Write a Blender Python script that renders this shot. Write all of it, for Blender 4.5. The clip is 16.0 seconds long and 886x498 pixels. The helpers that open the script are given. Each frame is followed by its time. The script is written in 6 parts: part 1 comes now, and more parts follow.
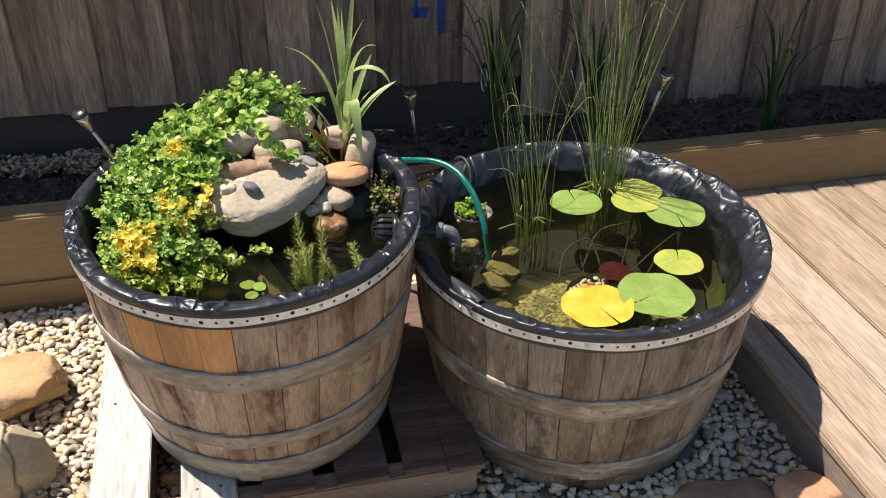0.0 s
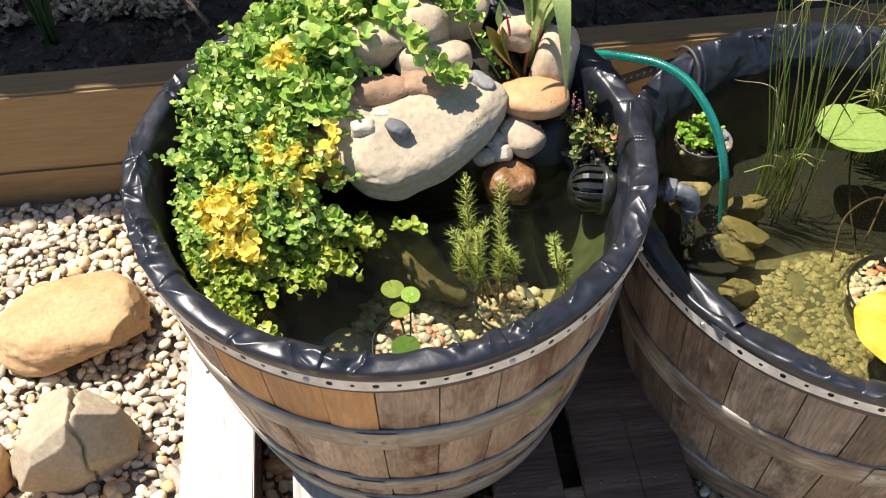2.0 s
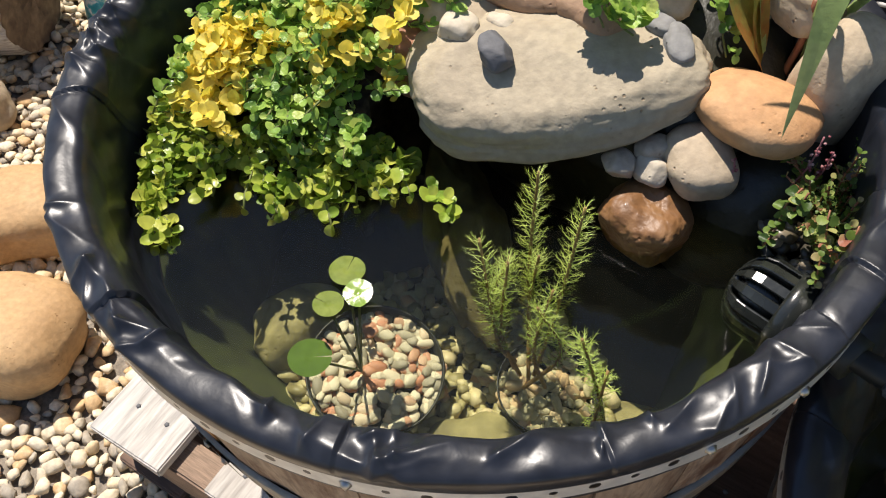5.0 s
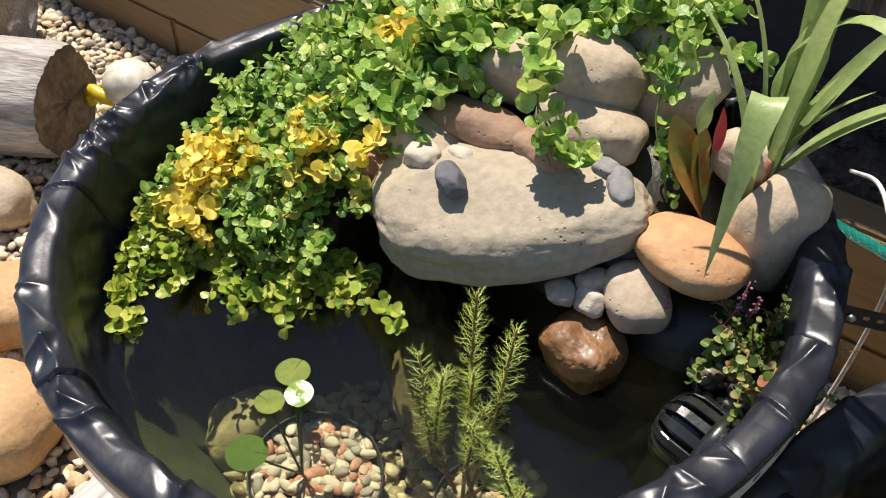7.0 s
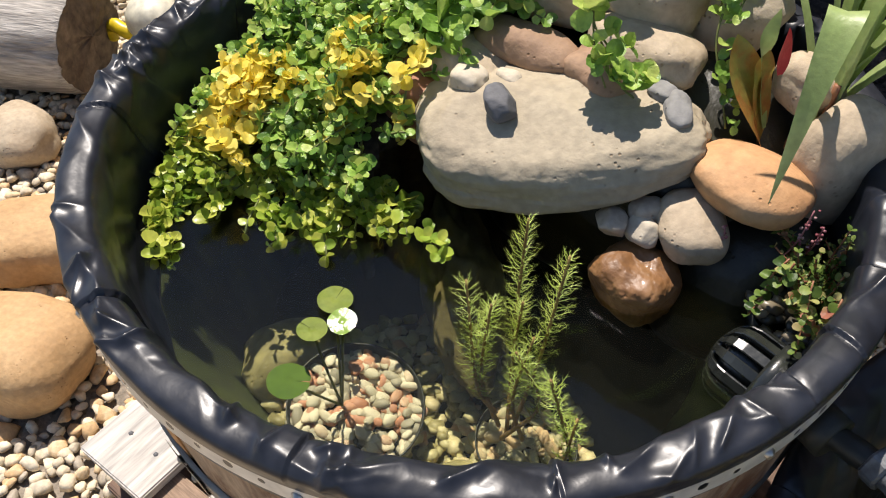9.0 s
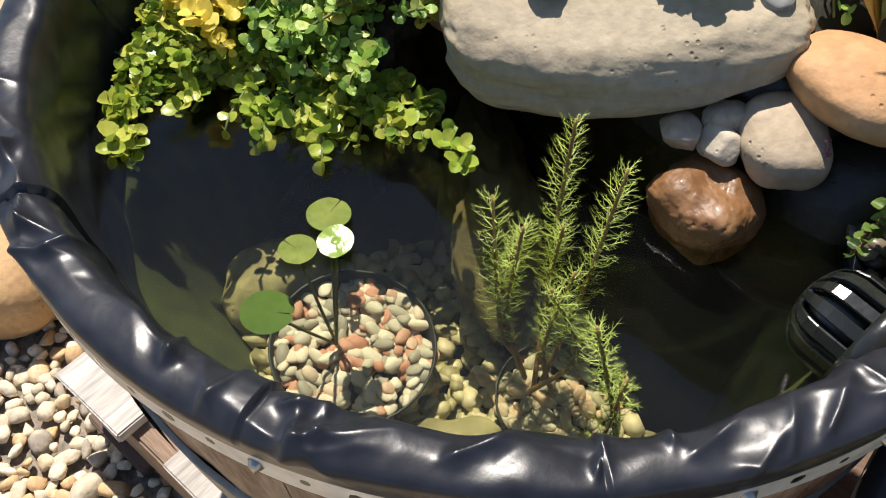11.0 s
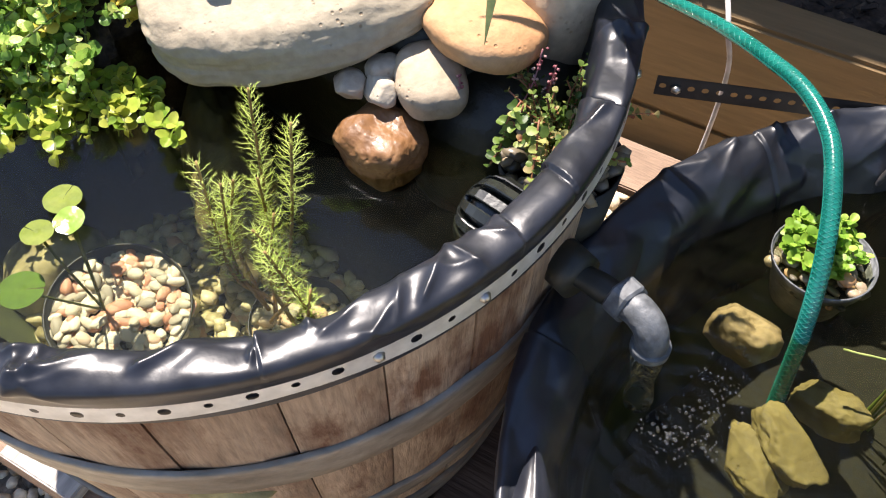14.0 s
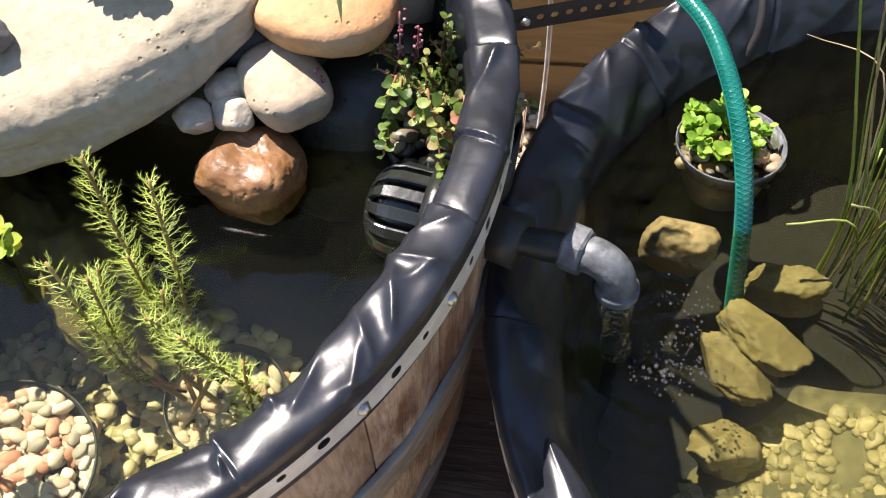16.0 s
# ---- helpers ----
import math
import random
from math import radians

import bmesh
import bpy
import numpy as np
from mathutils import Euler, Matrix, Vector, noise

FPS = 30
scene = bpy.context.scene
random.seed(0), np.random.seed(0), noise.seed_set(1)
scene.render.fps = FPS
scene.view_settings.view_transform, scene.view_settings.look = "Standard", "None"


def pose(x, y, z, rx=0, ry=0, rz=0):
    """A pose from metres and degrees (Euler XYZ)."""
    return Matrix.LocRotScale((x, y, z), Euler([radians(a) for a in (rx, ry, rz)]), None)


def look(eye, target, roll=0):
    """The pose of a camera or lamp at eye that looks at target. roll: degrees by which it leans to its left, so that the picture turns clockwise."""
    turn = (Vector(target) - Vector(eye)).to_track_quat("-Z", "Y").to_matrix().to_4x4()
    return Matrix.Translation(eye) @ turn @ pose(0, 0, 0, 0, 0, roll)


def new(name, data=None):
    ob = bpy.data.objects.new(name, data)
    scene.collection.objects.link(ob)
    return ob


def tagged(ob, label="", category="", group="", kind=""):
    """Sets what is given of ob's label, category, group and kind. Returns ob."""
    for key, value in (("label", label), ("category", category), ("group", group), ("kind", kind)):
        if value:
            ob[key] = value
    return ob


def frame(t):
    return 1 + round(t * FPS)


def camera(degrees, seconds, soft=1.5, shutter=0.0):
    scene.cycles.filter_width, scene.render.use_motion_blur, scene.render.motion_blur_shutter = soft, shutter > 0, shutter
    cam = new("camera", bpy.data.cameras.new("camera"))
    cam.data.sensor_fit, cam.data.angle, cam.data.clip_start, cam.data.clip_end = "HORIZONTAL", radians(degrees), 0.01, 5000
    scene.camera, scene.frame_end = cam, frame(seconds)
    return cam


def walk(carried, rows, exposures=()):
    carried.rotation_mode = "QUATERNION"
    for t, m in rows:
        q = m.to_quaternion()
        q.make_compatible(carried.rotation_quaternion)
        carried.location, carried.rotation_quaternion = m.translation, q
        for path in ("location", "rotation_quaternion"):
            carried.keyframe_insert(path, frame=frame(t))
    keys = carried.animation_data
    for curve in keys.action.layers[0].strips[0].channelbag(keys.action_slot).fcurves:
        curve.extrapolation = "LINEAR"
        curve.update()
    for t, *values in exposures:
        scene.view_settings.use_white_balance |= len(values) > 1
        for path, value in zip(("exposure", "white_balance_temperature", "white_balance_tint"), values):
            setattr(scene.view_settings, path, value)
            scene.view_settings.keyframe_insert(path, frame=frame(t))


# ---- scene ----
cam = camera(52.9, 16.0, soft=1.1)
PATH = [
    (0, (0.361, 0.25, 1.498), (0.088, 1.915, 0.425), 0.4),
    (0.5, (0.277, 0.336, 1.498), (-0.013, 1.966, 0.377), 0.9),
    (1, (0.165, 0.479, 1.491), (-0.154, 2.031, 0.271), -0.2),
    (1.5, (0.086, 0.647, 1.447), (-0.249, 2.097, 0.111), -0.3),
    (2, (0.052, 0.868, 1.396), (-0.342, 2.165, -0.074), -1.5),
    (2.5, (-0.025, 1.039, 1.325), (-0.393, 2.146, -0.3), -2.2),
    (3, (-0.125, 1.211, 1.269), (-0.405, 2.174, -0.461), -0.3),
    (3.5, (-0.125, 1.301, 1.238), (-0.455, 2.127, -0.553), 1.2),
    (3.7, (-0.082, 1.322, 1.218), (-0.516, 2.092, -0.576), -0.1),
    (5.8, (0.23, 1.373, 1.09), (-0.954, 2.112, -0.342), 1.9),
    (6, (0.233, 1.381, 1.096), (-0.953, 2.126, -0.331), 2.4),
    (6.5, (0.244, 1.392, 1.111), (-0.966, 2.14, -0.296), 2.2),
    (7, (0.251, 1.392, 1.129), (-1.012, 2.151, -0.224), 1.6),
    (7.5, (0.254, 1.393, 1.142), (-1.04, 2.187, -0.16), 1.9),
    (8, (0.261, 1.392, 1.15), (-1.034, 2.2, -0.142), 2.0),
    (8.5, (0.26, 1.379, 1.126), (-0.995, 2.141, -0.232), 1.6),
    (9, (0.234, 1.371, 1.095), (-0.978, 2.068, -0.335), 1.5),
    (9.5, (0.19, 1.4, 1.051), (-0.986, 2.035, -0.437), 1.5),
    (9.7, (0.176, 1.414, 1.036), (-0.987, 2.025, -0.472), 1.5),
    (11.8, (0.162, 1.421, 0.971), (-0.983, 2.014, -0.558), 2.2),
    (12, (0.17, 1.42, 0.974), (-0.969, 2.024, -0.556), 2.1),
    (12.5, (0.196, 1.428, 0.986), (-0.925, 2.061, -0.544), 1.5),
    (13, (0.232, 1.46, 0.997), (-0.869, 2.123, -0.536), 0.6),
    (13.5, (0.273, 1.486, 1.024), (-0.771, 2.186, -0.531), 0.1),
    (14, (0.309, 1.487, 1.06), (-0.667, 2.245, -0.512), 0.8),
    (14.5, (0.332, 1.46, 1.068), (-0.579, 2.322, -0.49), 1.2),
    (15, (0.341, 1.421, 1.078), (-0.494, 2.385, -0.463), 0.3),
    (15.5, (0.309, 1.405, 1.058), (-0.468, 2.422, -0.479), -2.6),
    (16, (0.225, 1.483, 1.001), (-0.469, 2.479, -0.588), -4.8),
]
walk(cam, [(t, look(eye, target, roll)) for t, eye, target, roll in PATH], [(0, 0.80, 6650, 15), (1.5, 1.05, 6650, 15), (2.1, 1.05, 6650, 14), (2.6, 0.76, 6650, 13), (3, 0.68, 6650, 13), (3.7, 0.57, 6650, 13), (8, 0.61, 6650, 15), (9.7, 0.60, 6650, 14),
    (12.5, 0.70, 6650, 13), (13.1, 1.02, 6650, 14), (13.5, 1.17, 6650, 15), (14.2, 1.46, 6650, 18), (15.2, 1.52, 6650, 18), (16, 1.38, 6650, 18)])

# ---- light ----
SUN_WAY = Vector((0.48, -0.06, -1.0)).normalized()   # the way the sunlight travels
world = bpy.data.worlds.new("sky")
scene.world = world
world.use_nodes = True
wn = world.node_tree.nodes
sky = wn.new("ShaderNodeTexSky")
sky.sky_type, sky.sun_disc = "NISHITA", False
sky.sun_elevation = math.asin(-SUN_WAY.z)
sky.sun_rotation = math.atan2(-SUN_WAY.x, -SUN_WAY.y)
sky.air_density, sky.dust_density, sky.ozone_density = 1.0, 0.25, 2.0
world.node_tree.links.new(sky.outputs[0], wn["Background"].inputs[0])
wn["Background"].inputs[1].default_value = 0.082
sun = new("sun", bpy.data.lights.new("sun", "SUN"))
sun.data.energy, sun.data.angle, sun.data.color = 4.6, radians(0.53), (1.0, 0.95, 0.86)
sun.rotation_mode = "QUATERNION"
sun.rotation_quaternion = SUN_WAY.to_track_quat("-Z", "Y")


# ---- materials ----
def nodes_of(name):
    m = bpy.data.materials.new(name)
    m.use_nodes = True
    return m, m.node_tree.nodes, m.node_tree.links, m.node_tree.nodes["Principled BSDF"]


def surface(name, stops, scale=8.0, stretch=(1, 1, 1), rough=0.7, metal=0.0, grain=0.25, grain_scale=60.0, bump=0.3,
            bump_scale=90.0, per_object=0.0, per_island=0.0, specular=0.5, clear=0.0, shift=0.0, distort=0.4, stain=None):
    """A material with colour stops over a large noise, a fine grain, bump, and variation from piece to piece."""
    m, n, l, p = nodes_of(name)
    tc, mp = n.new("ShaderNodeTexCoord"), n.new("ShaderNodeMapping")
    mp.inputs["Scale"].default_value = stretch
    l.new(tc.outputs["Object"], mp.inputs["Vector"])
    info = n.new("ShaderNodeObjectInfo")
    geo = n.new("ShaderNodeNewGeometry")
    vec = mp.outputs["Vector"]
    if shift:
        add = n.new("ShaderNodeVectorMath")
        add.operation = "MULTIPLY_ADD"
        comb = n.new("ShaderNodeCombineXYZ")
        for i in range(3):
            l.new(info.outputs["Random"], comb.inputs[i])
        l.new(comb.outputs[0], add.inputs[0])
        add.inputs[1].default_value = (shift, shift * 0.7, shift * 1.3)
        l.new(vec, add.inputs[2])
        vec = add.outputs[0]
    big = n.new("ShaderNodeTexNoise")
    big.inputs["Scale"].default_value, big.inputs["Detail"].default_value = scale, 6
    big.inputs["Roughness"].default_value, big.inputs["Distortion"].default_value = 0.6, distort
    l.new(vec, big.inputs["Vector"])
    ramp = n.new("ShaderNodeValToRGB")
    while len(ramp.color_ramp.elements) < len(stops):
        ramp.color_ramp.elements.new(0.5)
    for e, (pos, col) in zip(ramp.color_ramp.elements, stops):
        e.position, e.color = pos, (*col, 1)
    fac = big.outputs["Fac"]
    if per_island or per_object:
        ma = n.new("ShaderNodeMath")
        ma.operation = "MULTIPLY_ADD"
        l.new(geo.outputs["Random Per Island"] if per_island else info.outputs["Random"], ma.inputs[0])
        k = per_island or per_object
        ma.inputs[1].default_value = k
        sub = n.new("ShaderNodeMath")
        sub.operation = "SUBTRACT"
        l.new(fac, sub.inputs[0])
        sub.inputs[1].default_value = k * 0.5
        l.new(sub.outputs[0], ma.inputs[2])
        fac = ma.outputs[0]
    l.new(fac, ramp.inputs["Fac"])
    fine = n.new("ShaderNodeTexNoise")
    fine.inputs["Scale"].default_value, fine.inputs["Detail"].default_value = grain_scale, 4
    l.new(vec, fine.inputs["Vector"])
    mr = n.new("ShaderNodeMapRange")
    mr.inputs["From Min"].default_value, mr.inputs["From Max"].default_value = 0.3, 0.7
    mr.inputs["To Min"].default_value, mr.inputs["To Max"].default_value = 1 - grain, 1 + grain * 0.5
    l.new(fine.outputs["Fac"], mr.inputs["Value"])
    mix = n.new("ShaderNodeMix")
    mix.data_type, mix.blend_type = "RGBA", "MULTIPLY"
    mix.inputs["Factor"].default_value = 1.0
    l.new(ramp.outputs["Color"], mix.inputs["A"])
    l.new(mr.outputs["Result"], mix.inputs["B"])
    colour = mix.outputs["Result"]
    if stain:
        tone, lo, hi, size, squash = stain
        sm, sn, sr, sx = n.new("ShaderNodeMapping"), n.new("ShaderNodeTexNoise"), n.new("ShaderNodeMapRange"), n.new("ShaderNodeMix")
        sm.inputs["Scale"].default_value = squash
        l.new(tc.outputs["Object"], sm.inputs["Vector"])
        l.new(sm.outputs["Vector"], sn.inputs["Vector"])
        sn.inputs["Scale"].default_value, sn.inputs["Detail"].default_value, sn.inputs["Roughness"].default_value = size, 8, 0.68
        sr.inputs["From Min"].default_value, sr.inputs["From Max"].default_value = lo, hi
        l.new(sn.outputs["Fac"], sr.inputs["Value"])
        sx.data_type, sx.blend_type = "RGBA", "MIX"
        l.new(sr.outputs["Result"], sx.inputs["Factor"])
        l.new(colour, sx.inputs["A"])
        sx.inputs["B"].default_value = (*tone, 1)
        colour = sx.outputs["Result"]
    l.new(colour, p.inputs["Base Color"])
    rr = n.new("ShaderNodeMapRange")
    rr.inputs["To Min"].default_value, rr.inputs["To Max"].default_value = max(0.03, rough - 0.12), min(1, rough + 0.12)
    l.new(big.outputs["Fac"], rr.inputs["Value"])
    l.new(rr.outputs["Result"], p.inputs["Roughness"])
    p.inputs["Metallic"].default_value = metal
    p.inputs["Specular IOR Level"].default_value = specular
    p.inputs["Coat Weight"].default_value = clear
    p.inputs["Coat Roughness"].default_value = 0.1
    if bump:
        bt = n.new("ShaderNodeTexNoise")
        bt.inputs["Scale"].default_value, bt.inputs["Detail"].default_value = bump_scale, 5
        l.new(vec, bt.inputs["Vector"])
        b = n.new("ShaderNodeBump")
        b.inputs["Strength"].default_value, b.inputs["Distance"].default_value = bump, 0.004
        l.new(bt.outputs["Fac"], b.inputs["Height"])
        l.new(b.outputs["Normal"], p.inputs["Normal"])
    return m


def leafy(name, stops, rough=0.45, glow=0.35, scale=25.0, stretch=(1, 1, 1), per_island=0.55, specular=0.4, pucker=0.15):
    """A leaf: coloured from leaf to leaf, glossy, letting some sunlight through."""
    m = surface(name, stops, scale=scale, stretch=stretch, rough=rough, grain=0.15, grain_scale=160, bump=pucker, bump_scale=200,
                per_island=per_island, specular=specular)
    n, l = m.node_tree.nodes, m.node_tree.links
    p, out = n["Principled BSDF"], n["Material Output"]
    tr = n.new("ShaderNodeBsdfTranslucent")
    l.new(p.inputs["Base Color"].links[0].from_socket, tr.inputs["Color"])
    mx = n.new("ShaderNodeMixShader")
    mx.inputs["Fac"].default_value = glow
    l.new(p.outputs[0], mx.inputs[1])
    l.new(tr.outputs[0], mx.inputs[2])
    l.new(mx.outputs[0], out.inputs["Surface"])
    return m


def pond_water(name, tint, murk, murk_amount, ripple=0.12, ripple_scale=14.0, rings_at=None, ior=1.38):
    """Clear greenish water with suspended silt: see-through, with the sky mirrored on its surface."""
    m, n, l, p = nodes_of(name)
    n.remove(p)
    out = n["Material Output"]
    tr, gl, df = n.new("ShaderNodeBsdfTransparent"), n.new("ShaderNodeBsdfGlossy"), n.new("ShaderNodeBsdfDiffuse")
    tr.inputs["Color"].default_value = (*tint, 1)
    gl.inputs["Roughness"].default_value = 0.02
    df.inputs["Color"].default_value = (*murk, 1)
    nz = n.new("ShaderNodeTexNoise")
    nz.inputs["Scale"].default_value, nz.inputs["Detail"].default_value = ripple_scale, 2
    tc = n.new("ShaderNodeTexCoord")
    l.new(tc.outputs["Object"], nz.inputs["Vector"])
    bp = n.new("ShaderNodeBump")
    bp.inputs["Strength"].default_value, bp.inputs["Distance"].default_value = ripple, 0.02
    l.new(nz.outputs["Fac"], bp.inputs["Height"])
    if rings_at:
        mp, wv, far, add = n.new("ShaderNodeMapping"), n.new("ShaderNodeTexWave"), n.new("ShaderNodeMapRange"), n.new("ShaderNodeMath")
        mp.inputs["Location"].default_value = (-rings_at[0], -rings_at[1], 0)
        l.new(tc.outputs["Object"], mp.inputs["Vector"])
        wv.wave_type, wv.rings_direction = "RINGS", "SPHERICAL"
        wv.inputs["Scale"].default_value, wv.inputs["Distortion"].default_value, wv.inputs["Detail Scale"].default_value = 17, 3.0, 5
        l.new(mp.outputs["Vector"], wv.inputs["Vector"])
        ln = n.new("ShaderNodeVectorMath")
        ln.operation = "LENGTH"
        l.new(mp.outputs["Vector"], ln.inputs[0])
        far.inputs["From Min"].default_value, far.inputs["From Max"].default_value = 0.03, 0.24
        far.inputs["To Min"].default_value, far.inputs["To Max"].default_value = 0.55, 0.0
        l.new(ln.outputs["Value"], far.inputs["Value"])
        add.operation = "MULTIPLY_ADD"
        l.new(wv.outputs["Fac"], add.inputs[0])
        l.new(far.outputs["Result"], add.inputs[1])
        l.new(nz.outputs["Fac"], add.inputs[2])
        l.new(add.outputs[0], bp.inputs["Height"])
    l.new(bp.outputs["Normal"], gl.inputs["Normal"])
    fr = n.new("ShaderNodeFresnel")
    fr.inputs["IOR"].default_value = ior
    l.new(bp.outputs["Normal"], fr.inputs["Normal"])
    body, top = n.new("ShaderNodeMixShader"), n.new("ShaderNodeMixShader")
    body.inputs["Fac"].default_value = murk_amount
    l.new(tr.outputs[0], body.inputs[1])
    l.new(df.outputs[0], body.inputs[2])
    l.new(fr.outputs[0], top.inputs["Fac"])
    l.new(body.outputs[0], top.inputs[1])
    l.new(gl.outputs[0], top.inputs[2])
    l.new(top.outputs[0], out.inputs["Surface"])
    return m


OAK = surface("weathered_oak", [(0.22, (0.17, 0.105, 0.065)), (0.42, (0.31, 0.215, 0.14)), (0.6, (0.41, 0.30, 0.205)), (0.8, (0.50, 0.40, 0.305))],
              scale=2.4, stretch=(6, 6, 0.8), rough=0.72, grain=0.30, grain_scale=38, bump=0.5, bump_scale=30, per_object=0.30, shift=40, stain=((0.115, 0.046, 0.020), 0.49, 0.63, 7, (2.0, 2.0, 0.8)))
OAK_GREY = surface("grey_oak", [(0.25, (0.10, 0.07, 0.047)), (0.45, (0.19, 0.14, 0.095)), (0.62, (0.27, 0.21, 0.15)), (0.8, (0.34, 0.28, 0.22))],
                   scale=2.4, stretch=(8, 8, 0.55), rough=0.75, grain=0.4, grain_scale=30, bump=0.5, bump_scale=30, per_object=0.35, shift=40, stain=((0.04, 0.026, 0.017), 0.50, 0.66, 6, (2.0, 2.0, 1.0)))
OAK_FRESH = surface("sanded_oak", [(0.3, (0.36, 0.17, 0.06)), (0.55, (0.50, 0.25, 0.09)), (0.8, (0.58, 0.32, 0.14))],
                    scale=3.0, stretch=(6, 6, 1.2), rough=0.6, grain=0.2, grain_scale=26, bump=0.3, bump_scale=30, shift=30)
HOOP = surface("galvanised_hoop", [(0.3, (0.18, 0.15, 0.115)), (0.5, (0.30, 0.265, 0.215)), (0.72, (0.43, 0.395, 0.345))],
               scale=9, stretch=(1, 1, 2), rough=0.55, metal=0.3, grain=0.3, grain_scale=40, bump=0.25, bump_scale=60)
HOOP_RUST = surface("rusty_hoop", [(0.3, (0.12, 0.085, 0.06)), (0.48, (0.26, 0.22, 0.175)), (0.60, (0.42, 0.39, 0.34)), (0.74, (0.30, 0.15, 0.06))],
                    scale=7, stretch=(1, 1, 3), rough=0.6, metal=0.4, grain=0.4, grain_scale=40, bump=0.3, bump_scale=60)
BANDMAT = surface("black_band", [(0.3, (0.022, 0.021, 0.022)), (0.7, (0.05, 0.047, 0.046))], scale=14, rough=0.5, grain=0.3, bump=0.1)
ZINC = surface("zinc_strip", [(0.3, (0.56, 0.56, 0.54)), (0.7, (0.76, 0.76, 0.73))], scale=14, rough=0.42, metal=0.35, grain=0.2, grain_scale=70, bump=0.1)
LINER = surface("pond_liner", [(0.3, (0.012, 0.014, 0.020)), (0.7, (0.024, 0.027, 0.036))], scale=6, rough=0.34, grain=0.4, grain_scale=50,
                bump=0.05, bump_scale=120, specular=0.42)
LINER_DUST = surface("dusty_liner", [(0.35, (0.008, 0.010, 0.015)), (0.58, (0.017, 0.020, 0.028)), (0.85, (0.045, 0.050, 0.062))], scale=7, rough=0.38,
                     grain=0.4, grain_scale=40, bump=0.06, bump_scale=50, specular=0.6)
LINER_WET = surface("algae_liner", [(0.35, (0.02, 0.025, 0.011)), (0.6, (0.065, 0.08, 0.024)), (0.85, (0.15, 0.165, 0.045))], scale=5, stretch=(1, 1, 0.4),
                    rough=0.6, grain=0.3, bump=0.2)
def murk_haze(name, colour, amount, cloud=False):
    """The milky light of murky water, painted on flat discs: lets most light through and scatters a little; a cloud
    thins out to its edge.
    """
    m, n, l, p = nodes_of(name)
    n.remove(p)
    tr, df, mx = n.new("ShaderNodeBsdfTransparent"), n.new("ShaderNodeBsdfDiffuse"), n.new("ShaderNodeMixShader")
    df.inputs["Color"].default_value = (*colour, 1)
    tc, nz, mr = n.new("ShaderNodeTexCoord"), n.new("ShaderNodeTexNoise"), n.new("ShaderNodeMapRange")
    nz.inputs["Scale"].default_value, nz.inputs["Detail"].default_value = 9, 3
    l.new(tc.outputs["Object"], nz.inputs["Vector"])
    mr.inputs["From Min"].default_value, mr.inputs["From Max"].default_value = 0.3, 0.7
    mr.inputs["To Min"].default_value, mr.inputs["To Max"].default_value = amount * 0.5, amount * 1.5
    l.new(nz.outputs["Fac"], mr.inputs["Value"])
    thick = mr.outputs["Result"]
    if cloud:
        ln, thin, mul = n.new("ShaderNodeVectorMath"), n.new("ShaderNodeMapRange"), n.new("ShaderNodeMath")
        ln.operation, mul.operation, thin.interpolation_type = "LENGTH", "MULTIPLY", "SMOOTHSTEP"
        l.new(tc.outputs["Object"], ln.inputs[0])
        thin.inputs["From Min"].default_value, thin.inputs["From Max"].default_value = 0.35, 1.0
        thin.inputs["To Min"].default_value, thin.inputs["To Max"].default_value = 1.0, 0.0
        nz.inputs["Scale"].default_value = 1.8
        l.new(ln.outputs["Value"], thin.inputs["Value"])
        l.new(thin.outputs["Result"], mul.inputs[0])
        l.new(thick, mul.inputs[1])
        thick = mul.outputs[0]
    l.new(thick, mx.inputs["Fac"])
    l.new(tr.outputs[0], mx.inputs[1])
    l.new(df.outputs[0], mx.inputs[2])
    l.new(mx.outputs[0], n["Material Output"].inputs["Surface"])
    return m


# haze colours for flat discs that imitate the water's lit murk
HAZE_1 = murk_haze("olive_murk_haze", (0.33, 0.34, 0.28), 0.007)
HAZE_2 = murk_haze("yellow_murk_haze", (0.38, 0.35, 0.17), 0.0025)
HAZE_3 = murk_haze("pale_murk_haze", (0.42, 0.38, 0.18), 0.13, True)
WATER_1 = pond_water("pond_water_clear", (0.86, 0.875, 0.77), (0.050, 0.058, 0.050), 0.022, 0.02)
WATER_2 = pond_water("pond_water_green", (0.84, 0.85, 0.70), (0.07, 0.075, 0.05), 0.01, 0.12, 26, (-0.227, -0.126), 1.31)
POND_PEBBLE = surface("pond_pebble", [(0.05, (0.22, 0.19, 0.08)), (0.35, (0.46, 0.40, 0.19)), (0.65, (0.66, 0.58, 0.32)), (0.88, (0.72, 0.60, 0.36)), (1.0, (0.62, 0.36, 0.18))],
                      scale=30, rough=0.5, grain=0.2, grain_scale=150, bump=0.2, per_island=0.9)
# dim, flat tones put the water's milky haze into the pebbles' colour
MURK_PEBBLE = surface("murk_toned_pebble", [(0.05, (0.13, 0.115, 0.045)), (0.35, (0.21, 0.18, 0.075)), (0.65, (0.30, 0.255, 0.115)), (0.95, (0.40, 0.33, 0.17))],
                     scale=30, rough=0.6, grain=0.2, grain_scale=150, bump=0.2, per_island=0.7)
# near black: the gloom of deep water is put into this floor colour
DARK_FLOOR = surface("dark_pond_floor", [(0.3, (0.004, 0.0045, 0.0025)), (0.5, (0.007, 0.007, 0.0035)), (0.72, (0.015, 0.0145, 0.007))], scale=6, rough=0.9, grain=0.4, grain_scale=70, bump=0.6)
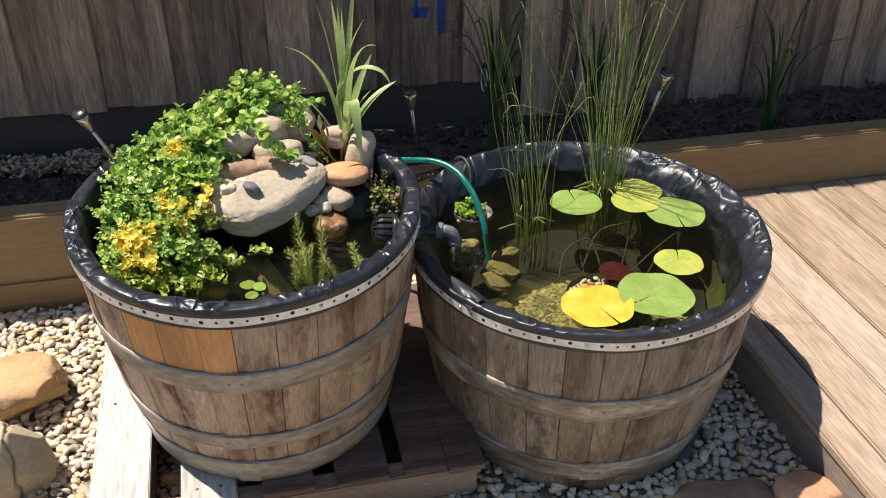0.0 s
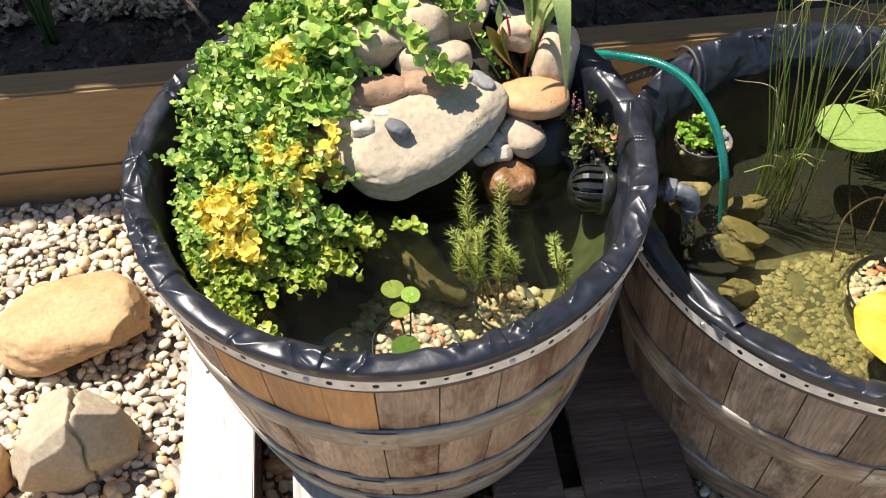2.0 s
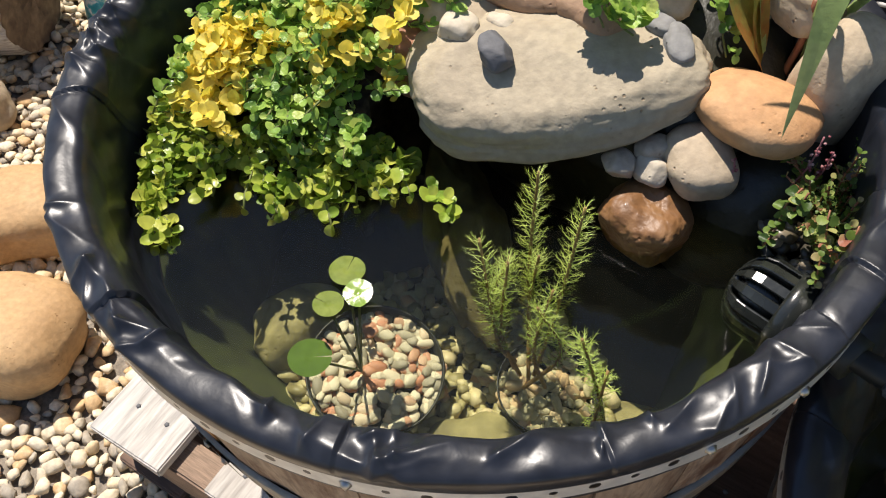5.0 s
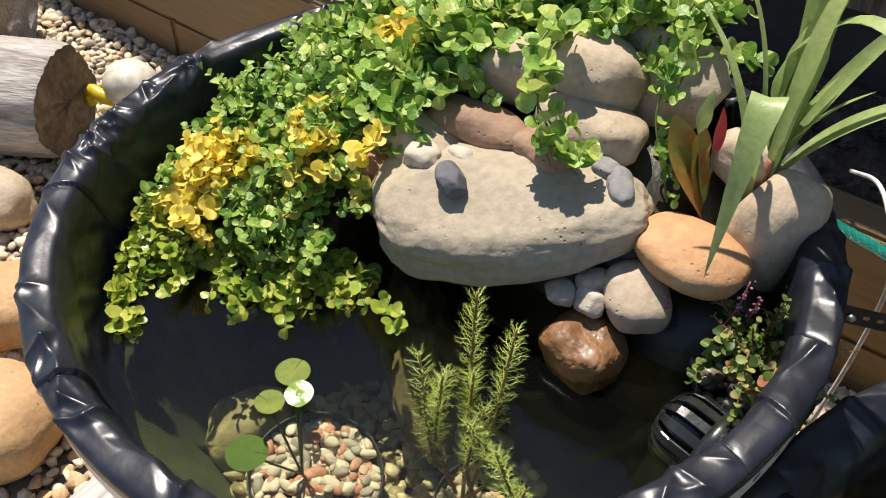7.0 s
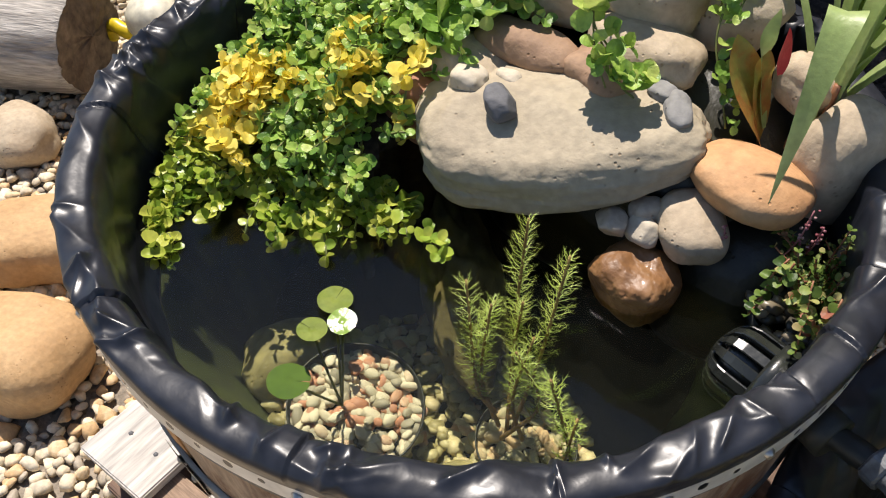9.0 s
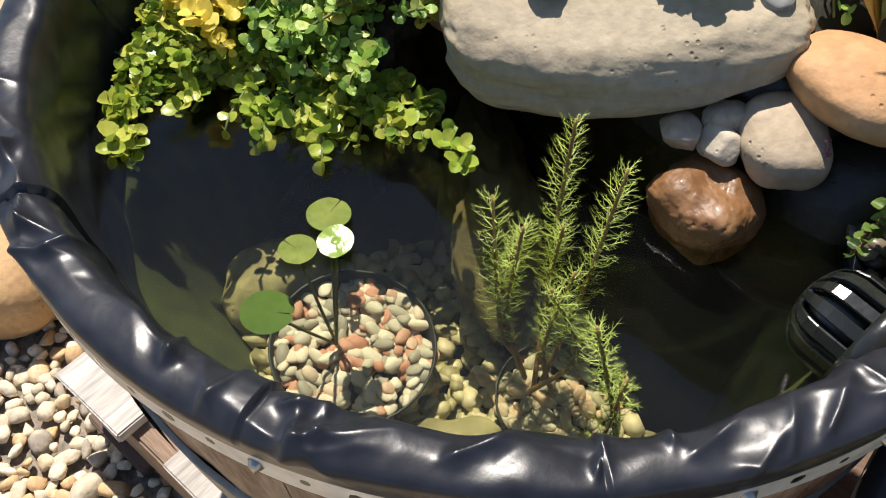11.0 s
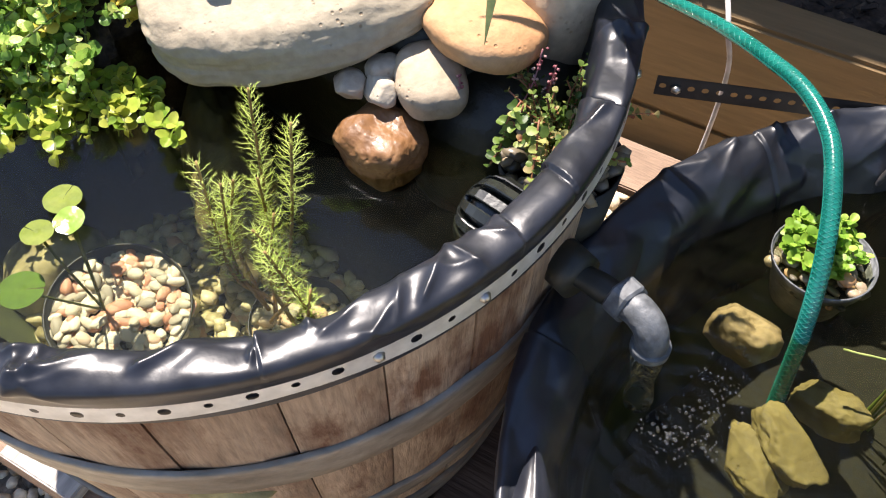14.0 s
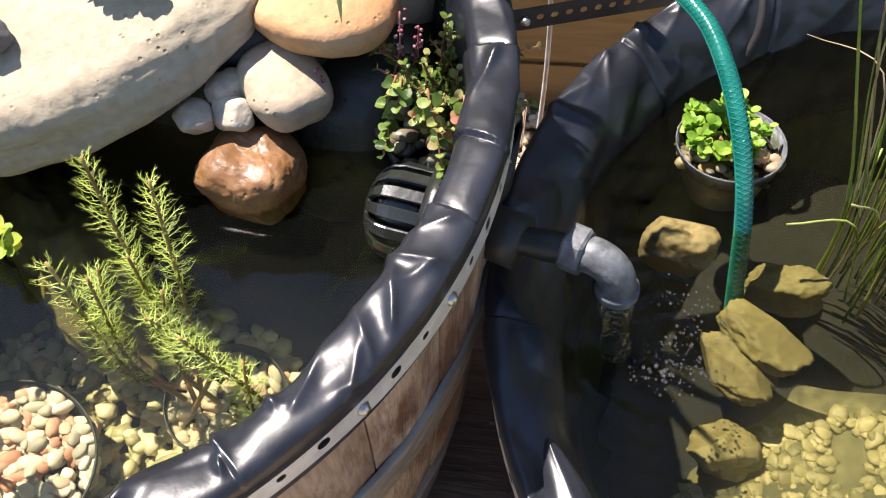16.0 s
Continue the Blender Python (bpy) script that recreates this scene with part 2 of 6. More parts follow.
SANDY = surface("pale_pond_sand", [(0.34, (0.03, 0.03, 0.013)), (0.5, (0.09, 0.082, 0.036)), (0.66, (0.20, 0.17, 0.075))], scale=9, rough=0.9, grain=0.4, grain_scale=90, bump=0.5)
# silt blackened in its colour for the gloom of deep water
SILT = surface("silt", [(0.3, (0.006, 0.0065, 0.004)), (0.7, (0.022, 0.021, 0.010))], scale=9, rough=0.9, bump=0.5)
PEBBLE = surface("gravel_pebble", [(0.0, (0.36, 0.31, 0.24)), (0.14, (0.56, 0.48, 0.35)), (0.4, (0.68, 0.57, 0.40)), (0.62, (0.77, 0.67, 0.50)), (0.82, (0.70, 0.54, 0.33)), (0.96, (0.58, 0.38, 0.19))],
                 scale=30, rough=0.7, grain=0.2, grain_scale=150, bump=0.3, bump_scale=160, per_island=1.1)
PALE_PEBBLE = surface("pale_pot_pebble", [(0.05, (0.30, 0.28, 0.17)), (0.35, (0.52, 0.46, 0.28)), (0.65, (0.68, 0.60, 0.39)), (0.9, (0.66, 0.46, 0.26))], scale=30, rough=0.6, grain=0.2, bump=0.2, per_object=1.0, shift=9)
POT_PEBBLE = surface("pot_pebble", [(0.02, (0.36, 0.32, 0.24)), (0.2, (0.60, 0.53, 0.39)), (0.5, (0.80, 0.73, 0.57)), (0.78, (0.76, 0.62, 0.45)), (0.92, (0.60, 0.27, 0.16))],
                     scale=30, rough=0.45, grain=0.15, grain_scale=150, bump=0.2, per_object=1.25, shift=9)
WET_PEBBLE = surface("wet_brown_pebble", [(0.05, (0.06, 0.055, 0.04)), (0.4, (0.18, 0.15, 0.10)), (0.75, (0.34, 0.28, 0.19)), (0.95, (0.42, 0.24, 0.12))], scale=30, rough=0.35, grain=0.2, bump=0.2, per_object=1.0, shift=9)
WET_GRAVEL = surface("wet_gravel", [(0.05, (0.03, 0.028, 0.022)), (0.4, (0.10, 0.085, 0.06)), (0.75, (0.22, 0.18, 0.12)), (0.95, (0.36, 0.28, 0.17))], scale=30, rough=0.35, grain=0.2, bump=0.2, per_island=1.0)
EARTH = surface("gravel_bed_soil", [(0.3, (0.18, 0.15, 0.115)), (0.7, (0.34, 0.29, 0.23))], scale=20, rough=0.95, grain=0.4, grain_scale=120, bump=0.9, bump_scale=120)
MULCH = surface("bark_mulch", [(0.3, (0.025, 0.018, 0.013)), (0.6, (0.07, 0.05, 0.035)), (0.8, (0.14, 0.10, 0.065))], scale=30, rough=0.95, grain=0.5, grain_scale=120,
                bump=1.0, bump_scale=90, per_island=0.6)
SUNLIT_CHIP = surface("sunlit_bark", [(0.2, (0.16, 0.11, 0.06)), (0.5, (0.34, 0.25, 0.15)), (0.8, (0.50, 0.40, 0.27))], scale=30, rough=0.95, grain=0.3, grain_scale=120, bump=0.5, per_island=0.9)
PALING = surface("treated_pine_paling", [(0.28, (0.10, 0.068, 0.045)), (0.5, (0.27, 0.19, 0.128)), (0.72, (0.44, 0.325, 0.22))], scale=2.2, stretch=(7, 7, 0.8),
                 rough=0.8, grain=0.4, grain_scale=22, bump=0.6, bump_scale=26, per_object=0.35, shift=40)
PLINTH = surface("plinth_board", [(0.3, (0.040, 0.034, 0.029)), (0.7, (0.072, 0.061, 0.052))], scale=3, stretch=(0.6, 5, 5), rough=0.8, grain=0.3, bump=0.4)
SLEEPER = surface("pine_sleeper", [(0.25, (0.195, 0.122, 0.053)), (0.5, (0.24, 0.156, 0.068)), (0.75, (0.285, 0.19, 0.088))], scale=1.6, stretch=(0.5, 5, 5), rough=0.7,
                  grain=0.16, grain_scale=22, bump=0.4, bump_scale=26, per_object=0.2, shift=20)
DECK = surface("deck_board", [(0.2, (0.20, 0.135, 0.083)), (0.42, (0.33, 0.24, 0.16)), (0.6, (0.39, 0.30, 0.213)), (0.82, (0.45, 0.365, 0.275))], scale=2.4, stretch=(7, 0.7, 7),
               rough=0.7, grain=0.3, grain_scale=20, bump=0.4, bump_scale=24, per_object=0.25, shift=40)
DECK_DARK = surface("deck_fascia", [(0.3, (0.16, 0.13, 0.10)), (0.7, (0.27, 0.23, 0.18))], scale=3, stretch=(6, 0.7, 6), rough=0.8, grain=0.3, bump=0.4)
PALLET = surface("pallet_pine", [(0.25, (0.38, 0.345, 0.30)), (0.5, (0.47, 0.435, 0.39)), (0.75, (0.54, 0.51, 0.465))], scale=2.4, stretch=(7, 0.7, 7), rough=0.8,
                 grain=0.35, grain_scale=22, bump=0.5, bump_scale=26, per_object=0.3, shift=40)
# stained pine, with the shade around the barrels deepened into its colour
PALLET_DARK = surface("shaded_stained_pine", [(0.25, (0.06, 0.035, 0.024)), (0.5, (0.14, 0.085, 0.058)), (0.75, (0.24, 0.16, 0.11))], scale=2.4, stretch=(0.7, 7, 7),
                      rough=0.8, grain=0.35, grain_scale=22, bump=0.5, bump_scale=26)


PALLET_BEARER = surface("pallet_bearer", [(0.25, (0.16, 0.10, 0.065)), (0.5, (0.28, 0.19, 0.13)), (0.75, (0.40, 0.30, 0.22))], scale=2.4, stretch=(0.7, 7, 7), rough=0.8, grain=0.3, bump=0.4)


def rock_mat(name, a, b, c, rough=0.75, clear=0.0, scale=9.0):
    """Water-worn stone with small pits and darker freckles."""
    m = surface(name, [(0.28, a), (0.5, b), (0.74, c)], scale=scale, rough=rough, grain=0.16, grain_scale=120, bump=0.55, bump_scale=70, clear=clear)
    n, l, p = m.node_tree.nodes, m.node_tree.links, m.node_tree.nodes["Principled BSDF"]
    tc = n.new("ShaderNodeTexCoord")
    spot, where = n.new("ShaderNodeTexVoronoi"), n.new("ShaderNodeTexNoise")
    spot.inputs["Scale"].default_value, where.inputs["Scale"].default_value = 150, 22
    l.new(tc.outputs["Object"], spot.inputs["Vector"])
    l.new(tc.outputs["Object"], where.inputs["Vector"])
    pit, lot, both = n.new("ShaderNodeMapRange"), n.new("ShaderNodeMapRange"), n.new("ShaderNodeMath")
    pit.inputs["From Min"].default_value, pit.inputs["From Max"].default_value = 0.24, 0.10
    lot.inputs["From Min"].default_value, lot.inputs["From Max"].default_value = 0.58, 0.68
    both.operation = "MULTIPLY"
    l.new(spot.outputs["Distance"], pit.inputs["Value"])
    l.new(where.outputs["Fac"], lot.inputs["Value"])
    l.new(pit.outputs["Result"], both.inputs[0])
    l.new(lot.outputs["Result"], both.inputs[1])
    mix = n.new("ShaderNodeMix")
    mix.data_type, mix.blend_type = "RGBA", "MULTIPLY"
    mix.inputs["B"].default_value = (0.66, 0.58, 0.50, 1)
    l.new(both.outputs[0], mix.inputs["Factor"])
    l.new(p.inputs["Base Color"].links[0].from_socket, mix.inputs["A"])
    l.new(mix.outputs["Result"], p.inputs["Base Color"])
    bump = n.new("ShaderNodeBump")
    bump.invert = True
    bump.inputs["Strength"].default_value, bump.inputs["Distance"].default_value = 0.6, 0.002
    l.new(both.outputs[0], bump.inputs["Height"])
    l.new(p.inputs["Normal"].links[0].from_socket, bump.inputs["Normal"])
    l.new(bump.outputs["Normal"], p.inputs["Normal"])
    return m


CREAM = rock_mat("cream_sandstone", (0.315, 0.256, 0.172), (0.388, 0.325, 0.226), (0.432, 0.368, 0.264), scale=9)
TAN = rock_mat("tan_river_stone", (0.33, 0.25, 0.16), (0.45, 0.36, 0.25), (0.53, 0.45, 0.325))
BROWN = rock_mat("brown_river_stone", (0.22, 0.125, 0.072), (0.315, 0.195, 0.118), (0.39, 0.255, 0.16))
ORANGE = rock_mat("orange_sandstone", (0.40, 0.20, 0.085), (0.52, 0.285, 0.13), (0.58, 0.365, 0.20))
WETROCK = rock_mat("wet_brown_stone", (0.12, 0.052, 0.019), (0.225, 0.108, 0.040), (0.33, 0.182, 0.078), rough=0.5, clear=0.2, scale=26)
GREYST = rock_mat("grey_stone", (0.24, 0.20, 0.15), (0.46, 0.38, 0.285), (0.58, 0.49, 0.38), scale=14)
SLATE = rock_mat("blue_grey_pebble", (0.15, 0.145, 0.14), (0.235, 0.23, 0.22), (0.29, 0.285, 0.275))
DARKST = rock_mat("dark_grey_pebble", (0.07, 0.07, 0.075), (0.12, 0.12, 0.125), (0.18, 0.18, 0.185))
WHITEST = rock_mat("white_pebble", (0.44, 0.37, 0.27), (0.54, 0.47, 0.36), (0.60, 0.54, 0.43))
SANDST = rock_mat("golden_sandstone", (0.36, 0.21, 0.09), (0.48, 0.30, 0.14), (0.55, 0.385, 0.215), scale=6)
REDROCK = rock_mat("red_sandstone", (0.35, 0.17, 0.09), (0.50, 0.28, 0.16), (0.58, 0.38, 0.25), scale=7)
SUNKROCK = rock_mat("algae_covered_stone", (0.12, 0.10, 0.04), (0.30, 0.26, 0.11), (0.50, 0.43, 0.21), scale=22)
# near black, to paint shade into the gaps of the stone pile
GAPDARK = rock_mat("gap_dark_stone", (0.012, 0.012, 0.009), (0.03, 0.029, 0.02), (0.055, 0.05, 0.033), rough=0.45)
SANDROCK = rock_mat("yellow_sunken_stone", (0.095, 0.074, 0.026), (0.18, 0.145, 0.054), (0.26, 0.215, 0.09), scale=24)
GREYROCK = rock_mat("tan_sunken_stone", (0.16, 0.12, 0.06), (0.30, 0.225, 0.125), (0.42, 0.33, 0.20), scale=24)
TERRACOTTA = rock_mat("terracotta", (0.22, 0.09, 0.05), (0.33, 0.15, 0.085), (0.40, 0.20, 0.12))
LOG_GREY = surface("weathered_log", [(0.25, (0.20, 0.17, 0.14)), (0.5, (0.42, 0.385, 0.34)), (0.75, (0.54, 0.51, 0.47))], scale=2.5, stretch=(1, 8, 8), rough=0.85,
                   grain=0.4, grain_scale=24, bump=0.8, bump_scale=26)
LOG_END = surface("log_end_grain", [(0.3, (0.10, 0.07, 0.05)), (0.6, (0.22, 0.165, 0.115)), (0.8, (0.30, 0.24, 0.18))], scale=12, rough=0.9, grain=0.4, bump=0.7)
JENNY = leafy("creeping_jenny_leaf", [(0.1, (0.11, 0.23, 0.04)), (0.4, (0.28, 0.47, 0.085)), (0.65, (0.44, 0.61, 0.125)), (0.9, (0.61, 0.69, 0.19))], per_island=0.8, specular=0.5, rough=0.36, glow=0.36, pucker=0.45)
JENNY_LOW = leafy("wet_jenny_leaf", [(0.1, (0.15, 0.26, 0.03)), (0.45, (0.34, 0.46, 0.06)), (0.8, (0.54, 0.57, 0.10))], rough=0.3, per_island=0.8)
JENNY_GOLD = leafy("yellow_jenny_leaf", [(0.05, (0.74, 0.66, 0.09)), (0.35, (0.94, 0.77, 0.13)), (0.75, (0.97, 0.84, 0.22)), (1.0, (0.95, 0.70, 0.12))], per_island=0.8, specular=0.25, glow=0.45)
STEM = surface("plant_stem", [(0.3, (0.10, 0.14, 0.03)), (0.7, (0.20, 0.20, 0.06))], scale=20, rough=0.6, bump=0)
MILFOIL_STEM = surface("milfoil_stem", [(0.3, (0.26, 0.13, 0.05)), (0.7, (0.36, 0.26, 0.09))], scale=30, rough=0.6, bump=0)
LILY_STEM = surface("lily_stalk", [(0.3, (0.035, 0.02, 0.010)), (0.7, (0.085, 0.048, 0.023))], scale=20, rough=0.6, bump=0)
RED_STEM = surface("red_stem", [(0.3, (0.26, 0.085, 0.045)), (0.7, (0.38, 0.18, 0.08))], scale=20, rough=0.6, bump=0)
CANNA = leafy("strap_leaf", [(0.2, (0.22, 0.33, 0.095)), (0.5, (0.38, 0.50, 0.18)), (0.8, (0.54, 0.62, 0.29))], scale=12, per_island=0.4, rough=0.38)
RUSSET = leafy("russet_leaf", [(0.28, (0.34, 0.07, 0.02)), (0.44, (0.44, 0.20, 0.05)), (0.58, (0.38, 0.30, 0.07)), (0.75, (0.24, 0.30, 0.06))], scale=38, per_island=0.2)
REDLEAF = leafy("crimson_leaf", [(0.3, (0.30, 0.02, 0.03)), (0.7, (0.42, 0.04, 0.05))])
FEATHER = leafy("milfoil_leaf", [(0.1, (0.26, 0.34, 0.05)), (0.45, (0.44, 0.56, 0.11)), (0.8, (0.60, 0.70, 0.20))], per_island=0.7)
FEATHER_OLD = leafy("old_milfoil_leaf", [(0.1, (0.10, 0.09, 0.02)), (0.5, (0.22, 0.20, 0.05)), (0.85, (0.32, 0.34, 0.08))], per_island=0.7)
BACOPA = leafy("variegated_leaf", [(0.05, (0.05, 0.10, 0.02)), (0.45, (0.17, 0.26, 0.05)), (0.72, (0.38, 0.43, 0.13)), (0.86, (0.46, 0.36, 0.16)), (0.97, (0.42, 0.15, 0.09))], per_island=0.9)
PETAL = leafy("white_petal", [(0.2, (0.66, 0.62, 0.60)), (0.8, (0.78, 0.75, 0.74))], per_island=0.5)
PINK = leafy("dusky_pink_flower", [(0.2, (0.30, 0.08, 0.10)), (0.6, (0.48, 0.20, 0.22)), (0.9, (0.62, 0.42, 0.40))], per_island=0.8)
SEEDLING = leafy("seedling_leaf", [(0.2, (0.16, 0.32, 0.03)), (0.6, (0.30, 0.48, 0.06)), (0.9, (0.42, 0.56, 0.10))], per_island=0.7)
REED = leafy("reed_blade", [(0.1, (0.13, 0.21, 0.04)), (0.5, (0.28, 0.38, 0.08)), (0.75, (0.42, 0.48, 0.13)), (0.95, (0.56, 0.50, 0.25))], glow=0.35, per_island=0.9)
REED_DRY = leafy("dry_reed_blade", [(0.2, (0.30, 0.22, 0.12)), (0.7, (0.52, 0.43, 0.27))], glow=0.2)
BEDLEAF = leafy("flax_leaf", [(0.2, (0.025, 0.05, 0.018)), (0.6, (0.06, 0.10, 0.035)), (0.9, (0.12, 0.15, 0.06))], glow=0.2)
PAD = leafy("lily_pad", [(0.2, (0.17, 0.26, 0.055)), (0.5, (0.23, 0.33, 0.075)), (0.8, (0.29, 0.38, 0.105))], scale=14, per_island=0.0, rough=0.38, glow=0.12)
PAD_DEEP = leafy("sunken_lily_pad", [(0.2, (0.06, 0.13, 0.015)), (0.8, (0.12, 0.20, 0.03))], scale=14, per_island=0.0, rough=0.6, glow=0.1, specular=0.1)
PAD_WET = leafy("wet_lily_pad", [(0.2, (0.18, 0.30, 0.04)), (0.8, (0.27, 0.39, 0.07))], scale=5, per_island=0.0, rough=0.22, glow=0.1)
PAD_SMALL = leafy("frogbit_leaf", [(0.25, (0.13, 0.18, 0.03)), (0.5, (0.17, 0.22, 0.04)), (0.75, (0.22, 0.26, 0.055))], scale=40, per_island=0.0, rough=0.5, glow=0.15, specular=0.08)
PAD_LIME = leafy("lime_lily_pad", [(0.28, (0.25, 0.33, 0.06)), (0.5, (0.35, 0.40, 0.075)), (0.70, (0.45, 0.45, 0.09))], scale=16, per_island=0.0, rough=0.38, glow=0.12)
PAD_GOLD = leafy("yellow_lily_pad", [(0.30, (0.50, 0.19, 0.03)), (0.40, (0.62, 0.36, 0.035)), (0.52, (0.62, 0.44, 0.05)), (0.64, (0.60, 0.50, 0.09)), (0.76, (0.43, 0.45, 0.10))], scale=15, per_island=0.0, rough=0.4, glow=0.12)
PAD_RED = leafy("dark_red_lily_pad", [(0.3, (0.055, 0.008, 0.010)), (0.7, (0.10, 0.016, 0.018))], scale=9, per_island=0.0)
HOSE = surface("green_hose", [(0.3, (0.0, 0.12, 0.095)), (0.7, (0.005, 0.19, 0.15))], scale=30, rough=0.22, grain=0.15, bump=0.1, clear=0.4)
HOSE_LIGHT = surface("hose_stripe", [(0.3, (0.005, 0.19, 0.15)), (0.7, (0.015, 0.25, 0.20))], scale=30, rough=0.28, grain=0.1, bump=0, clear=0.4)
PVC = surface("grey_pipe", [(0.3, (0.06, 0.066, 0.072)), (0.55, (0.125, 0.135, 0.145)), (0.8, (0.21, 0.22, 0.23))], scale=45, rough=0.5, grain=0.45, grain_scale=120, bump=0.4)
BLACKP = surface("black_plastic", [(0.3, (0.012, 0.013, 0.012)), (0.7, (0.03, 0.034, 0.028))], scale=16, rough=0.28, grain=0.2, bump=0.12, clear=0.5)
POTBLACK = surface("pot_plastic", [(0.3, (0.012, 0.013, 0.011)), (0.7, (0.03, 0.03, 0.022))], scale=16, rough=0.5, grain=0.2, bump=0.1)
STEEL = surface("brushed_steel", [(0.3, (0.42, 0.40, 0.36)), (0.7, (0.60, 0.57, 0.52))], scale=10, stretch=(1, 1, 6), rough=0.3, metal=0.9, grain=0.15, bump=0.05)
TAGFILM = surface("cloudy_film", [(0.3, (0.16, 0.19, 0.25)), (0.7, (0.30, 0.34, 0.40))], scale=40, rough=0.2, grain=0.2, bump=0)
CORD = surface("white_cord", [(0.3, (0.55, 0.53, 0.50)), (0.7, (0.70, 0.68, 0.64))], scale=20, rough=0.6, bump=0.1)
BLUEP = surface("blue_paint", [(0.3, (0.005, 0.03, 0.16)), (0.7, (0.01, 0.06, 0.28))], scale=14, rough=0.6, bump=0.2)
YELLOWP = surface("yellow_glaze", [(0.3, (0.62, 0.45, 0.01)), (0.7, (0.72, 0.55, 0.03))], scale=9, rough=0.4, bump=0.05)
TEALP = surface("teal_glaze", [(0.42, (0.02, 0.30, 0.36)), (0.5, (0.10, 0.42, 0.46)), (0.56, (0.7, 0.7, 0.66))], scale=60, rough=0.4, bump=0.05)
IVORYP = surface("ivory_glaze", [(0.3, (0.62, 0.58, 0.44)), (0.7, (0.72, 0.68, 0.55))], scale=9, rough=0.45, bump=0.1)
BUBBLE = pond_water("splashing_water", (0.98, 0.985, 0.98), (0.9, 0.92, 0.9), 0.03, 0.0)
FALLING = pond_water("falling_clear_water", (0.96, 0.97, 0.95), (0.8, 0.82, 0.8), 0.015, 0.6, 70)


# ---- building helpers ----
def finish(name, verts, faces, material, parent=None, label="", smooth=True):
    me = bpy.data.meshes.new(name)
    me.from_pydata([tuple(v) for v in verts], [], faces)
    me.materials.append(material)
    if smooth:
        me.polygons.foreach_set("use_smooth", [True] * len(me.polygons))
    me.update()
    ob = new(name, me)
    if parent:
        ob.parent = parent
    return tagged(ob, label)


def part(name, bm, material, parent=None, label="", smooth=False):
    me = bpy.data.meshes.new(name)
    bmesh.ops.recalc_face_normals(bm, faces=bm.faces)
    bm.to_mesh(me)
    bm.free()
    me.materials.append(material)
    if smooth:
        me.polygons.foreach_set("use_smooth", [True] * len(me.polygons))
    ob = new(name, me)
    if parent:
        ob.parent = parent
    return tagged(ob, label)


def thing(name, m, label, category, group="", kind=""):
    ob = new(name)
    ob.empty_display_size = 0.05
    ob.matrix_basis = m
    return tagged(ob, label, category, group, kind)


def box(lo, hi, bevel=0.004, jitter=0.0, rnd=None):
    bm = bmesh.new()
    bmesh.ops.create_cube(bm, size=1)
    for v in bm.verts:
        for i in range(3):
            v.co[i] = (lo[i] + hi[i]) / 2 + v.co[i] * (hi[i] - lo[i])
        if rnd:
            v.co += Vector((rnd.uniform(-1, 1), rnd.uniform(-1, 1), rnd.uniform(-1, 1))) * jitter
    if bevel:
        bmesh.ops.bevel(bm, geom=bm.edges[:], offset=bevel, segments=2, affect="EDGES")
    return bm


def lathe(profile, segs=48, wobble=None):
    """Verts and faces of a turned profile of (r, z) points."""
    vs, fs = [], []
    for r, z in profile:
        for k in range(segs):
            a = 2 * math.pi * k / segs
            rr, zz = (r, z) if wobble is None else wobble(r, z, a)
            vs.append((rr * math.cos(a), rr * math.sin(a), zz))
    for i in range(len(profile) - 1):
        for k in range(segs):
            k2 = (k + 1) % segs
            fs.append((i * segs + k, i * segs + k2, (i + 1) * segs + k2, (i + 1) * segs + k))
    return vs, fs


def spline(points, per=8):
    """Points of a smooth line through the given ones."""
    P = [Vector(p) for p in points]
    P = [2 * P[0] - P[1]] + P + [2 * P[-1] - P[-2]]
    out = []
    for i in range(1, len(P) - 2):
        for k in range(per):
            u = k / per
            a, b, c, d = P[i - 1:i + 3]
            out.append(0.5 * ((2 * b) + (c - a) * u + (2 * a - 5 * b + 4 * c - d) * u * u + (3 * b - a - 3 * c + d) * u ** 3))
    return out + [P[-2]]


def tube(points, radius, sides=8, taper=None):
    """Verts and faces of a round rod along the points."""
    vs, fs = [], []
    ref = Vector((0.31, 0.2, 0.93))
    for i, p in enumerate(points):
        d = (points[min(i + 1, len(points) - 1)] - points[max(i - 1, 0)]).normalized()
        u = d.cross(ref).normalized() if abs(d.dot(ref)) < 0.98 else d.cross(Vector((1, 0, 0))).normalized()
        w = d.cross(u)
        r = radius * (taper(i / (len(points) - 1)) if taper else 1)
        for k in range(sides):
            a = 2 * math.pi * k / sides
            vs.append(p + (u * math.cos(a) + w * math.sin(a)) * r)
    for i in range(len(points) - 1):
        for k in range(sides):
            k2 = (k + 1) % sides
            fs.append((i * sides + k, i * sides + k2, (i + 1) * sides + k2, (i + 1) * sides + k))
    fs.append(tuple(range(sides))[::-1])
    fs.append(tuple(range((len(points) - 1) * sides, len(points) * sides)))
    return vs, fs


def merge(lists):
    vs, fs = [], []
    for v, f in lists:
        o = len(vs)
        vs.extend(v)
        fs.extend(tuple(i + o for i in q) for q in f)
    return vs, fs


ICO = {}


def ball(sub):
    if sub not in ICO:
        bm = bmesh.new()
        bmesh.ops.create_icosphere(bm, subdivisions=sub, radius=1)
        ICO[sub] = ([v.co.copy() for v in bm.verts], [tuple(v.index for v in f.verts) for f in bm.faces])
        bm.free()
    return ICO[sub]


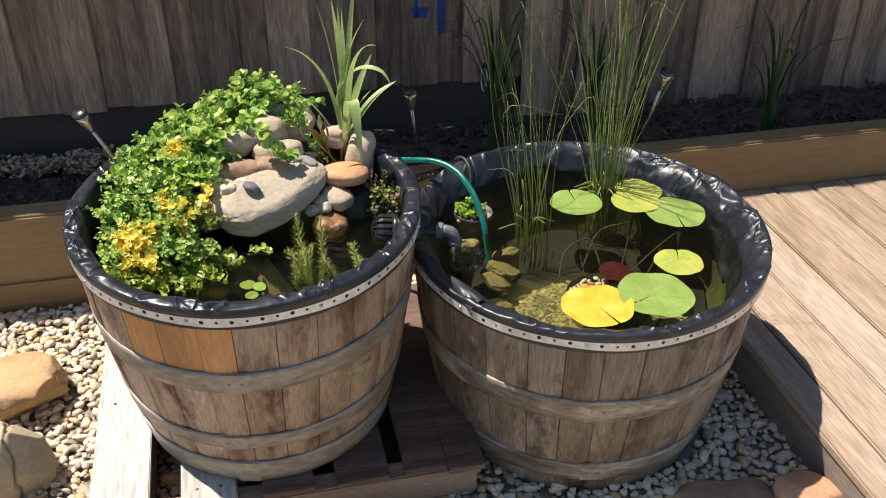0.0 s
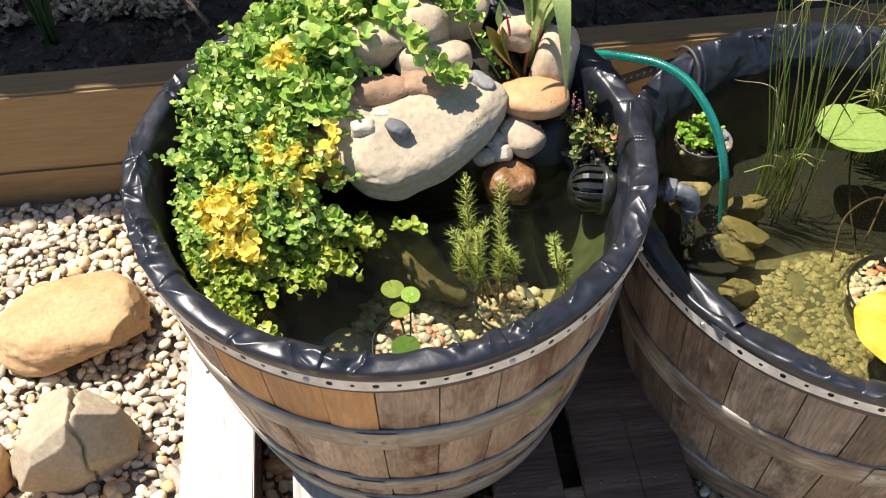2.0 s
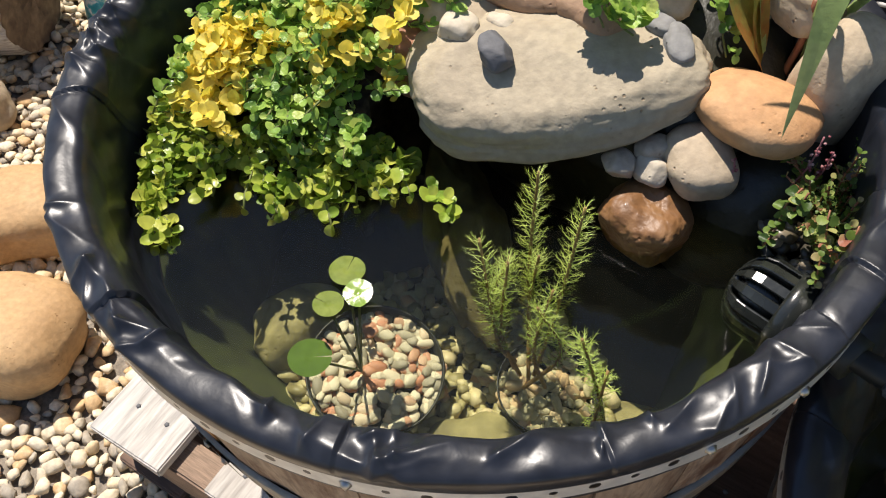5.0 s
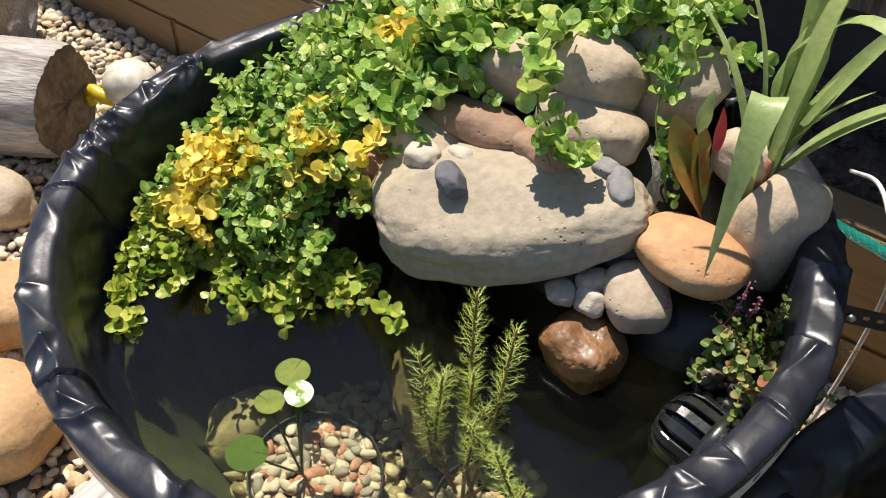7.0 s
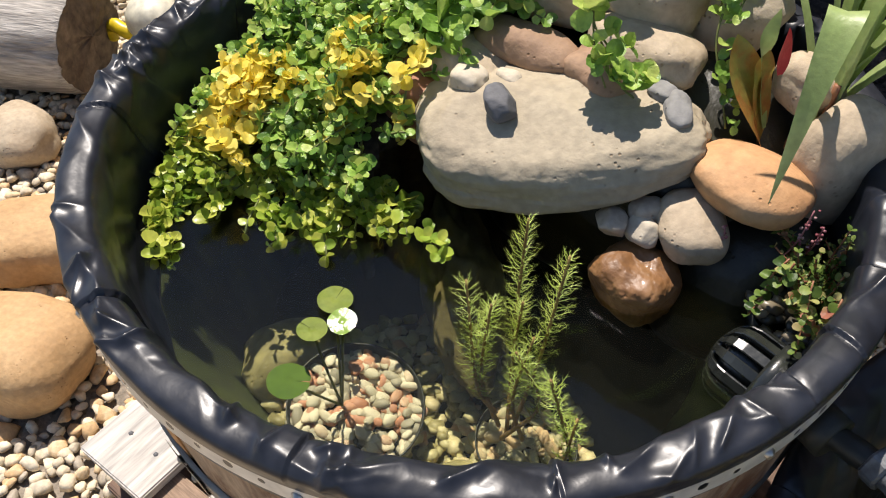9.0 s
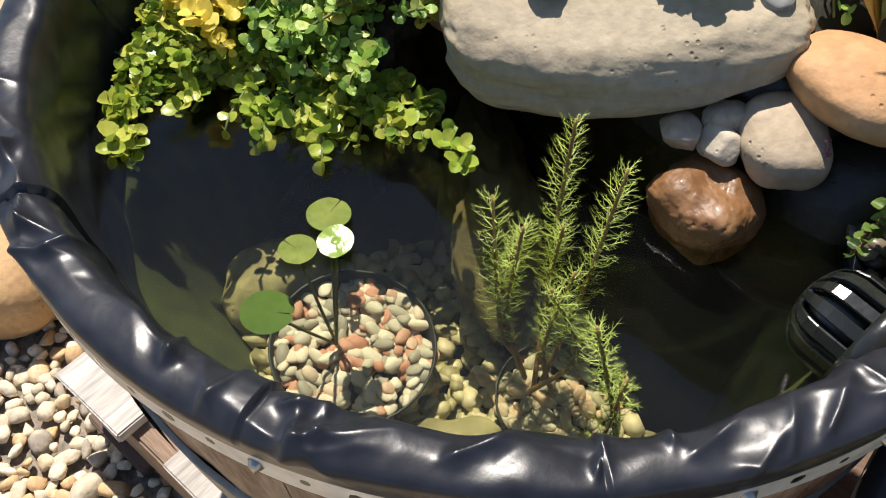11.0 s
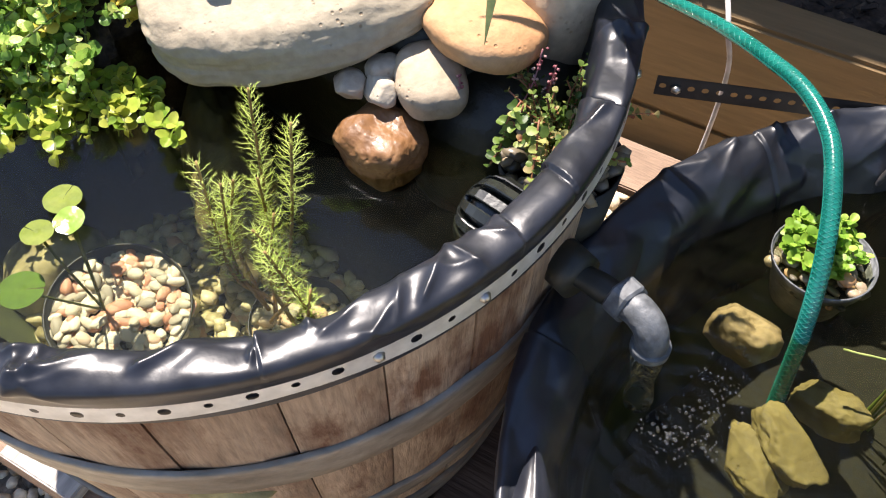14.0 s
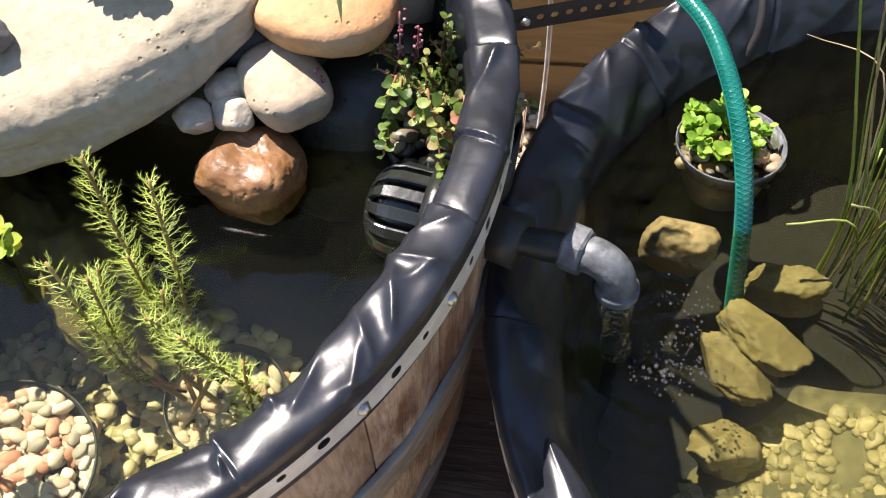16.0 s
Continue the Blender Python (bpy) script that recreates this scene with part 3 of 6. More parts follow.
def stone_shape(radii, seed, sub=4, rough=0.10, power=2.6, chips=0.0, freq=1.3, facets=0, taper=0.0, fine=0.005, breaks=(), groove=None):
    """A water-worn stone: a squarish ball with dents."""
    vs, fs = ball(sub)
    off = Vector((seed * 7.31 % 50, seed * 3.77 % 50, seed * 1.93 % 50))
    out = []
    rnd = random.Random(seed)
    cuts = [(Vector((rnd.gauss(0, 1), rnd.gauss(0, 1), rnd.gauss(0, 0.8))).normalized(), rnd.uniform(0.62, 0.88)) for _ in range(facets)]
    cuts += [(Vector(b[:3]).normalized(), b[3]) for b in breaks]
    for v in vs:
        k = (abs(v.x) ** power + abs(v.y) ** power + abs(v.z) ** power) ** (-1 / power)
        p = v * k
        d = 1 + rough * noise.noise(v * freq + off) * 2 + rough * 0.35 * noise.noise(v * freq * 3 + off)
        if chips:
            d -= chips * max(0.0, noise.noise(v * 2.1 + off * 1.7) - 0.05) + chips * 0.4 * abs(noise.noise(v * 5 + off))
        d += fine * noise.noise(v * 7 + off) + fine * 0.6 * noise.noise(v * 15 + off)
        for nrm, dist in cuts:
            if v.dot(nrm) * d * k > dist:
                d = dist / v.dot(nrm) / k
        if groove:
            side = v.dot(Vector(groove[:3]).normalized()) - groove[3] + 0.12 * noise.noise(v * 3 + off)
            d -= groove[5] * math.exp(-(side / groove[4]) ** 2 * (1.0 if side > 0 else 5.0))
        p *= d
        t = 1 - taper * p.x
        out.append(Vector((p.x * radii[0], p.y * radii[1] * t, p.z * radii[2] * (1 - 0.5 * taper * p.x))))
    return out, fs


def stone(name, at, radii, turn, material, seed, label, group="", category="stone", **kw):
    vs, fs = stone_shape(radii, seed, **kw)
    ob = finish(name, vs, fs, material)
    ob.matrix_basis = pose(*at, *turn)
    return tagged(ob, label, category, group)


# ---- the line of fence and bed: x along it, y towards the back ----
F = pose(0, 0, 0, 0, 0, 22.5)


def ground_and_bed():
    g = finish("ground", [(-60, -60, 0), (60, -60, 0), (60, 60, 0), (-60, 60, 0)], [(0, 1, 2, 3)], EARTH)
    g.location.z = -0.012
    tagged(g, "bare sandy soil under the pale gravel", "ground", kind="structure")
    # retaining sleepers of the garden bed
    wall = thing("garden_bed_wall", F, "retaining wall of golden treated pine sleepers", "wall", kind="structure")
    for z0, z1, xs in ((-0.11, 0.090, (-3.4, -0.9, 1.5, 4.6)), (0.0935, 0.2935, (-3.4, -2.2, 0.35, 2.9, 4.6))):
        for a, b in zip(xs[:-1], xs[1:]):
            part("sleeper", box((a + 0.002, 2.33 + (0.004 if z0 < 0 else 0), z0), (b - 0.002, 2.41, z1), 0.006), SLEEPER, wall)
    soil = bmesh.new()
    bmesh.ops.create_grid(soil, x_segments=120, y_segments=14, size=0.5)
    for v in soil.verts:
        v.co = Vector((0.6 + v.co.x * 8, 2.62 + v.co.y * 0.42, 0.225 + 0.03 * noise.noise(Vector((v.co.x * 40, v.co.y * 6, 2)))))
    s = part("mulch_bed", soil, MULCH, None, "dark bark mulch filling the garden bed", True)
    s.matrix_basis = F
    tagged(s, "", "mulch", kind="structure")
    # chips on the mulch
    rnd = random.Random(5)
    chips = []
    for _ in range(2600):
        x, y = rnd.uniform(-2.2, 3.4), rnd.uniform(2.43, 2.8)
        m = pose(x, y, 0.235 + rnd.uniform(-0.008, 0.018), rnd.uniform(-40, 40), rnd.uniform(-40, 40), rnd.uniform(0, 360))
        a, b, c = rnd.uniform(0.004, 0.016), rnd.uniform(0.003, 0.006), rnd.uniform(0.001, 0.003)
        vs = [m @ Vector((sx * a, sy * b, sz * c)) for sx in (-1, 1) for sy in (-1, 1) for sz in (-1, 1)]
        chips.append((vs, [(0, 1, 3, 2), (4, 6, 7, 5), (0, 4, 5, 1), (2, 3, 7, 6), (0, 2, 6, 4), (1, 5, 7, 3)]))
    c = finish("mulch_chips", *merge(chips), MULCH, None, "", False)
    c.matrix_basis = F
    tagged(c, "loose dark bark chips on the garden bed", "mulch", kind="stuff")
    # paler chips paint the patch of the bed that the sun reaches
    pale = []
    for _ in range(900):
        x, y = rnd.uniform(-0.62, 0.0), rnd.uniform(2.66, 2.80)
        if noise.noise(Vector((x * 9, y * 9, 7))) < -0.12:
            continue
        m = pose(x, y, 0.252 + rnd.uniform(-0.008, 0.012), rnd.uniform(-40, 40), rnd.uniform(-40, 40), rnd.uniform(0, 360))
        a, b, c = rnd.uniform(0.004, 0.012), rnd.uniform(0.003, 0.006), rnd.uniform(0.002, 0.004)
        vs = [m @ Vector((sx * a, sy * b, sz * c)) for sx in (-1, 1) for sy in (-1, 1) for sz in (-1, 1)]
        pale.append((vs, [(0, 1, 3, 2), (4, 6, 7, 5), (0, 4, 5, 1), (2, 3, 7, 6), (0, 2, 6, 4), (1, 5, 7, 3)]))
    c = finish("dry_mulch_chips", *merge(pale), SUNLIT_CHIP, None, "", False)
    c.matrix_basis = F
    tagged(c, "tan bark chips, paler to paint a sunlit patch on the garden bed", "mulch", kind="stuff")
    # fence: plinth, lapped palings, rails
    fence = thing("paling_fence", F, "tall lapped paling fence of weathered brown pine", "fence", kind="structure")
    part("plinth", box((-4.2, 2.850, 0.02), (1.45, 2.875, 0.43), 0.003), PLINTH, fence, "dark brown plinth board")
    x, k = -4.2, 0
    while x < 5.2:
        w = rnd.uniform(0.118, 0.135)
        y = 2.815 if k % 2 else 2.8315
        bm = box((x, y, (0.372 if x < 1.28 else 0.20) + rnd.uniform(-0.006, 0.006)), (x + w, y + 0.016, 2.36 + rnd.uniform(-0.01, 0.01)), 0.003)
        tilt = rnd.uniform(-0.006, 0.006)
        for v in bm.verts:
            v.co.x += tilt * (v.co.z - 1.2)
        part("paling", bm, PALING, fence)
        x += w - rnd.uniform(0.016, 0.03)
        k += 1
    # blue paint run down the palings
    finish("paint_run", *merge([(lambda c: ([(c[0] - c[2], 2.8125, c[1]), (c[0] + c[2], 2.8125, c[1]), (c[0] + c[2] * 0.8, 2.8125, c[3]), (c[0] - c[2] * 0.7, 2.8125, c[3])], [(0, 1, 2, 3)]))(c)
                for c in ((1.055, 1.2, 0.017, 0.545), (0.975, 1.2, 0.008, 0.60), (0.985, 0.635, 0.028, 0.60))]), BLUEP, fence, "dried blue paint runs", False)


def deck():
    d = thing("timber_deck", F, "low deck of pale sun-bleached timber boards", "deck", kind="structure")
    part("fascia", box((1.563, 0.3, -0.05), (1.588, 2.328, 0.099), 0.003), DECK_DARK, d)
    rnd = random.Random(8)
    x = 1.558
    for k in range(22):
        w = 0.128 if k else 0.085
        bm = box((x, 0.25, 0.100), (x + w, 2.328, 0.125 + rnd.uniform(-0.001, 0.001)), 0.004)
        part("deck_board", bm, DECK, d)
        x += w + 0.005
    part("joist", box((1.62, 0.3, 0.0), (4.4, 2.3, 0.09), 0), DECK_DARK, d)


class Barrel:
    """A half wine barrel with its liner, in its own frame: base at 0, axis up."""

    def __init__(self, name, m, height, r_top, r_base, hoops, seams, wood, hoop_mat, liner_mat, label, seed, slack, pleats, sanded=()):
        self.m, self.h, self.rt, self.rb = m, height, r_top, r_base
        rnd = random.Random(seed)
        th = thing(name, m, label, "barrel", "half barrel ponds")
        self.thing = th
        step = 360.0 / 29
        bounds = list(seams)
        while bounds[-1] + step * 1.5 < seams[0] + 360:
            bounds.append(bounds[-1] + step * rnd.uniform(0.85, 1.15))
        bounds.append(seams[0] + 360)
        for k, (a0, a1) in enumerate(zip(bounds[:-1], bounds[1:])):
            gap = 0.13
            self.stave(radians(a0 + gap), radians(a1 - gap), 0.0, height - 0.018, wood if k not in sanded else (wood, OAK_FRESH), hoops[0][1], rnd.uniform(-0.0015, 0.0015), th)
        for z0, z1 in hoops:
            self.hoop(z0, z1, hoop_mat, rnd, th)
        self.strip(th, seed)
        part("barrel_head", self.disc(0.03, self.r(0.03) - 0.02), OAK_GREY, th)
        self.liner(liner_mat, th, seed, slack, pleats)

    def r(self, z):
        u = min(1, max(0, z / self.h))
        return self.rt - (self.rt - self.rb) * (1 - u) ** 1.7

    def disc(self, z, r):
        bm = bmesh.new()
        bmesh.ops.create_circle(bm, cap_ends=True, segments=48, radius=r)
        for v in bm.verts:
            v.co.z = z
        return bm

    def stave(self, a0, a1, z0, z1, wood, split, proud, parent):
        pieces = [(z0, z1, wood)] if not isinstance(wood, tuple) else [(z0, split - 0.004, wood[0]), (split - 0.004, z1, wood[1])]
        for p0, p1, mat in pieces:
            vs, fs = [], []
            rows = 12
            for i in range(rows + 1):
                z = p0 + (p1 - p0) * i / rows
                r = self.r(z) + proud
                for k in range(4):
                    a = a0 + (a1 - a0) * k / 3
                    edge = 0.0018 if k in (0, 3) else 0.0
                    vs.append(((r - edge) * math.cos(a), (r - edge) * math.sin(a), z))
                for k in range(4):
                    a = a1 + (a0 - a1) * k / 3
                    vs.append(((r - 0.011) * math.cos(a), (r - 0.011) * math.sin(a), z))
            for i in range(rows):
                for k in range(8):
                    k2 = (k + 1) % 8
                    fs.append((i * 8 + k, i * 8 + k2, (i + 1) * 8 + k2, (i + 1) * 8 + k))
            fs.append(tuple(range(7, -1, -1)))
            fs.append(tuple(rows * 8 + k for k in range(8)))
            finish("stave", vs, fs, mat, parent, "sanded orange-brown oak" if mat is OAK_FRESH else "", False)

    def hoop(self, z0, z1, mat, rnd, parent):
        t = 0.0022
        prof = []
        for i in range(5):
            z = z0 + (z1 - z0) * i / 4
            prof.append((self.r(z) + t + 0.001, z))
        prof = [(self.r(z0) - 0.001, z0)] + prof + [(self.r(z1) - 0.001, z1)]
        off = rnd.uniform(0, 50)
        vs, fs = lathe(prof, 96, lambda r, z, a: (r + 0.0007 * noise.noise(Vector((math.cos(a) * 4, math.sin(a) * 4, z * 30 + off))), z))
        h = finish("hoop", vs, fs, mat, parent, "riveted steel hoop")
        # overlap and rivets of the hoop's joint
        a0 = radians(-84 + rnd.uniform(-4, 4))
        lap = []
        for i in range(5):
            z = z0 + (z1 - z0) * i / 4
            for k in range(6):
                a = a0 + radians(9) * k / 5
                lap.append(((self.r(z) + 2 * t + 0.0012) * math.cos(a), (self.r(z) + 2 * t + 0.0012) * math.sin(a), z))
        lf = [(i * 6 + k, i * 6 + k + 1, (i + 1) * 6 + k + 1, (i + 1) * 6 + k) for i in range(4) for k in range(5)]
        finish("hoop_lap", lap, lf, mat, h)
        for da in (2.0, 6.0):
            a, z = a0 + radians(da), (z0 + z1) / 2
            b = stone_shape((0.004, 0.004, 0.004), 3, 1, 0.0)
            c = Vector(((self.r(z) + 2 * t) * math.cos(a), (self.r(z) + 2 * t) * math.sin(a), z))
            finish("rivet", [v + c for v in b[0]], b[1], mat, h)

    def strip(self, parent, seed):
        """The perforated galvanised band that clamps the liner."""
        n = 84
        vs, fs = [], []
        z0, z1 = self.h - 0.031, self.h - 0.011
        zm = (z0 + z1) / 2
        for k in range(n):
            a0, a1 = 2 * math.pi * k / n, 2 * math.pi * (k + 1) / n
            am = (a0 + a1) / 2
            hr = 0.0028 if k % 2 else 0.0040
            o = len(vs)
            R = self.rt + 0.0085

            def put(a, z, dr=0.0):
                s = 0.0018 * math.sin(a * 9 + seed)
                vs.append(((R + dr) * math.cos(a), (R + dr) * math.sin(a), z + s))
            for a, z in ((a0, z0), (am, z0), (a1, z0), (a1, zm), (a1, z1), (am, z1), (a0, z1), (a0, zm)):
                put(a, z)
            for a, z in ((-1, -1), (0, -1.35), (1, -1), (1.35, 0), (1, 1), (0, 1.35), (-1, 1), (-1.35, 0)):
                put(am + a * hr * 0.75 / R, zm + z * hr * 0.75)
            for i in range(8):
                fs.append((o + i, o + (i + 1) % 8, o + 8 + (i + 1) % 8, o + 8 + i))
            for a in (a1, am, a0):
                put(a, z1 - 0.0004, -0.0022)
            fs += [(o + 4, o + 5, o + 17, o + 16), (o + 5, o + 6, o + 18, o + 17)]
        weld, order = {}, []
        for v in vs:
            key = tuple(round(c, 5) for c in v)
            if key not in weld:
                weld[key] = len(order)
                order.append(v)
        fs = [tuple(weld[tuple(round(c, 5) for c in vs[i])] for i in f) for f in fs]
        vs = order
        st = finish("perforated_strip", vs, fs, ZINC, parent, "perforated galvanised steel band", False)
        for k in range(0, n, 9):
            a = 2 * math.pi * (k + 0.5) / n
            b = stone_shape((0.0042, 0.0042, 0.0042), 3, 1, 0.0)
            c = Vector(((self.rt + 0.0085) * math.cos(a), (self.rt + 0.0085) * math.sin(a), zm + 0.0018 * math.sin(a * 9 + seed)))
            finish("screw", [v + c for v in b[0]], b[1], STEEL, st)

    def liner(self, mat, parent, seed, slack, pleats):
        """The black pond liner: clamped outside, folded over the rim with pleats and pulled creases, hanging into the water."""
        rt, h = self.rt, self.h
        edge = [(0.0062, -0.040), (0.0064, -0.020), (0.0086, -0.013), (0.0092, -0.003), (0.0078, 0.0028), (0.0015, 0.0050)]
        fall = [(-0.012, 0.0), (-0.024, -0.008), (-0.035, -0.022), (-0.044, -0.042), (-0.051, -0.075), (-0.056, -0.106), (-0.060, -0.136)] if slack else \
            [(-0.010, 0.0045), (-0.0185, 0.0010), (-0.0230, -0.011), (-0.026, -0.035), (-0.030, -0.070), (-0.033, -0.106), (-0.037, -0.136)]
        line = spline([(rt + dr, 0, h + dz) for dr, dz in edge + fall], 8)
        rows, segs = len(line), 1600
        rnd = np.random.RandomState(seed)
        around = 2 * math.pi * rt
        arc = np.cumsum([0] + [(line[i + 1] - line[i]).length for i in range(rows - 1)])
        u, v_ = (np.arange(segs) / segs * around)[:, None], arc[None, :]

        def off(cu):
            return (u - cu + around / 2) % around - around / 2
        puff = np.zeros((segs, rows))

        def facets(du, dv, high, warp):
            """Flat folds between creases, as a stiff sheet takes them."""
            m = int(around / du)
            k = rnd.uniform(-1, 1, (m, 14))
            split = rnd.rand(m, 14) < 0.5
            ph = rnd.uniform(0, 6.28, 4)
            a, b = u / around * 2 * math.pi, v_ + 0 * u
            uu = u + warp * (np.sin(a * 11 + b * 90 + ph[0]) + 0.7 * np.sin(a * 23 - b * 130 + ph[1]))
            vv = b + 0.3 + warp * 0.7 * (np.sin(a * 17 + ph[2]) + 0.6 * np.sin(a * 37 + b * 60 + ph[3]))
            x, y = uu / around * m, vv / dv
            i, j = np.floor(x).astype(int), np.floor(y).astype(int)
            fx, fy = x - i, y - j
            i, i2, j, j2 = i % m, (i + 1) % m, j % 14, (j + 1) % 14
            p, q, r_, t_ = k[i, j], k[i2, j], k[i, j2], k[i2, j2]
            one = np.where(fx + fy < 1, p + (q - p) * fx + (r_ - p) * fy, t_ + (r_ - t_) * (1 - fx) + (q - t_) * (1 - fy))
            two = np.where(fx > fy, p + (q - p) * fx + (t_ - q) * fy, p + (t_ - r_) * fx + (r_ - p) * fy)
            w = high * np.where(split[i, j], one, two)
            for _ in range(1):
                w = 0.25 * np.roll(w, 1, 0) + 0.5 * w + 0.25 * np.roll(w, -1, 0)
            return w
        if slack:
            puff += facets(0.080, 0.050, 0.0070, 0.012) + facets(0.034, 0.024, 0.0026, 0.006)
        else:
            puff += facets(0.060, 0.040, 0.0026, 0.008) + facets(0.026, 0.020, 0.0012, 0.004)
        # pinched folds: sharp ridges, often two from one point, with a hollow between them
        for _ in range(int(around / (0.050 if slack else 0.028))):
            cu, cv = rnd.uniform(0, around), rnd.uniform(0.038, 0.068)
            along = rnd.rand() < 0.6
            ang = rnd.choice([-1, 1]) * rnd.uniform(0.95, 1.5) if along else rnd.uniform(-0.8, 0.8)
            x_, y_ = off(cu), v_ - cv
            fork = rnd.uniform(0.6, 1.3)
            for turn in (ang, ang + fork)[:1 + (rnd.rand() < 0.6)]:
                p_, q_ = x_ * np.sin(turn) + y_ * np.cos(turn), x_ * np.cos(turn) - y_ * np.sin(turn)
                reach = np.where(p_ > 0, rnd.uniform(0.030, 0.060) if along else rnd.uniform(0.016, 0.032), 0.006)
                wide = rnd.uniform(0.0022, 0.0040) + 0.08 * np.clip(p_, 0, 0.05)
                puff += rnd.uniform(0.0030, 0.0062) * np.exp(-(p_ / reach) ** 2) * np.exp(-np.sqrt(q_ ** 2 + 0.0005 ** 2) / wide)
            turn = ang + fork / 2
            p_, q_ = x_ * np.sin(turn) + y_ * np.cos(turn), x_ * np.cos(turn) - y_ * np.sin(turn)
            puff -= rnd.uniform(0.0012, 0.0034) * np.exp(-((p_ - 0.014) / 0.014) ** 2 - (q_ / 0.010) ** 2)
        # overlapping pleats: the sheet steps over itself
        for turn in pleats:
            cu, slant, high, way = radians(turn) % (2 * math.pi) * rt, rnd.uniform(-0.35, 0.35), rnd.uniform(0.0016, 0.0032), rnd.choice([-1, 1])
            x_ = off(cu + slant * (v_ - 0.05)) * way
            puff += high * np.clip(x_ / 0.0010 + 0.5, 0, 1) * np.exp(-np.clip(x_, 0, 9) / 0.030) - 0.9 * high * np.exp(-np.abs(np.clip(x_, -9, 0)) / 0.003) * (x_ < 0.0005)
        vs, fs = [], []
        for i in range(rows):
            d = (line[min(i + 1, rows - 1)] - line[max(i - 1, 0)]).normalized()
            nx, nz = d.z, -d.x
            free = min(1.0, max(0.0, (arc[i] - 0.031) / 0.024))
            for k in range(segs):
                t = 2 * math.pi * k / segs
                v = Vector((math.cos(t) * 3, math.sin(t) * 3, arc[i] * 12 + seed))
                w = puff[k, i] + 0.0025 * noise.noise(v)
                w *= free
                r, z = line[i].x + nx * w, line[i].z + nz * w
                vs.append((r * math.cos(t), r * math.sin(t), z))
        for i in range(rows - 1):
            for k in range(segs):
                k2 = (k + 1) % segs
                fs.append((i * segs + k, i * segs + k2, (i + 1) * segs + k2, (i + 1) * segs + k))
        finish("liner", vs, fs, mat, parent, "creased black rubber pond liner folded over the rim")
        # the part below the water line, with algae
        low = [(line[-1].x - 0.0005, h - 0.134), (rt - 0.052 - 0.012 * slack, h - 0.152), (rt - 0.066, h - 0.18), (rt - 0.095, h - 0.24), (self.r(0.06) - 0.09, 0.07), (0.0, 0.06)]
        vs, fs = lathe(low, 72, lambda r, z, a: (r + 0.012 * noise.noise(Vector((math.cos(a) * 3, math.sin(a) * 3, z * 6 + seed))) * (r > 0.05) * (z < h - 0.11), z))
        finish("liner_floor", vs, fs, LINER_WET, parent, "submerged liner coated with green algae")


def liner_flap(barrel, peak, way, wide, rise):
    """A folded corner of the liner lying over the rim, pointed at its inner end."""
    inv = barrel.m.inverted()
    n = 14
    vs, fs = [], []
    side = Vector((-way.y, way.x, 0)).normalized()
    for i in range(n + 1):
        u = i / n
        for j in range(n + 1):
            v = 2 * j / n - 1
            w = wide * (0.06 + 0.94 * u ** 0.75)
            p = peak + way * u + side * v * w
            p.z += rise * (1 - abs(v)) * (0.35 + 0.65 * u) - 0.012 * abs(v) ** 3 * u - 0.010 * u * u + 0.0040 * noise.noise(Vector((u * 5, v * 3, 2))) * u
            vs.append(inv @ p)
    for i in range(n):
        for j in range(n):
            a = i * (n + 1) + j
            fs.append((a, a + n + 1, a + n + 2, a + 1))
    finish("liner_flap", vs, fs, LINER, barrel.thing, "shiny folded corner of the liner")


ground_and_bed()
deck()

B1_M = pose(-0.278, 1.719, 0.137, 3.5, 1.6, 0)
B2_M = pose(0.399, 1.970, -0.005, 1.6, 0, 0)
WATER1, WATER2 = 0.548, 0.455
barrel_1 = Barrel("half_barrel_pond", B1_M, 0.505, 0.331, 0.271, [(0.300, 0.350), (0.125, 0.163), (0.004, 0.073)], [-113, -100, -86.6, -75.9, -63, -50, -37, -22],
                  OAK, HOOP, LINER, "half oak wine barrel with black liner, raised on a wooden pallet", 11, False, (-161, -123, -85, -50, -22, 8, 17, 30, 62, 95, 122, 150, 176), sanded=(0, 1, 2))
barrel_2 = Barrel("half_barrel_pond", B2_M, 0.505, 0.381, 0.314, [(0.268, 0.328), (0.060, 0.118)], [-131, -118, -104, -93, -82, -70, -57, -46],
                  OAK_GREY, HOOP_RUST, LINER_DUST, "half oak wine barrel with black liner, standing on gravel", 23, True, (-150, -96, -62, -33, -5, 18, 34, 52, 71, 88, 104, 140, 165))
liner_flap(barrel_2, Vector((0.136, 1.704, 0.500)), Vector((0.072, -0.070, 0.001)), 0.027, 0.006)


def water(name, centre, z, r, mat, haze, depths, label):
    bm = bmesh.new()
    bmesh.ops.create_circle(bm, cap_ends=True, segments=72, radius=r)
    ob = part(name, bm, mat)
    ob.matrix_basis = pose(centre[0], centre[1], z)
    tagged(ob, label, "water", kind="structure")
    # flat haze discs under the surface paint in the water's milky light
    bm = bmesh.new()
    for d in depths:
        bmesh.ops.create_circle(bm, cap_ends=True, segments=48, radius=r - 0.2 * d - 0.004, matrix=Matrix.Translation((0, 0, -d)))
    tagged(part("murk_discs", bm, haze, ob, "flat hazy discs standing in for the murk in the water"), kind="stuff")


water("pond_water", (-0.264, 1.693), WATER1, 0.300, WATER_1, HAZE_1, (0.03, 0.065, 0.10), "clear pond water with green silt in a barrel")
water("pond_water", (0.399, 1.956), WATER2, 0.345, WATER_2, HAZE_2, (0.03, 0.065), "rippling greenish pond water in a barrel")


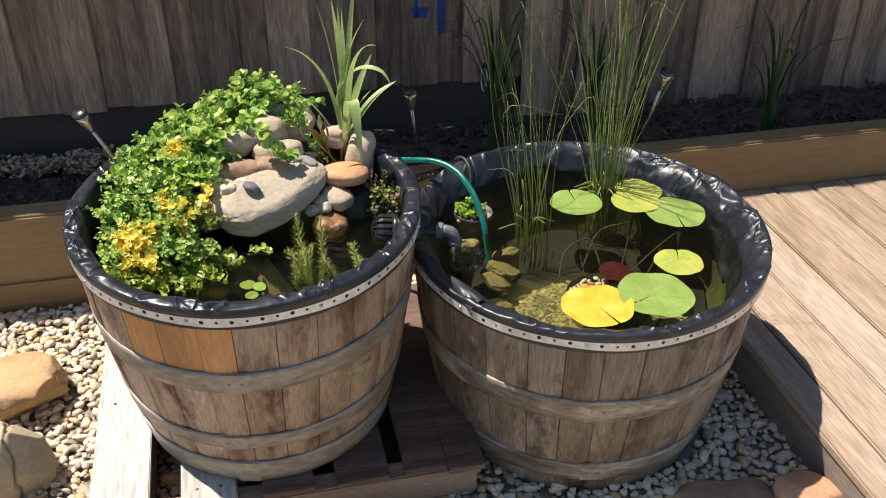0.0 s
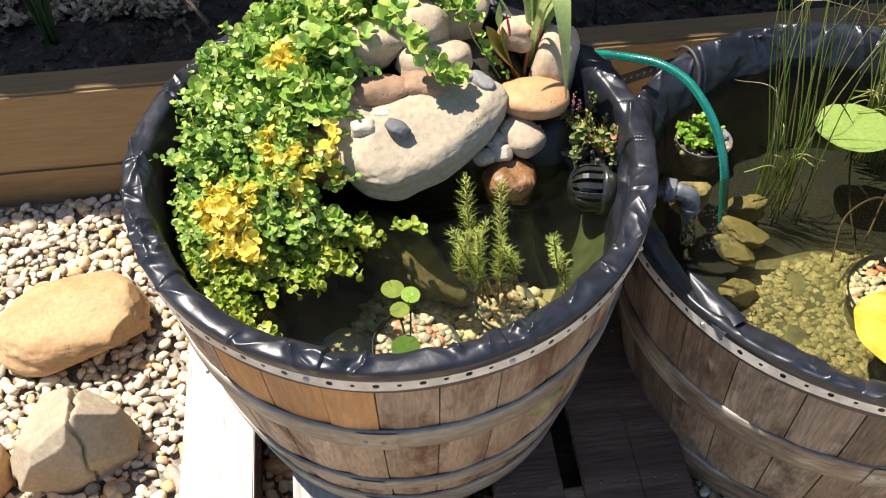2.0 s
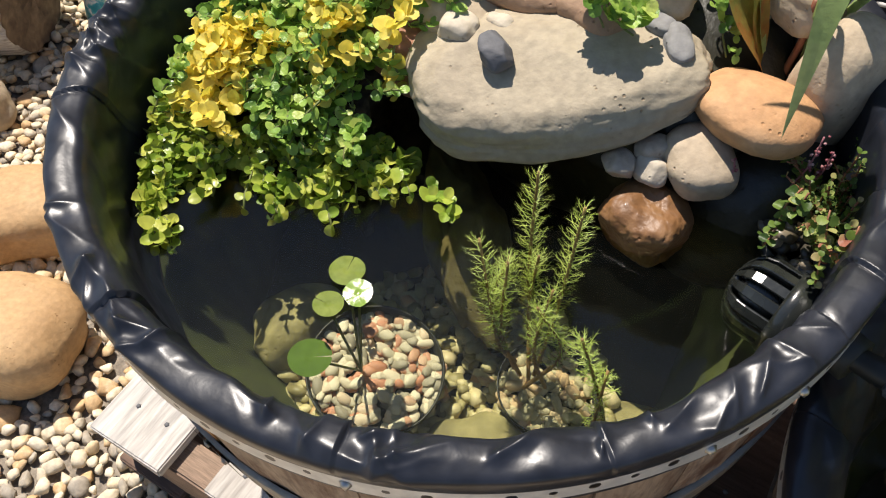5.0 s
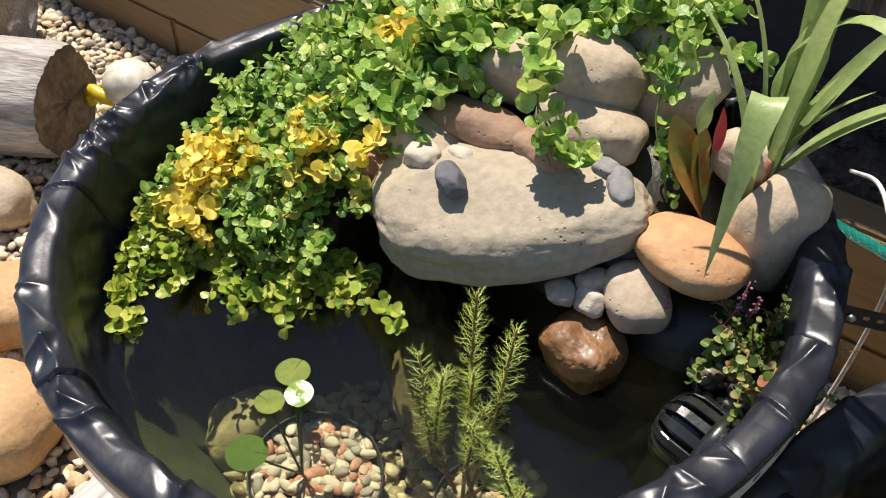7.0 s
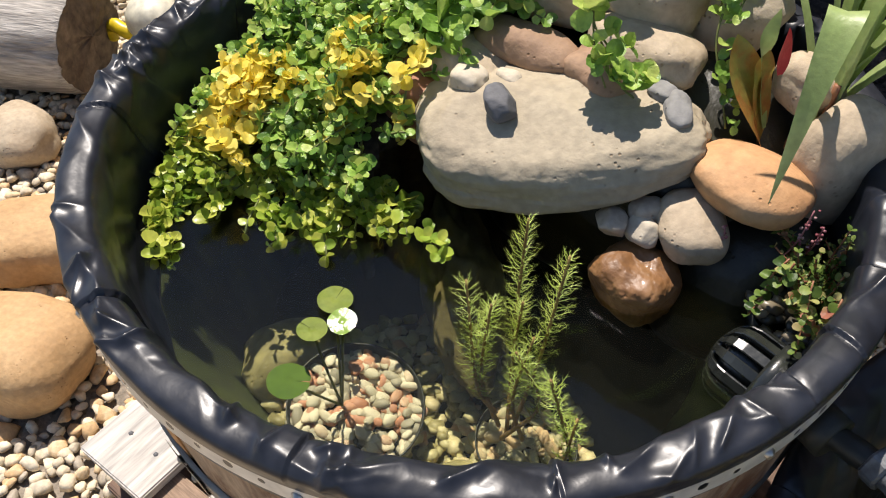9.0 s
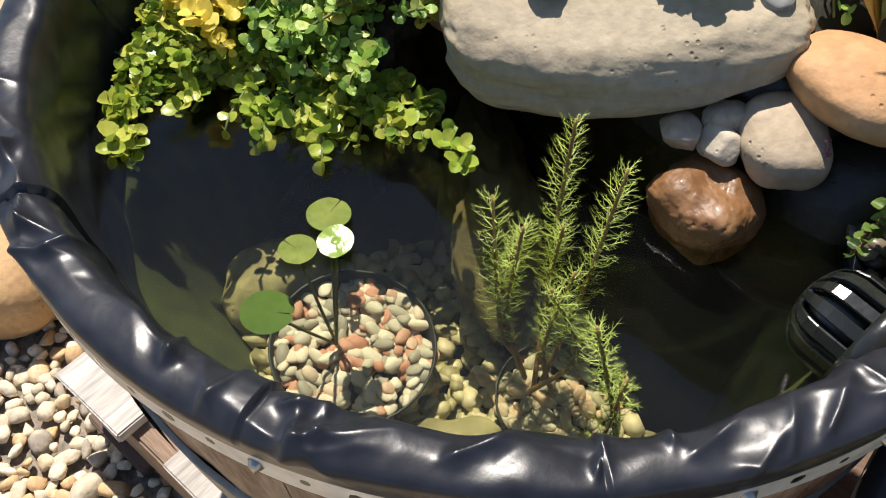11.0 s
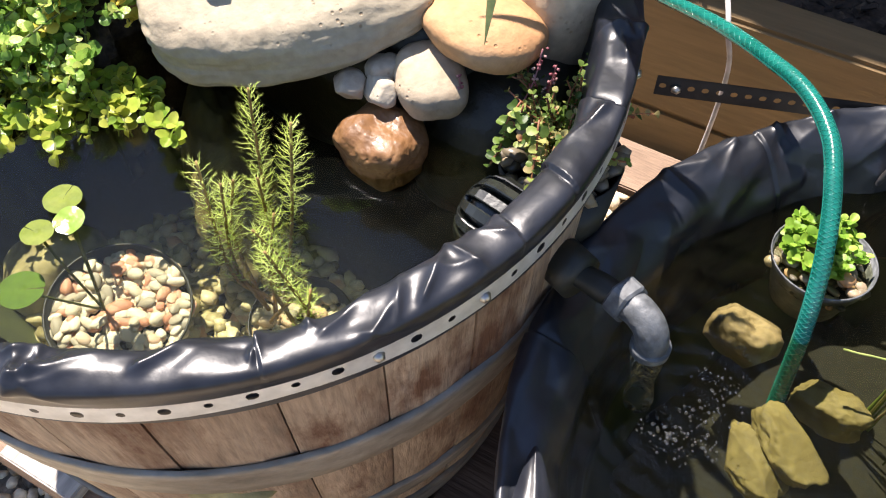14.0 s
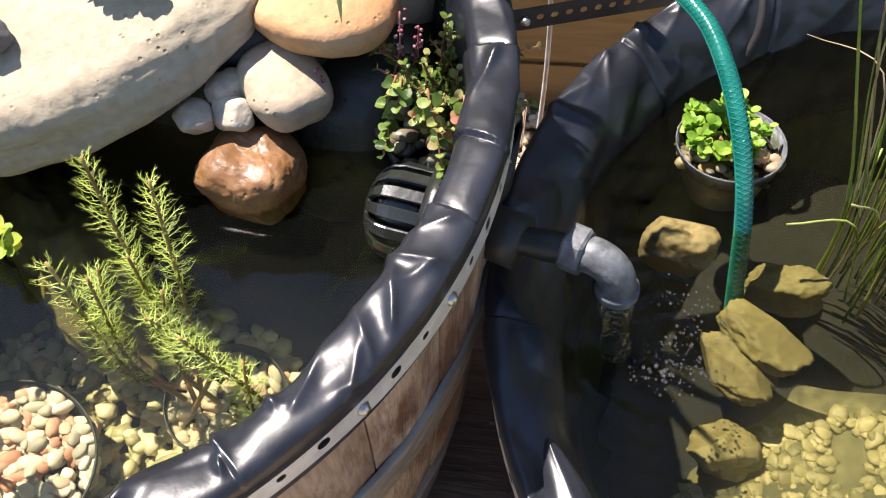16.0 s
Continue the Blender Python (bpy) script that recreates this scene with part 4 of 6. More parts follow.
def murk_disc(x, y, z, wide, deep, label):
    """A flat hazy disc added for the milky glow over the sand."""
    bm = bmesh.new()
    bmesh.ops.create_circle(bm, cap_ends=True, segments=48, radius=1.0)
    ob = part("murk_disc", bm, HAZE_3, None)
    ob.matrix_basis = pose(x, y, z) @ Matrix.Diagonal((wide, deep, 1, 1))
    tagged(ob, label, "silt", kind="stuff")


murk_disc(0.405, 1.815, 0.374, 0.20, 0.15, "flat pale haze disc adding a milky glow over the sand")


def silt_floor(name, m, r, z, label, mat=SILT):
    bm = bmesh.new()
    bmesh.ops.create_grid(bm, x_segments=30, y_segments=30, size=r)
    bmesh.ops.delete(bm, geom=[v for v in bm.verts if v.co.length > r], context="VERTS")
    for v in bm.verts:
        v.co.z = z + 0.02 * noise.noise(v.co * 9) + 0.008 * noise.noise(v.co * 30)
    ob = part(name, bm, mat, None, label, True)
    ob.matrix_basis = m
    return tagged(ob, "", "silt", kind="structure")


silt_floor("silt_bed", B1_M, 0.27, 0.220, "silt floor of the barrel, coloured near black for deep water")
silt_floor("silt_bed", B2_M, 0.31, 0.300, "sandy floor of the barrel, coloured near black for deep water", DARK_FLOOR)


def pallet():
    m = pose(-0.500, 1.282, 0.104, 3.0, 1.0, 23.0)
    p = thing("pallet", m, "weathered grey pine pallet lying on the gravel", "pallet")
    rnd = random.Random(3)
    u = 0.0
    for k, w in enumerate((0.113, 0.110, 0.105, 0.110, 0.09, 0.08)):
        bm = box((u, 0.0 + rnd.uniform(-0.006, 0.012), 0.0), (u + w, (0.80 if k == 3 else 0.64) + rnd.uniform(-0.01, 0.01), 0.018), 0.002, 0.0015, rnd)
        # from the third slat on, the darker pine carries the barrel's shade
        s = part("slat", bm, PALLET if k < 2 else PALLET_DARK, p)
        for v in (0.05, 0.33, 0.60):
            for q in (0.3, 0.72):
                b = stone_shape((0.0035, 0.0035, 0.0015), 2, 1, 0)
                c = Vector((u + w * q, v, 0.0185))
                finish("nail", [x + c for x in b[0]], b[1], DARKST, s)
        u += w + (0.061, 0.050, 0.045, 0.035, 0.0)[min(k, 4)]
    end = u
    part("slat", box((0.466, 0.720, 0.002), (0.691, 0.805, 0.019), 0.002), PALLET_BEARER, p)
    for v in (0.012, 0.31, 0.575):
        part("bearer", box((0.012, v, -0.085), (end - 0.012, v + 0.045, -0.001), 0.003), PALLET_BEARER if v < 0.1 else PALLET_DARK, p)
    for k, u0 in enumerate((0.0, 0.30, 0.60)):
        part("base_slat", box((u0, 0.0, -0.104), (u0 + 0.11, 0.64, -0.086), 0.002), PALLET_DARK, p)


pallet()


def pebble_field(name, spots, material, label, category, sub=1, parent=None):
    lists = []
    for k, (p, r, fl) in enumerate(spots):
        rr = random.Random(k * 7 + 1)
        vs, fs = ball(sub)
        m = pose(*p, rr.uniform(-25, 25), rr.uniform(-25, 25), rr.uniform(0, 360))
        e = rr.uniform(2.2, 4.5)
        cuts = [(Vector((rr.gauss(0, 1), rr.gauss(0, 1), rr.gauss(0, 1))).normalized(), rr.uniform(0.55, 0.9)) for _ in range(5 if sub > 1 else 0)]
        a, b, c = r * rr.uniform(0.95, 1.35), r * rr.uniform(0.7, 1.0), r * fl
        off = Vector((k * 0.37 % 9, k * 0.11 % 7, 1))
        grown = []
        for v in vs:
            q = v * (abs(v.x) ** e + abs(v.y) ** e + abs(v.z) ** e) ** (-1 / e) * (1 + 0.34 * noise.noise(v * 1.1 + off))
            for nrm, dist in cuts:
                over = q.dot(nrm) - dist
                if over > 0:
                    q = q - nrm * over * 0.85
            grown.append(m @ Vector((q.x * a, q.y * b, q.z * c)))
        lists.append((grown, fs))
    ob = finish(name, *merge(lists), material, parent)
    return tagged(ob, label, category, kind="stuff")


def gravel():
    rnd = random.Random(12)
    Fi = F.inverted()
    spots = []
    grid = {}
    blockers = [(Vector((-0.268, 1.72)), 0.20), (Vector((0.42, 1.98)), 0.318)]
    n = 0
    while n < 90000 and len(spots) < 16500:
        n += 1
        x, y = rnd.uniform(-2.3, 1.15), rnd.uniform(0.75, 2.75)
        q = Fi @ Vector((x, y, 0))
        if q.y > 2.32 or q.x > 1.565:
            continue
        if any((Vector((x, y)) - c).length < r for c, r in blockers):
            continue
        r = rnd.uniform(0.0070, 0.0130) if rnd.random() < 0.82 else rnd.uniform(0.013, 0.021)
        key = (int(x / 0.03), int(y / 0.03))
        if any((gx - x) ** 2 + (gy - y) ** 2 < (0.66 * (gr + r)) ** 2 for i in (-1, 0, 1) for j in (-1, 0, 1) for gx, gy, gr in grid.get((key[0] + i, key[1] + j), ())):
            continue
        grid.setdefault(key, []).append((x, y, r))
        spots.append(((x, y, rnd.uniform(-0.006, 0.004)), r, rnd.uniform(0.5, 0.8)))
    pebble_field("gravel", spots, PEBBLE, "pale cream and tan pebble gravel around the barrels", "gravel", 2)


gravel()

# rocks lying on the gravel
stone("garden_rock", (-0.945, 1.690, 0.045), (0.100, 0.142, 0.060), (4, 0, -66), SANDST, 3, "large golden sandstone rock with one broken end", "rocks on the gravel", "rock", sub=6, rough=0.07, power=2.8, fine=0.012, breaks=((0.37, 0.93, 0.05, 0.93), (0.80, 0.45, -0.55, 0.80), (-0.10, 0.95, 0.20, 0.97)))
stone("garden_rock", (-0.790, 1.455, 0.060), (0.108, 0.092, 0.122), (8, 8, 20), CREAM, 9, "angular cracked cream rock on the gravel", "rocks on the gravel", "rock", sub=6, rough=0.12, chips=0.26, power=2.6, fine=0.03,
      breaks=((0.70, -0.45, 0.55, 0.62), (0.95, 0.15, 0.25, 0.78), (0.25, -0.85, 0.45, 0.72), (0.35, 0.55, 0.75, 0.74), (-0.30, -0.55, 0.78, 0.80), (-0.75, 0.25, 0.60, 0.86), (0.5, 0.8, 0.1, 0.8)), groove=(0.93, 0.22, 0.10, 0.20, 0.05, 0.13), facets=5)
stone("garden_rock", (-0.768, 1.228, 0.040), (0.122, 0.092, 0.070), (0, -5, 40), SANDST, 17, "smooth tan sandstone rock on the gravel", "rocks on the gravel", "rock", rough=0.08)
stone("garden_rock", (-0.985, 1.315, 0.035), (0.125, 0.085, 0.06), (0, 3, 70), SANDST, 21, "rounded tan sandstone rock on the gravel", "rocks on the gravel", "rock", rough=0.08)
stone("garden_rock", (-1.300, 1.330, 0.03), (0.074, 0.064, 0.05), (0, 0, 10), TAN, 25, "small rounded tan rock on the gravel", "rocks on the gravel", "rock", rough=0.08)
stone("garden_rock", (0.93, 1.700, 0.02), (0.09, 0.06, 0.05), (0, 6, 20), REDROCK, 31, "rough reddish sandstone rock beside the deck", "rocks on the gravel", "rock", rough=0.10, chips=0.15, facets=10)
stone("garden_rock", (0.775, 1.675, 0.005), (0.12, 0.06, 0.028), (0, 2, 10), BROWN, 37, "flat brown rock in the barrel's shade", "rocks on the gravel", "rock", rough=0.12, chips=0.2)


def log():
    axis = Vector((-0.64, -0.77, 0)).normalized()
    th = thing("log", Matrix.LocRotScale((-1.445, 1.515, 0.114), axis.to_track_quat("X", "Z"), None), "weathered grey driftwood log with a sawn end", "log")
    xs = [0.0, 0.012, 0.03] + [0.06 + 0.05 * i for i in range(15)]
    n = 72
    vs, fs = [], []
    for x in xs:
        worn = 1 - 0.05 * math.exp(-x / 0.012)
        for k in range(n):
            a = 2 * math.pi * k / n
            c, s = math.cos(a), math.sin(a)
            split = 0.05 * max(0.0, 1 - abs(noise.noise(Vector((x * 1.5, c * 4, s * 4)))) * 14)
            rr = 0.120 * worn * (1 + 0.16 * noise.noise(Vector((x * 2, c * 1.3, s * 1.3))) + 0.05 * noise.noise(Vector((x * 3, c * 5, s * 5))) - split)
            vs.append((x, rr * c, rr * s * 0.95))
    for i in range(len(xs) - 1):
        for k in range(n):
            fs.append((i * n + k, (i + 1) * n + k, (i + 1) * n + (k + 1) % n, i * n + (k + 1) % n))
    fs.append(tuple(range(n * (len(xs) - 1), n * len(xs))))
    finish("trunk", vs, fs, LOG_GREY, th)
    ring = [Vector(v) for v in vs[:n]]
    ev, ef = [], []
    rings = (1.0, 0.9, 0.75, 0.6, 0.45, 0.3, 0.15, 0.02)
    for s in rings:
        for k in range(n):
            crack = 0.004 * max(0.0, 1 - abs(noise.noise(Vector((math.cos(6.2832 * k / n) * 3, math.sin(6.2832 * k / n) * 3, 1)))) * 12) * (0.1 < s < 0.95)
            ev.append((-0.001 - 0.005 * (1 - s) + 0.004 * noise.noise(Vector((k * 0.5, s * 9, 3))) * (s < 0.95) + crack, ring[k].y * s, ring[k].z * s))
    for j in range(len(rings) - 1):
        for k in range(n):
            ef.append((j * n + k, j * n + (k + 1) % n, (j + 1) * n + (k + 1) % n, (j + 1) * n + k))
    finish("sawn_end", ev, ef, LOG_END, th, "dark cracked end grain")
    th2 = thing("log", Matrix.LocRotScale((-1.91, 1.49, 0.10), axis.to_track_quat("X", "Z"), None), "second grey driftwood log behind the first", "log")
    copy = [(x, y * 0.92, z * 0.92) for x, y, z in vs]
    finish("trunk", copy, fs + [tuple(range(n - 1, -1, -1))], LOG_GREY, th2)


log()


def ornament():
    """A plain rounded garden ornament: ivory dome, yellow spout, teal foot."""
    th = thing("garden_ornament", pose(-1.431, 1.638, 0.0, 0, 0, 20), "rounded ivory garden ornament with a yellow spout and teal base", "ornament")
    vs, fs = lathe([(0.0, 0.0), (0.040, 0.0), (0.046, 0.02), (0.040, 0.06), (0.033, 0.085), (0.0, 0.086)], 28)
    finish("foot", vs, fs, TEALP, th, "speckled teal base")
    vs, fs = stone_shape((0.060, 0.052, 0.050), 5, 4, 0.03, 2.2)
    finish("dome", [v + Vector((0.008, 0, 0.128)) for v in vs], fs, IVORYP, th, "ivory glazed dome")
    finish("spout", *tube(spline([(0.0, -0.025, 0.098), (-0.035, -0.045, 0.102), (-0.062, -0.050, 0.108), (-0.074, -0.052, 0.095), (-0.076, -0.052, 0.070)], 6), 0.0165, 12, lambda u: 1 - 0.35 * u), YELLOWP, th, "bright yellow spout")


ornament()


# ---- stones in the first barrel ----
ST = "stones in the planted barrel"
stone("boulder", (-0.236, 1.750, 0.625), (0.126, 0.066, 0.039), (12, -10, 46), CREAM, 2, "large smooth cream boulder above the water", ST, "boulder", sub=6, rough=0.06, power=2.6, chips=0.05, taper=0.30, fine=0.009, groove=(0.06, 0.12, 1.0, -0.20, 0.05, 0.016), breaks=((0.0, -0.30, 0.95, 0.90), (0.3, 0.1, 0.95, 0.90)))
stone("river_stone", (-0.330, 1.722, 0.645), (0.040, 0.033, 0.020), (0, 10, 20), TAN, 4, "rounded tan river stone on the pile", ST)
stone("river_stone", (-0.308, 1.766, 0.666), (0.050, 0.022, 0.015), (10, 4, 30), BROWN, 6, "long flat reddish-brown river stone on the pile", ST)
stone("river_stone", (-0.252, 1.800, 0.662), (0.038, 0.029, 0.019), (0, 0, 10), BROWN, 8, "small brown river stone under trailing leaves", ST)
stone("river_stone", (-0.250, 1.840, 0.675), (0.052, 0.034, 0.022), (0, 0, 25), TAN, 10, "flat tan river stone in the pile", ST)
stone("river_stone", (-0.285, 1.870, 0.706), (0.048, 0.038, 0.030), (0, 8, 20), TAN, 12, "rounded tan river stone on top of the pile", ST)
stone("river_stone", (-0.338, 1.822, 0.694), (0.044, 0.036, 0.030), (0, 0, 40), TAN, 14, "rounded tan stone half covered by leaves", ST)
stone("river_stone", (-0.262, 1.915, 0.685), (0.070, 0.024, 0.062), (-14, 8, 20), GREYST, 16, "upright grey stone slab behind the pile", ST, chips=0.10, facets=7)
stone("river_stone", (-0.176, 1.820, 0.668), (0.020, 0.011, 0.007), (0, 12, -35), SLATE, 18, "small flat blue-grey pebble on the boulder", ST)
stone("river_stone", (-0.200, 1.823, 0.670), (0.013, 0.010, 0.006), (0, 0, 10), SLATE, 20, "small grey pebble on the boulder", ST)
stone("river_stone", (-0.258, 1.704, 0.663), (0.018, 0.014, 0.013), (0, 10, -20), DARKST, 22, "small dark grey pebble on the boulder", ST, power=2.4, facets=9)
stone("river_stone", (-0.307, 1.703, 0.653), (0.016, 0.014, 0.013), (0, 0, 30), WHITEST, 24, "small white pebble on the boulder", ST, power=3)
stone("river_stone", (-0.289, 1.732, 0.657), (0.012, 0.008, 0.007), (0, 0, 20), WHITEST, 26, "tiny pale pebble on the boulder", ST)
stone("river_stone", (-0.110, 1.849, 0.630), (0.050, 0.042, 0.023), (-6, 0, 15), ORANGE, 28, "smooth orange sandstone by the strap-leaved plant", ST, rough=0.05, power=2.3)
stone("river_stone", (-0.116, 1.802, 0.598), (0.033, 0.028, 0.020), (0, 14, -20), TAN, 30, "rounded cream-tan stone under the orange one", ST, rough=0.06)
stone("river_stone", (-0.120, 1.757, 0.553), (0.036, 0.032, 0.028), (0, 0, 10), WETROCK, 32, "wet russet stone at the water line", ST, sub=6, rough=0.10, power=2.7, fine=0.020, groove=(0.9, 0.5, 0.1, 0.42, 0.018, 0.025))
stone("river_stone", (-0.155, 1.752, 0.592), (0.016, 0.013, 0.011), (0, 0, 10), GREYST, 34, "small grey pebble on the wet stone", ST, facets=8)
stone("river_stone", (-0.146, 1.780, 0.602), (0.014, 0.012, 0.010), (0, 0, 60), GREYST, 36, "small grey pebble beside the boulder", ST)
stone("river_stone", (-0.134, 1.767, 0.594), (0.015, 0.012, 0.010), (0, 0, 30), WHITEST, 38, "small white pebble on the wet stone", ST, facets=6)
stone("river_stone", (-0.098, 1.928, 0.622), (0.031, 0.044, 0.069), (0, 8, 0), TAN, 40, "tall rounded grey-tan stone against the liner", ST, rough=0.06)
stone("river_stone", (-0.150, 1.935, 0.672), (0.030, 0.024, 0.024), (0, 0, 0), TAN, 42, "small tan stone behind the strap-leaved plant", ST)
stone("broken_pot_shard", (-0.356, 1.690, 0.606), (0.042, 0.034, 0.038), (0, 0, 20), TERRACOTTA, 43, "broken terracotta pot half hidden by leaves", ST, "pot")
# filler added as support under the pile, near black to paint its shaded gaps
stone("buried_stone", (-0.255, 1.850, 0.540), (0.150, 0.105, 0.120), (0, 0, 20), GAPDARK, 44, "filler stone inside the pile, coloured dark for its shaded gaps", ST)
stone("buried_stone", (-0.115, 1.880, 0.515), (0.075, 0.080, 0.085), (0, 0, 20), GAPDARK, 45, "filler stone under the pile, coloured dark for its shaded gaps", ST)
stone("sunken_stone", (-0.245, 1.668, 0.455), (0.100, 0.040, 0.058), (0, 10, -20), SANDROCK, 46, "yellowish algae-covered stone under the water", ST, sub=5, rough=0.16, chips=0.25, fine=0.06, facets=5, power=2.2)
stone("sunken_stone", (-0.285, 1.505, 0.410), (0.035, 0.045, 0.03), (0, 0, 0), SUNKROCK, 48, "brown algae-covered stone on the pond floor", ST)
stone("sunken_stone", (-0.060, 1.555, 0.394), (0.066, 0.054, 0.017), (0, 10, -20), SUNKROCK, 50, "flat greenish stone on the pond floor", ST)
stone("sunken_stone", (-0.030, 1.700, 0.370), (0.040, 0.032, 0.030), (0, 0, 30), SUNKROCK, 52, "algae-covered stone in deep water", ST)


PEBBLE_MESHES = {}


def pebble_mesh(k, material):
    """One of a dozen rounded pebbles, shared by all that look like it."""
    if (k, material.name) not in PEBBLE_MESHES:
        vs, fs = stone_shape((1, 1, 1), 300 + k, 2, 0.13, 2.5)
        me = bpy.data.meshes.new("pebble")
        me.from_pydata([tuple(v) for v in vs], [], fs)
        me.materials.append(material)
        me.polygons.foreach_set("use_smooth", [True] * len(me.polygons))
        PEBBLE_MESHES[k, material.name] = me
    return PEBBLE_MESHES[k, material.name]


def pot(name, at, r, h, label, tilt=(0, 0), stones=110, material=POTBLACK, seed=1, fill=POT_PEBBLE):
    th = thing(name, pose(at[0], at[1], at[2], tilt[0], tilt[1], 0), label, "plant pot")
    prof = [(0.0, -h), (r * 0.72, -h), (r * 0.98, 0.0), (r * 1.015, 0.0), (r * 1.015, 0.002), (r * 0.985, 0.002), (r * 0.96, -0.012)]
    finish("pot_wall", *lathe(prof, 40), material, th)
    rnd = random.Random(seed)
    spots = []
    for _ in range(stones):
        a, q = rnd.uniform(0, 6.283), math.sqrt(rnd.random()) * r * 0.95
        spots.append(((q * math.cos(a), q * math.sin(a), -0.010 + rnd.uniform(-0.003, 0.006)), rnd.uniform(0.0034, 0.0064), rnd.uniform(0.42, 0.66)))
    for k, (at, q, flat) in enumerate(spots):
        ob = new("pebble", pebble_mesh(k % 12, fill))
        ob.parent = th
        ob.matrix_basis = pose(*at, rnd.uniform(-22, 22), rnd.uniform(-22, 22), rnd.uniform(0, 360)) @ Matrix.Diagonal((q * rnd.uniform(1.05, 1.6), q * rnd.uniform(0.7, 1.0), q * flat, 1))
    bm = bmesh.new()
    bmesh.ops.create_circle(bm, cap_ends=True, segments=32, radius=r * 0.93)
    for v in bm.verts:
        v.co.z = -0.014
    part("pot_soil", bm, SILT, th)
    return th


pot("sunken_pot", (-0.188, 1.530, 0.440), 0.060, 0.09, "round black pot of mixed pebbles under the water", tilt=(3, 12), stones=370)
pot("sunken_pot", (-0.096, 1.650, 0.420), 0.045, 0.06, "small black pot of pebbles holding feathery water plants", tilt=(0, 10), stones=150, seed=2, fill=PALE_PEBBLE)
rnd = random.Random(41)
loose = []
for _ in range(1200):
    a, q = rnd.uniform(0, 6.283), math.sqrt(rnd.random())
    x, y = -0.135 + q * 0.165 * math.cos(a), 1.572 + q * 0.145 * math.sin(a)
    if math.hypot(x + 0.256, y - 1.693) > 0.245:
        continue
    loose.append(((x, y, 0.393 + rnd.uniform(-0.004, 0.010) + 0.02 * (y - 1.58)), rnd.uniform(0.0050, 0.0090), 0.6))
pebble_field("pond_gravel", loose, POND_PEBBLE, "loose pale pebbles on the pond floor", "pebbles", 1)


# ---- plants ----
def leaf_disc(m, r, cup=0.25, n=10):
    """A round leaf: creased along its midrib, its edge bent down."""
    vs, fs = [], []
    phase = m.translation.x * 900 + m.translation.y * 700
    for ring, bend in ((0.55, 0.06), (1.0, -0.14 + cup * 0.4)):
        for k in range(n):
            a = 2 * math.pi * (k + 0.5) / n
            q = r * ring * (1 + 0.05 * math.sin(3 * a + phase) * ring)
            x, y = q * math.cos(a), q * 1.1 * math.sin(a) + r * 0.95
            vs.append(m @ Vector((x, y, cup * abs(x) + bend * r * ring + 0.11 * r * ring * math.sin(2.0 * a + phase))))
    o = len(vs)
    vs.append(m @ Vector((0, r * 0.95, 0)))
    fs += [(o, k, (k + 1) % n) for k in range(n)]
    fs += [(k, n + k, n + (k + 1) % n, (k + 1) % n) for k in range(n)]
    return vs, fs


HILL = [(-.334, 1.945, .752), (-.25, 1.975, .738), (-.165, 1.985, .718), (-.44, 1.90, .698), (-.54, 1.78, .662), (-.42, 1.75, .692), (-.54, 1.65, .632), (-.45, 1.57, .606),
        (-.395, 1.645, .630), (-.485, 1.52, .582), (-.435, 1.51, .572), (-.36, 1.43, .556), (-.34, 1.55, .556), (-.25, 1.63, .556), (-.36, 1.81, .715), (-.30, 1.88, .738)]
EDGE = [(-.362, 1.412), (-.408, 1.424), (-.462, 1.462), (-.508, 1.525), (-.537, 1.61), (-.548, 1.70), (-.535, 1.80), (-.465, 1.905), (-.39, 1.975), (-.30, 1.99), (-.252, 1.98), (-.235, 1.953), (-.252, 1.938), (-.285, 1.92),
        (-.345, 1.86), (-.365, 1.79), (-.365, 1.74), (-.375, 1.69), (-.365, 1.65), (-.330, 1.618), (-.318, 1.600), (-.345, 1.570), (-.380, 1.545), (-.402, 1.51), (-.390, 1.455)]
RIM = (-0.264, 1.690)


def hill(x, y):
    s = t = 0.0
    for a, b, z in HILL:
        w = 1 / ((a - x) ** 2 + (b - y) ** 2 + 0.0008) ** 1.6
        s, t = s + w * z, t + w
    return s / t


def inside(x, y, poly=EDGE):
    c = False
    for (x0, y0), (x1, y1) in zip(poly, poly[1:] + poly[:1]):
        if (y0 > y) != (y1 > y) and x < x0 + (y - y0) / (y1 - y0) * (x1 - x0):
            c = not c
    return c


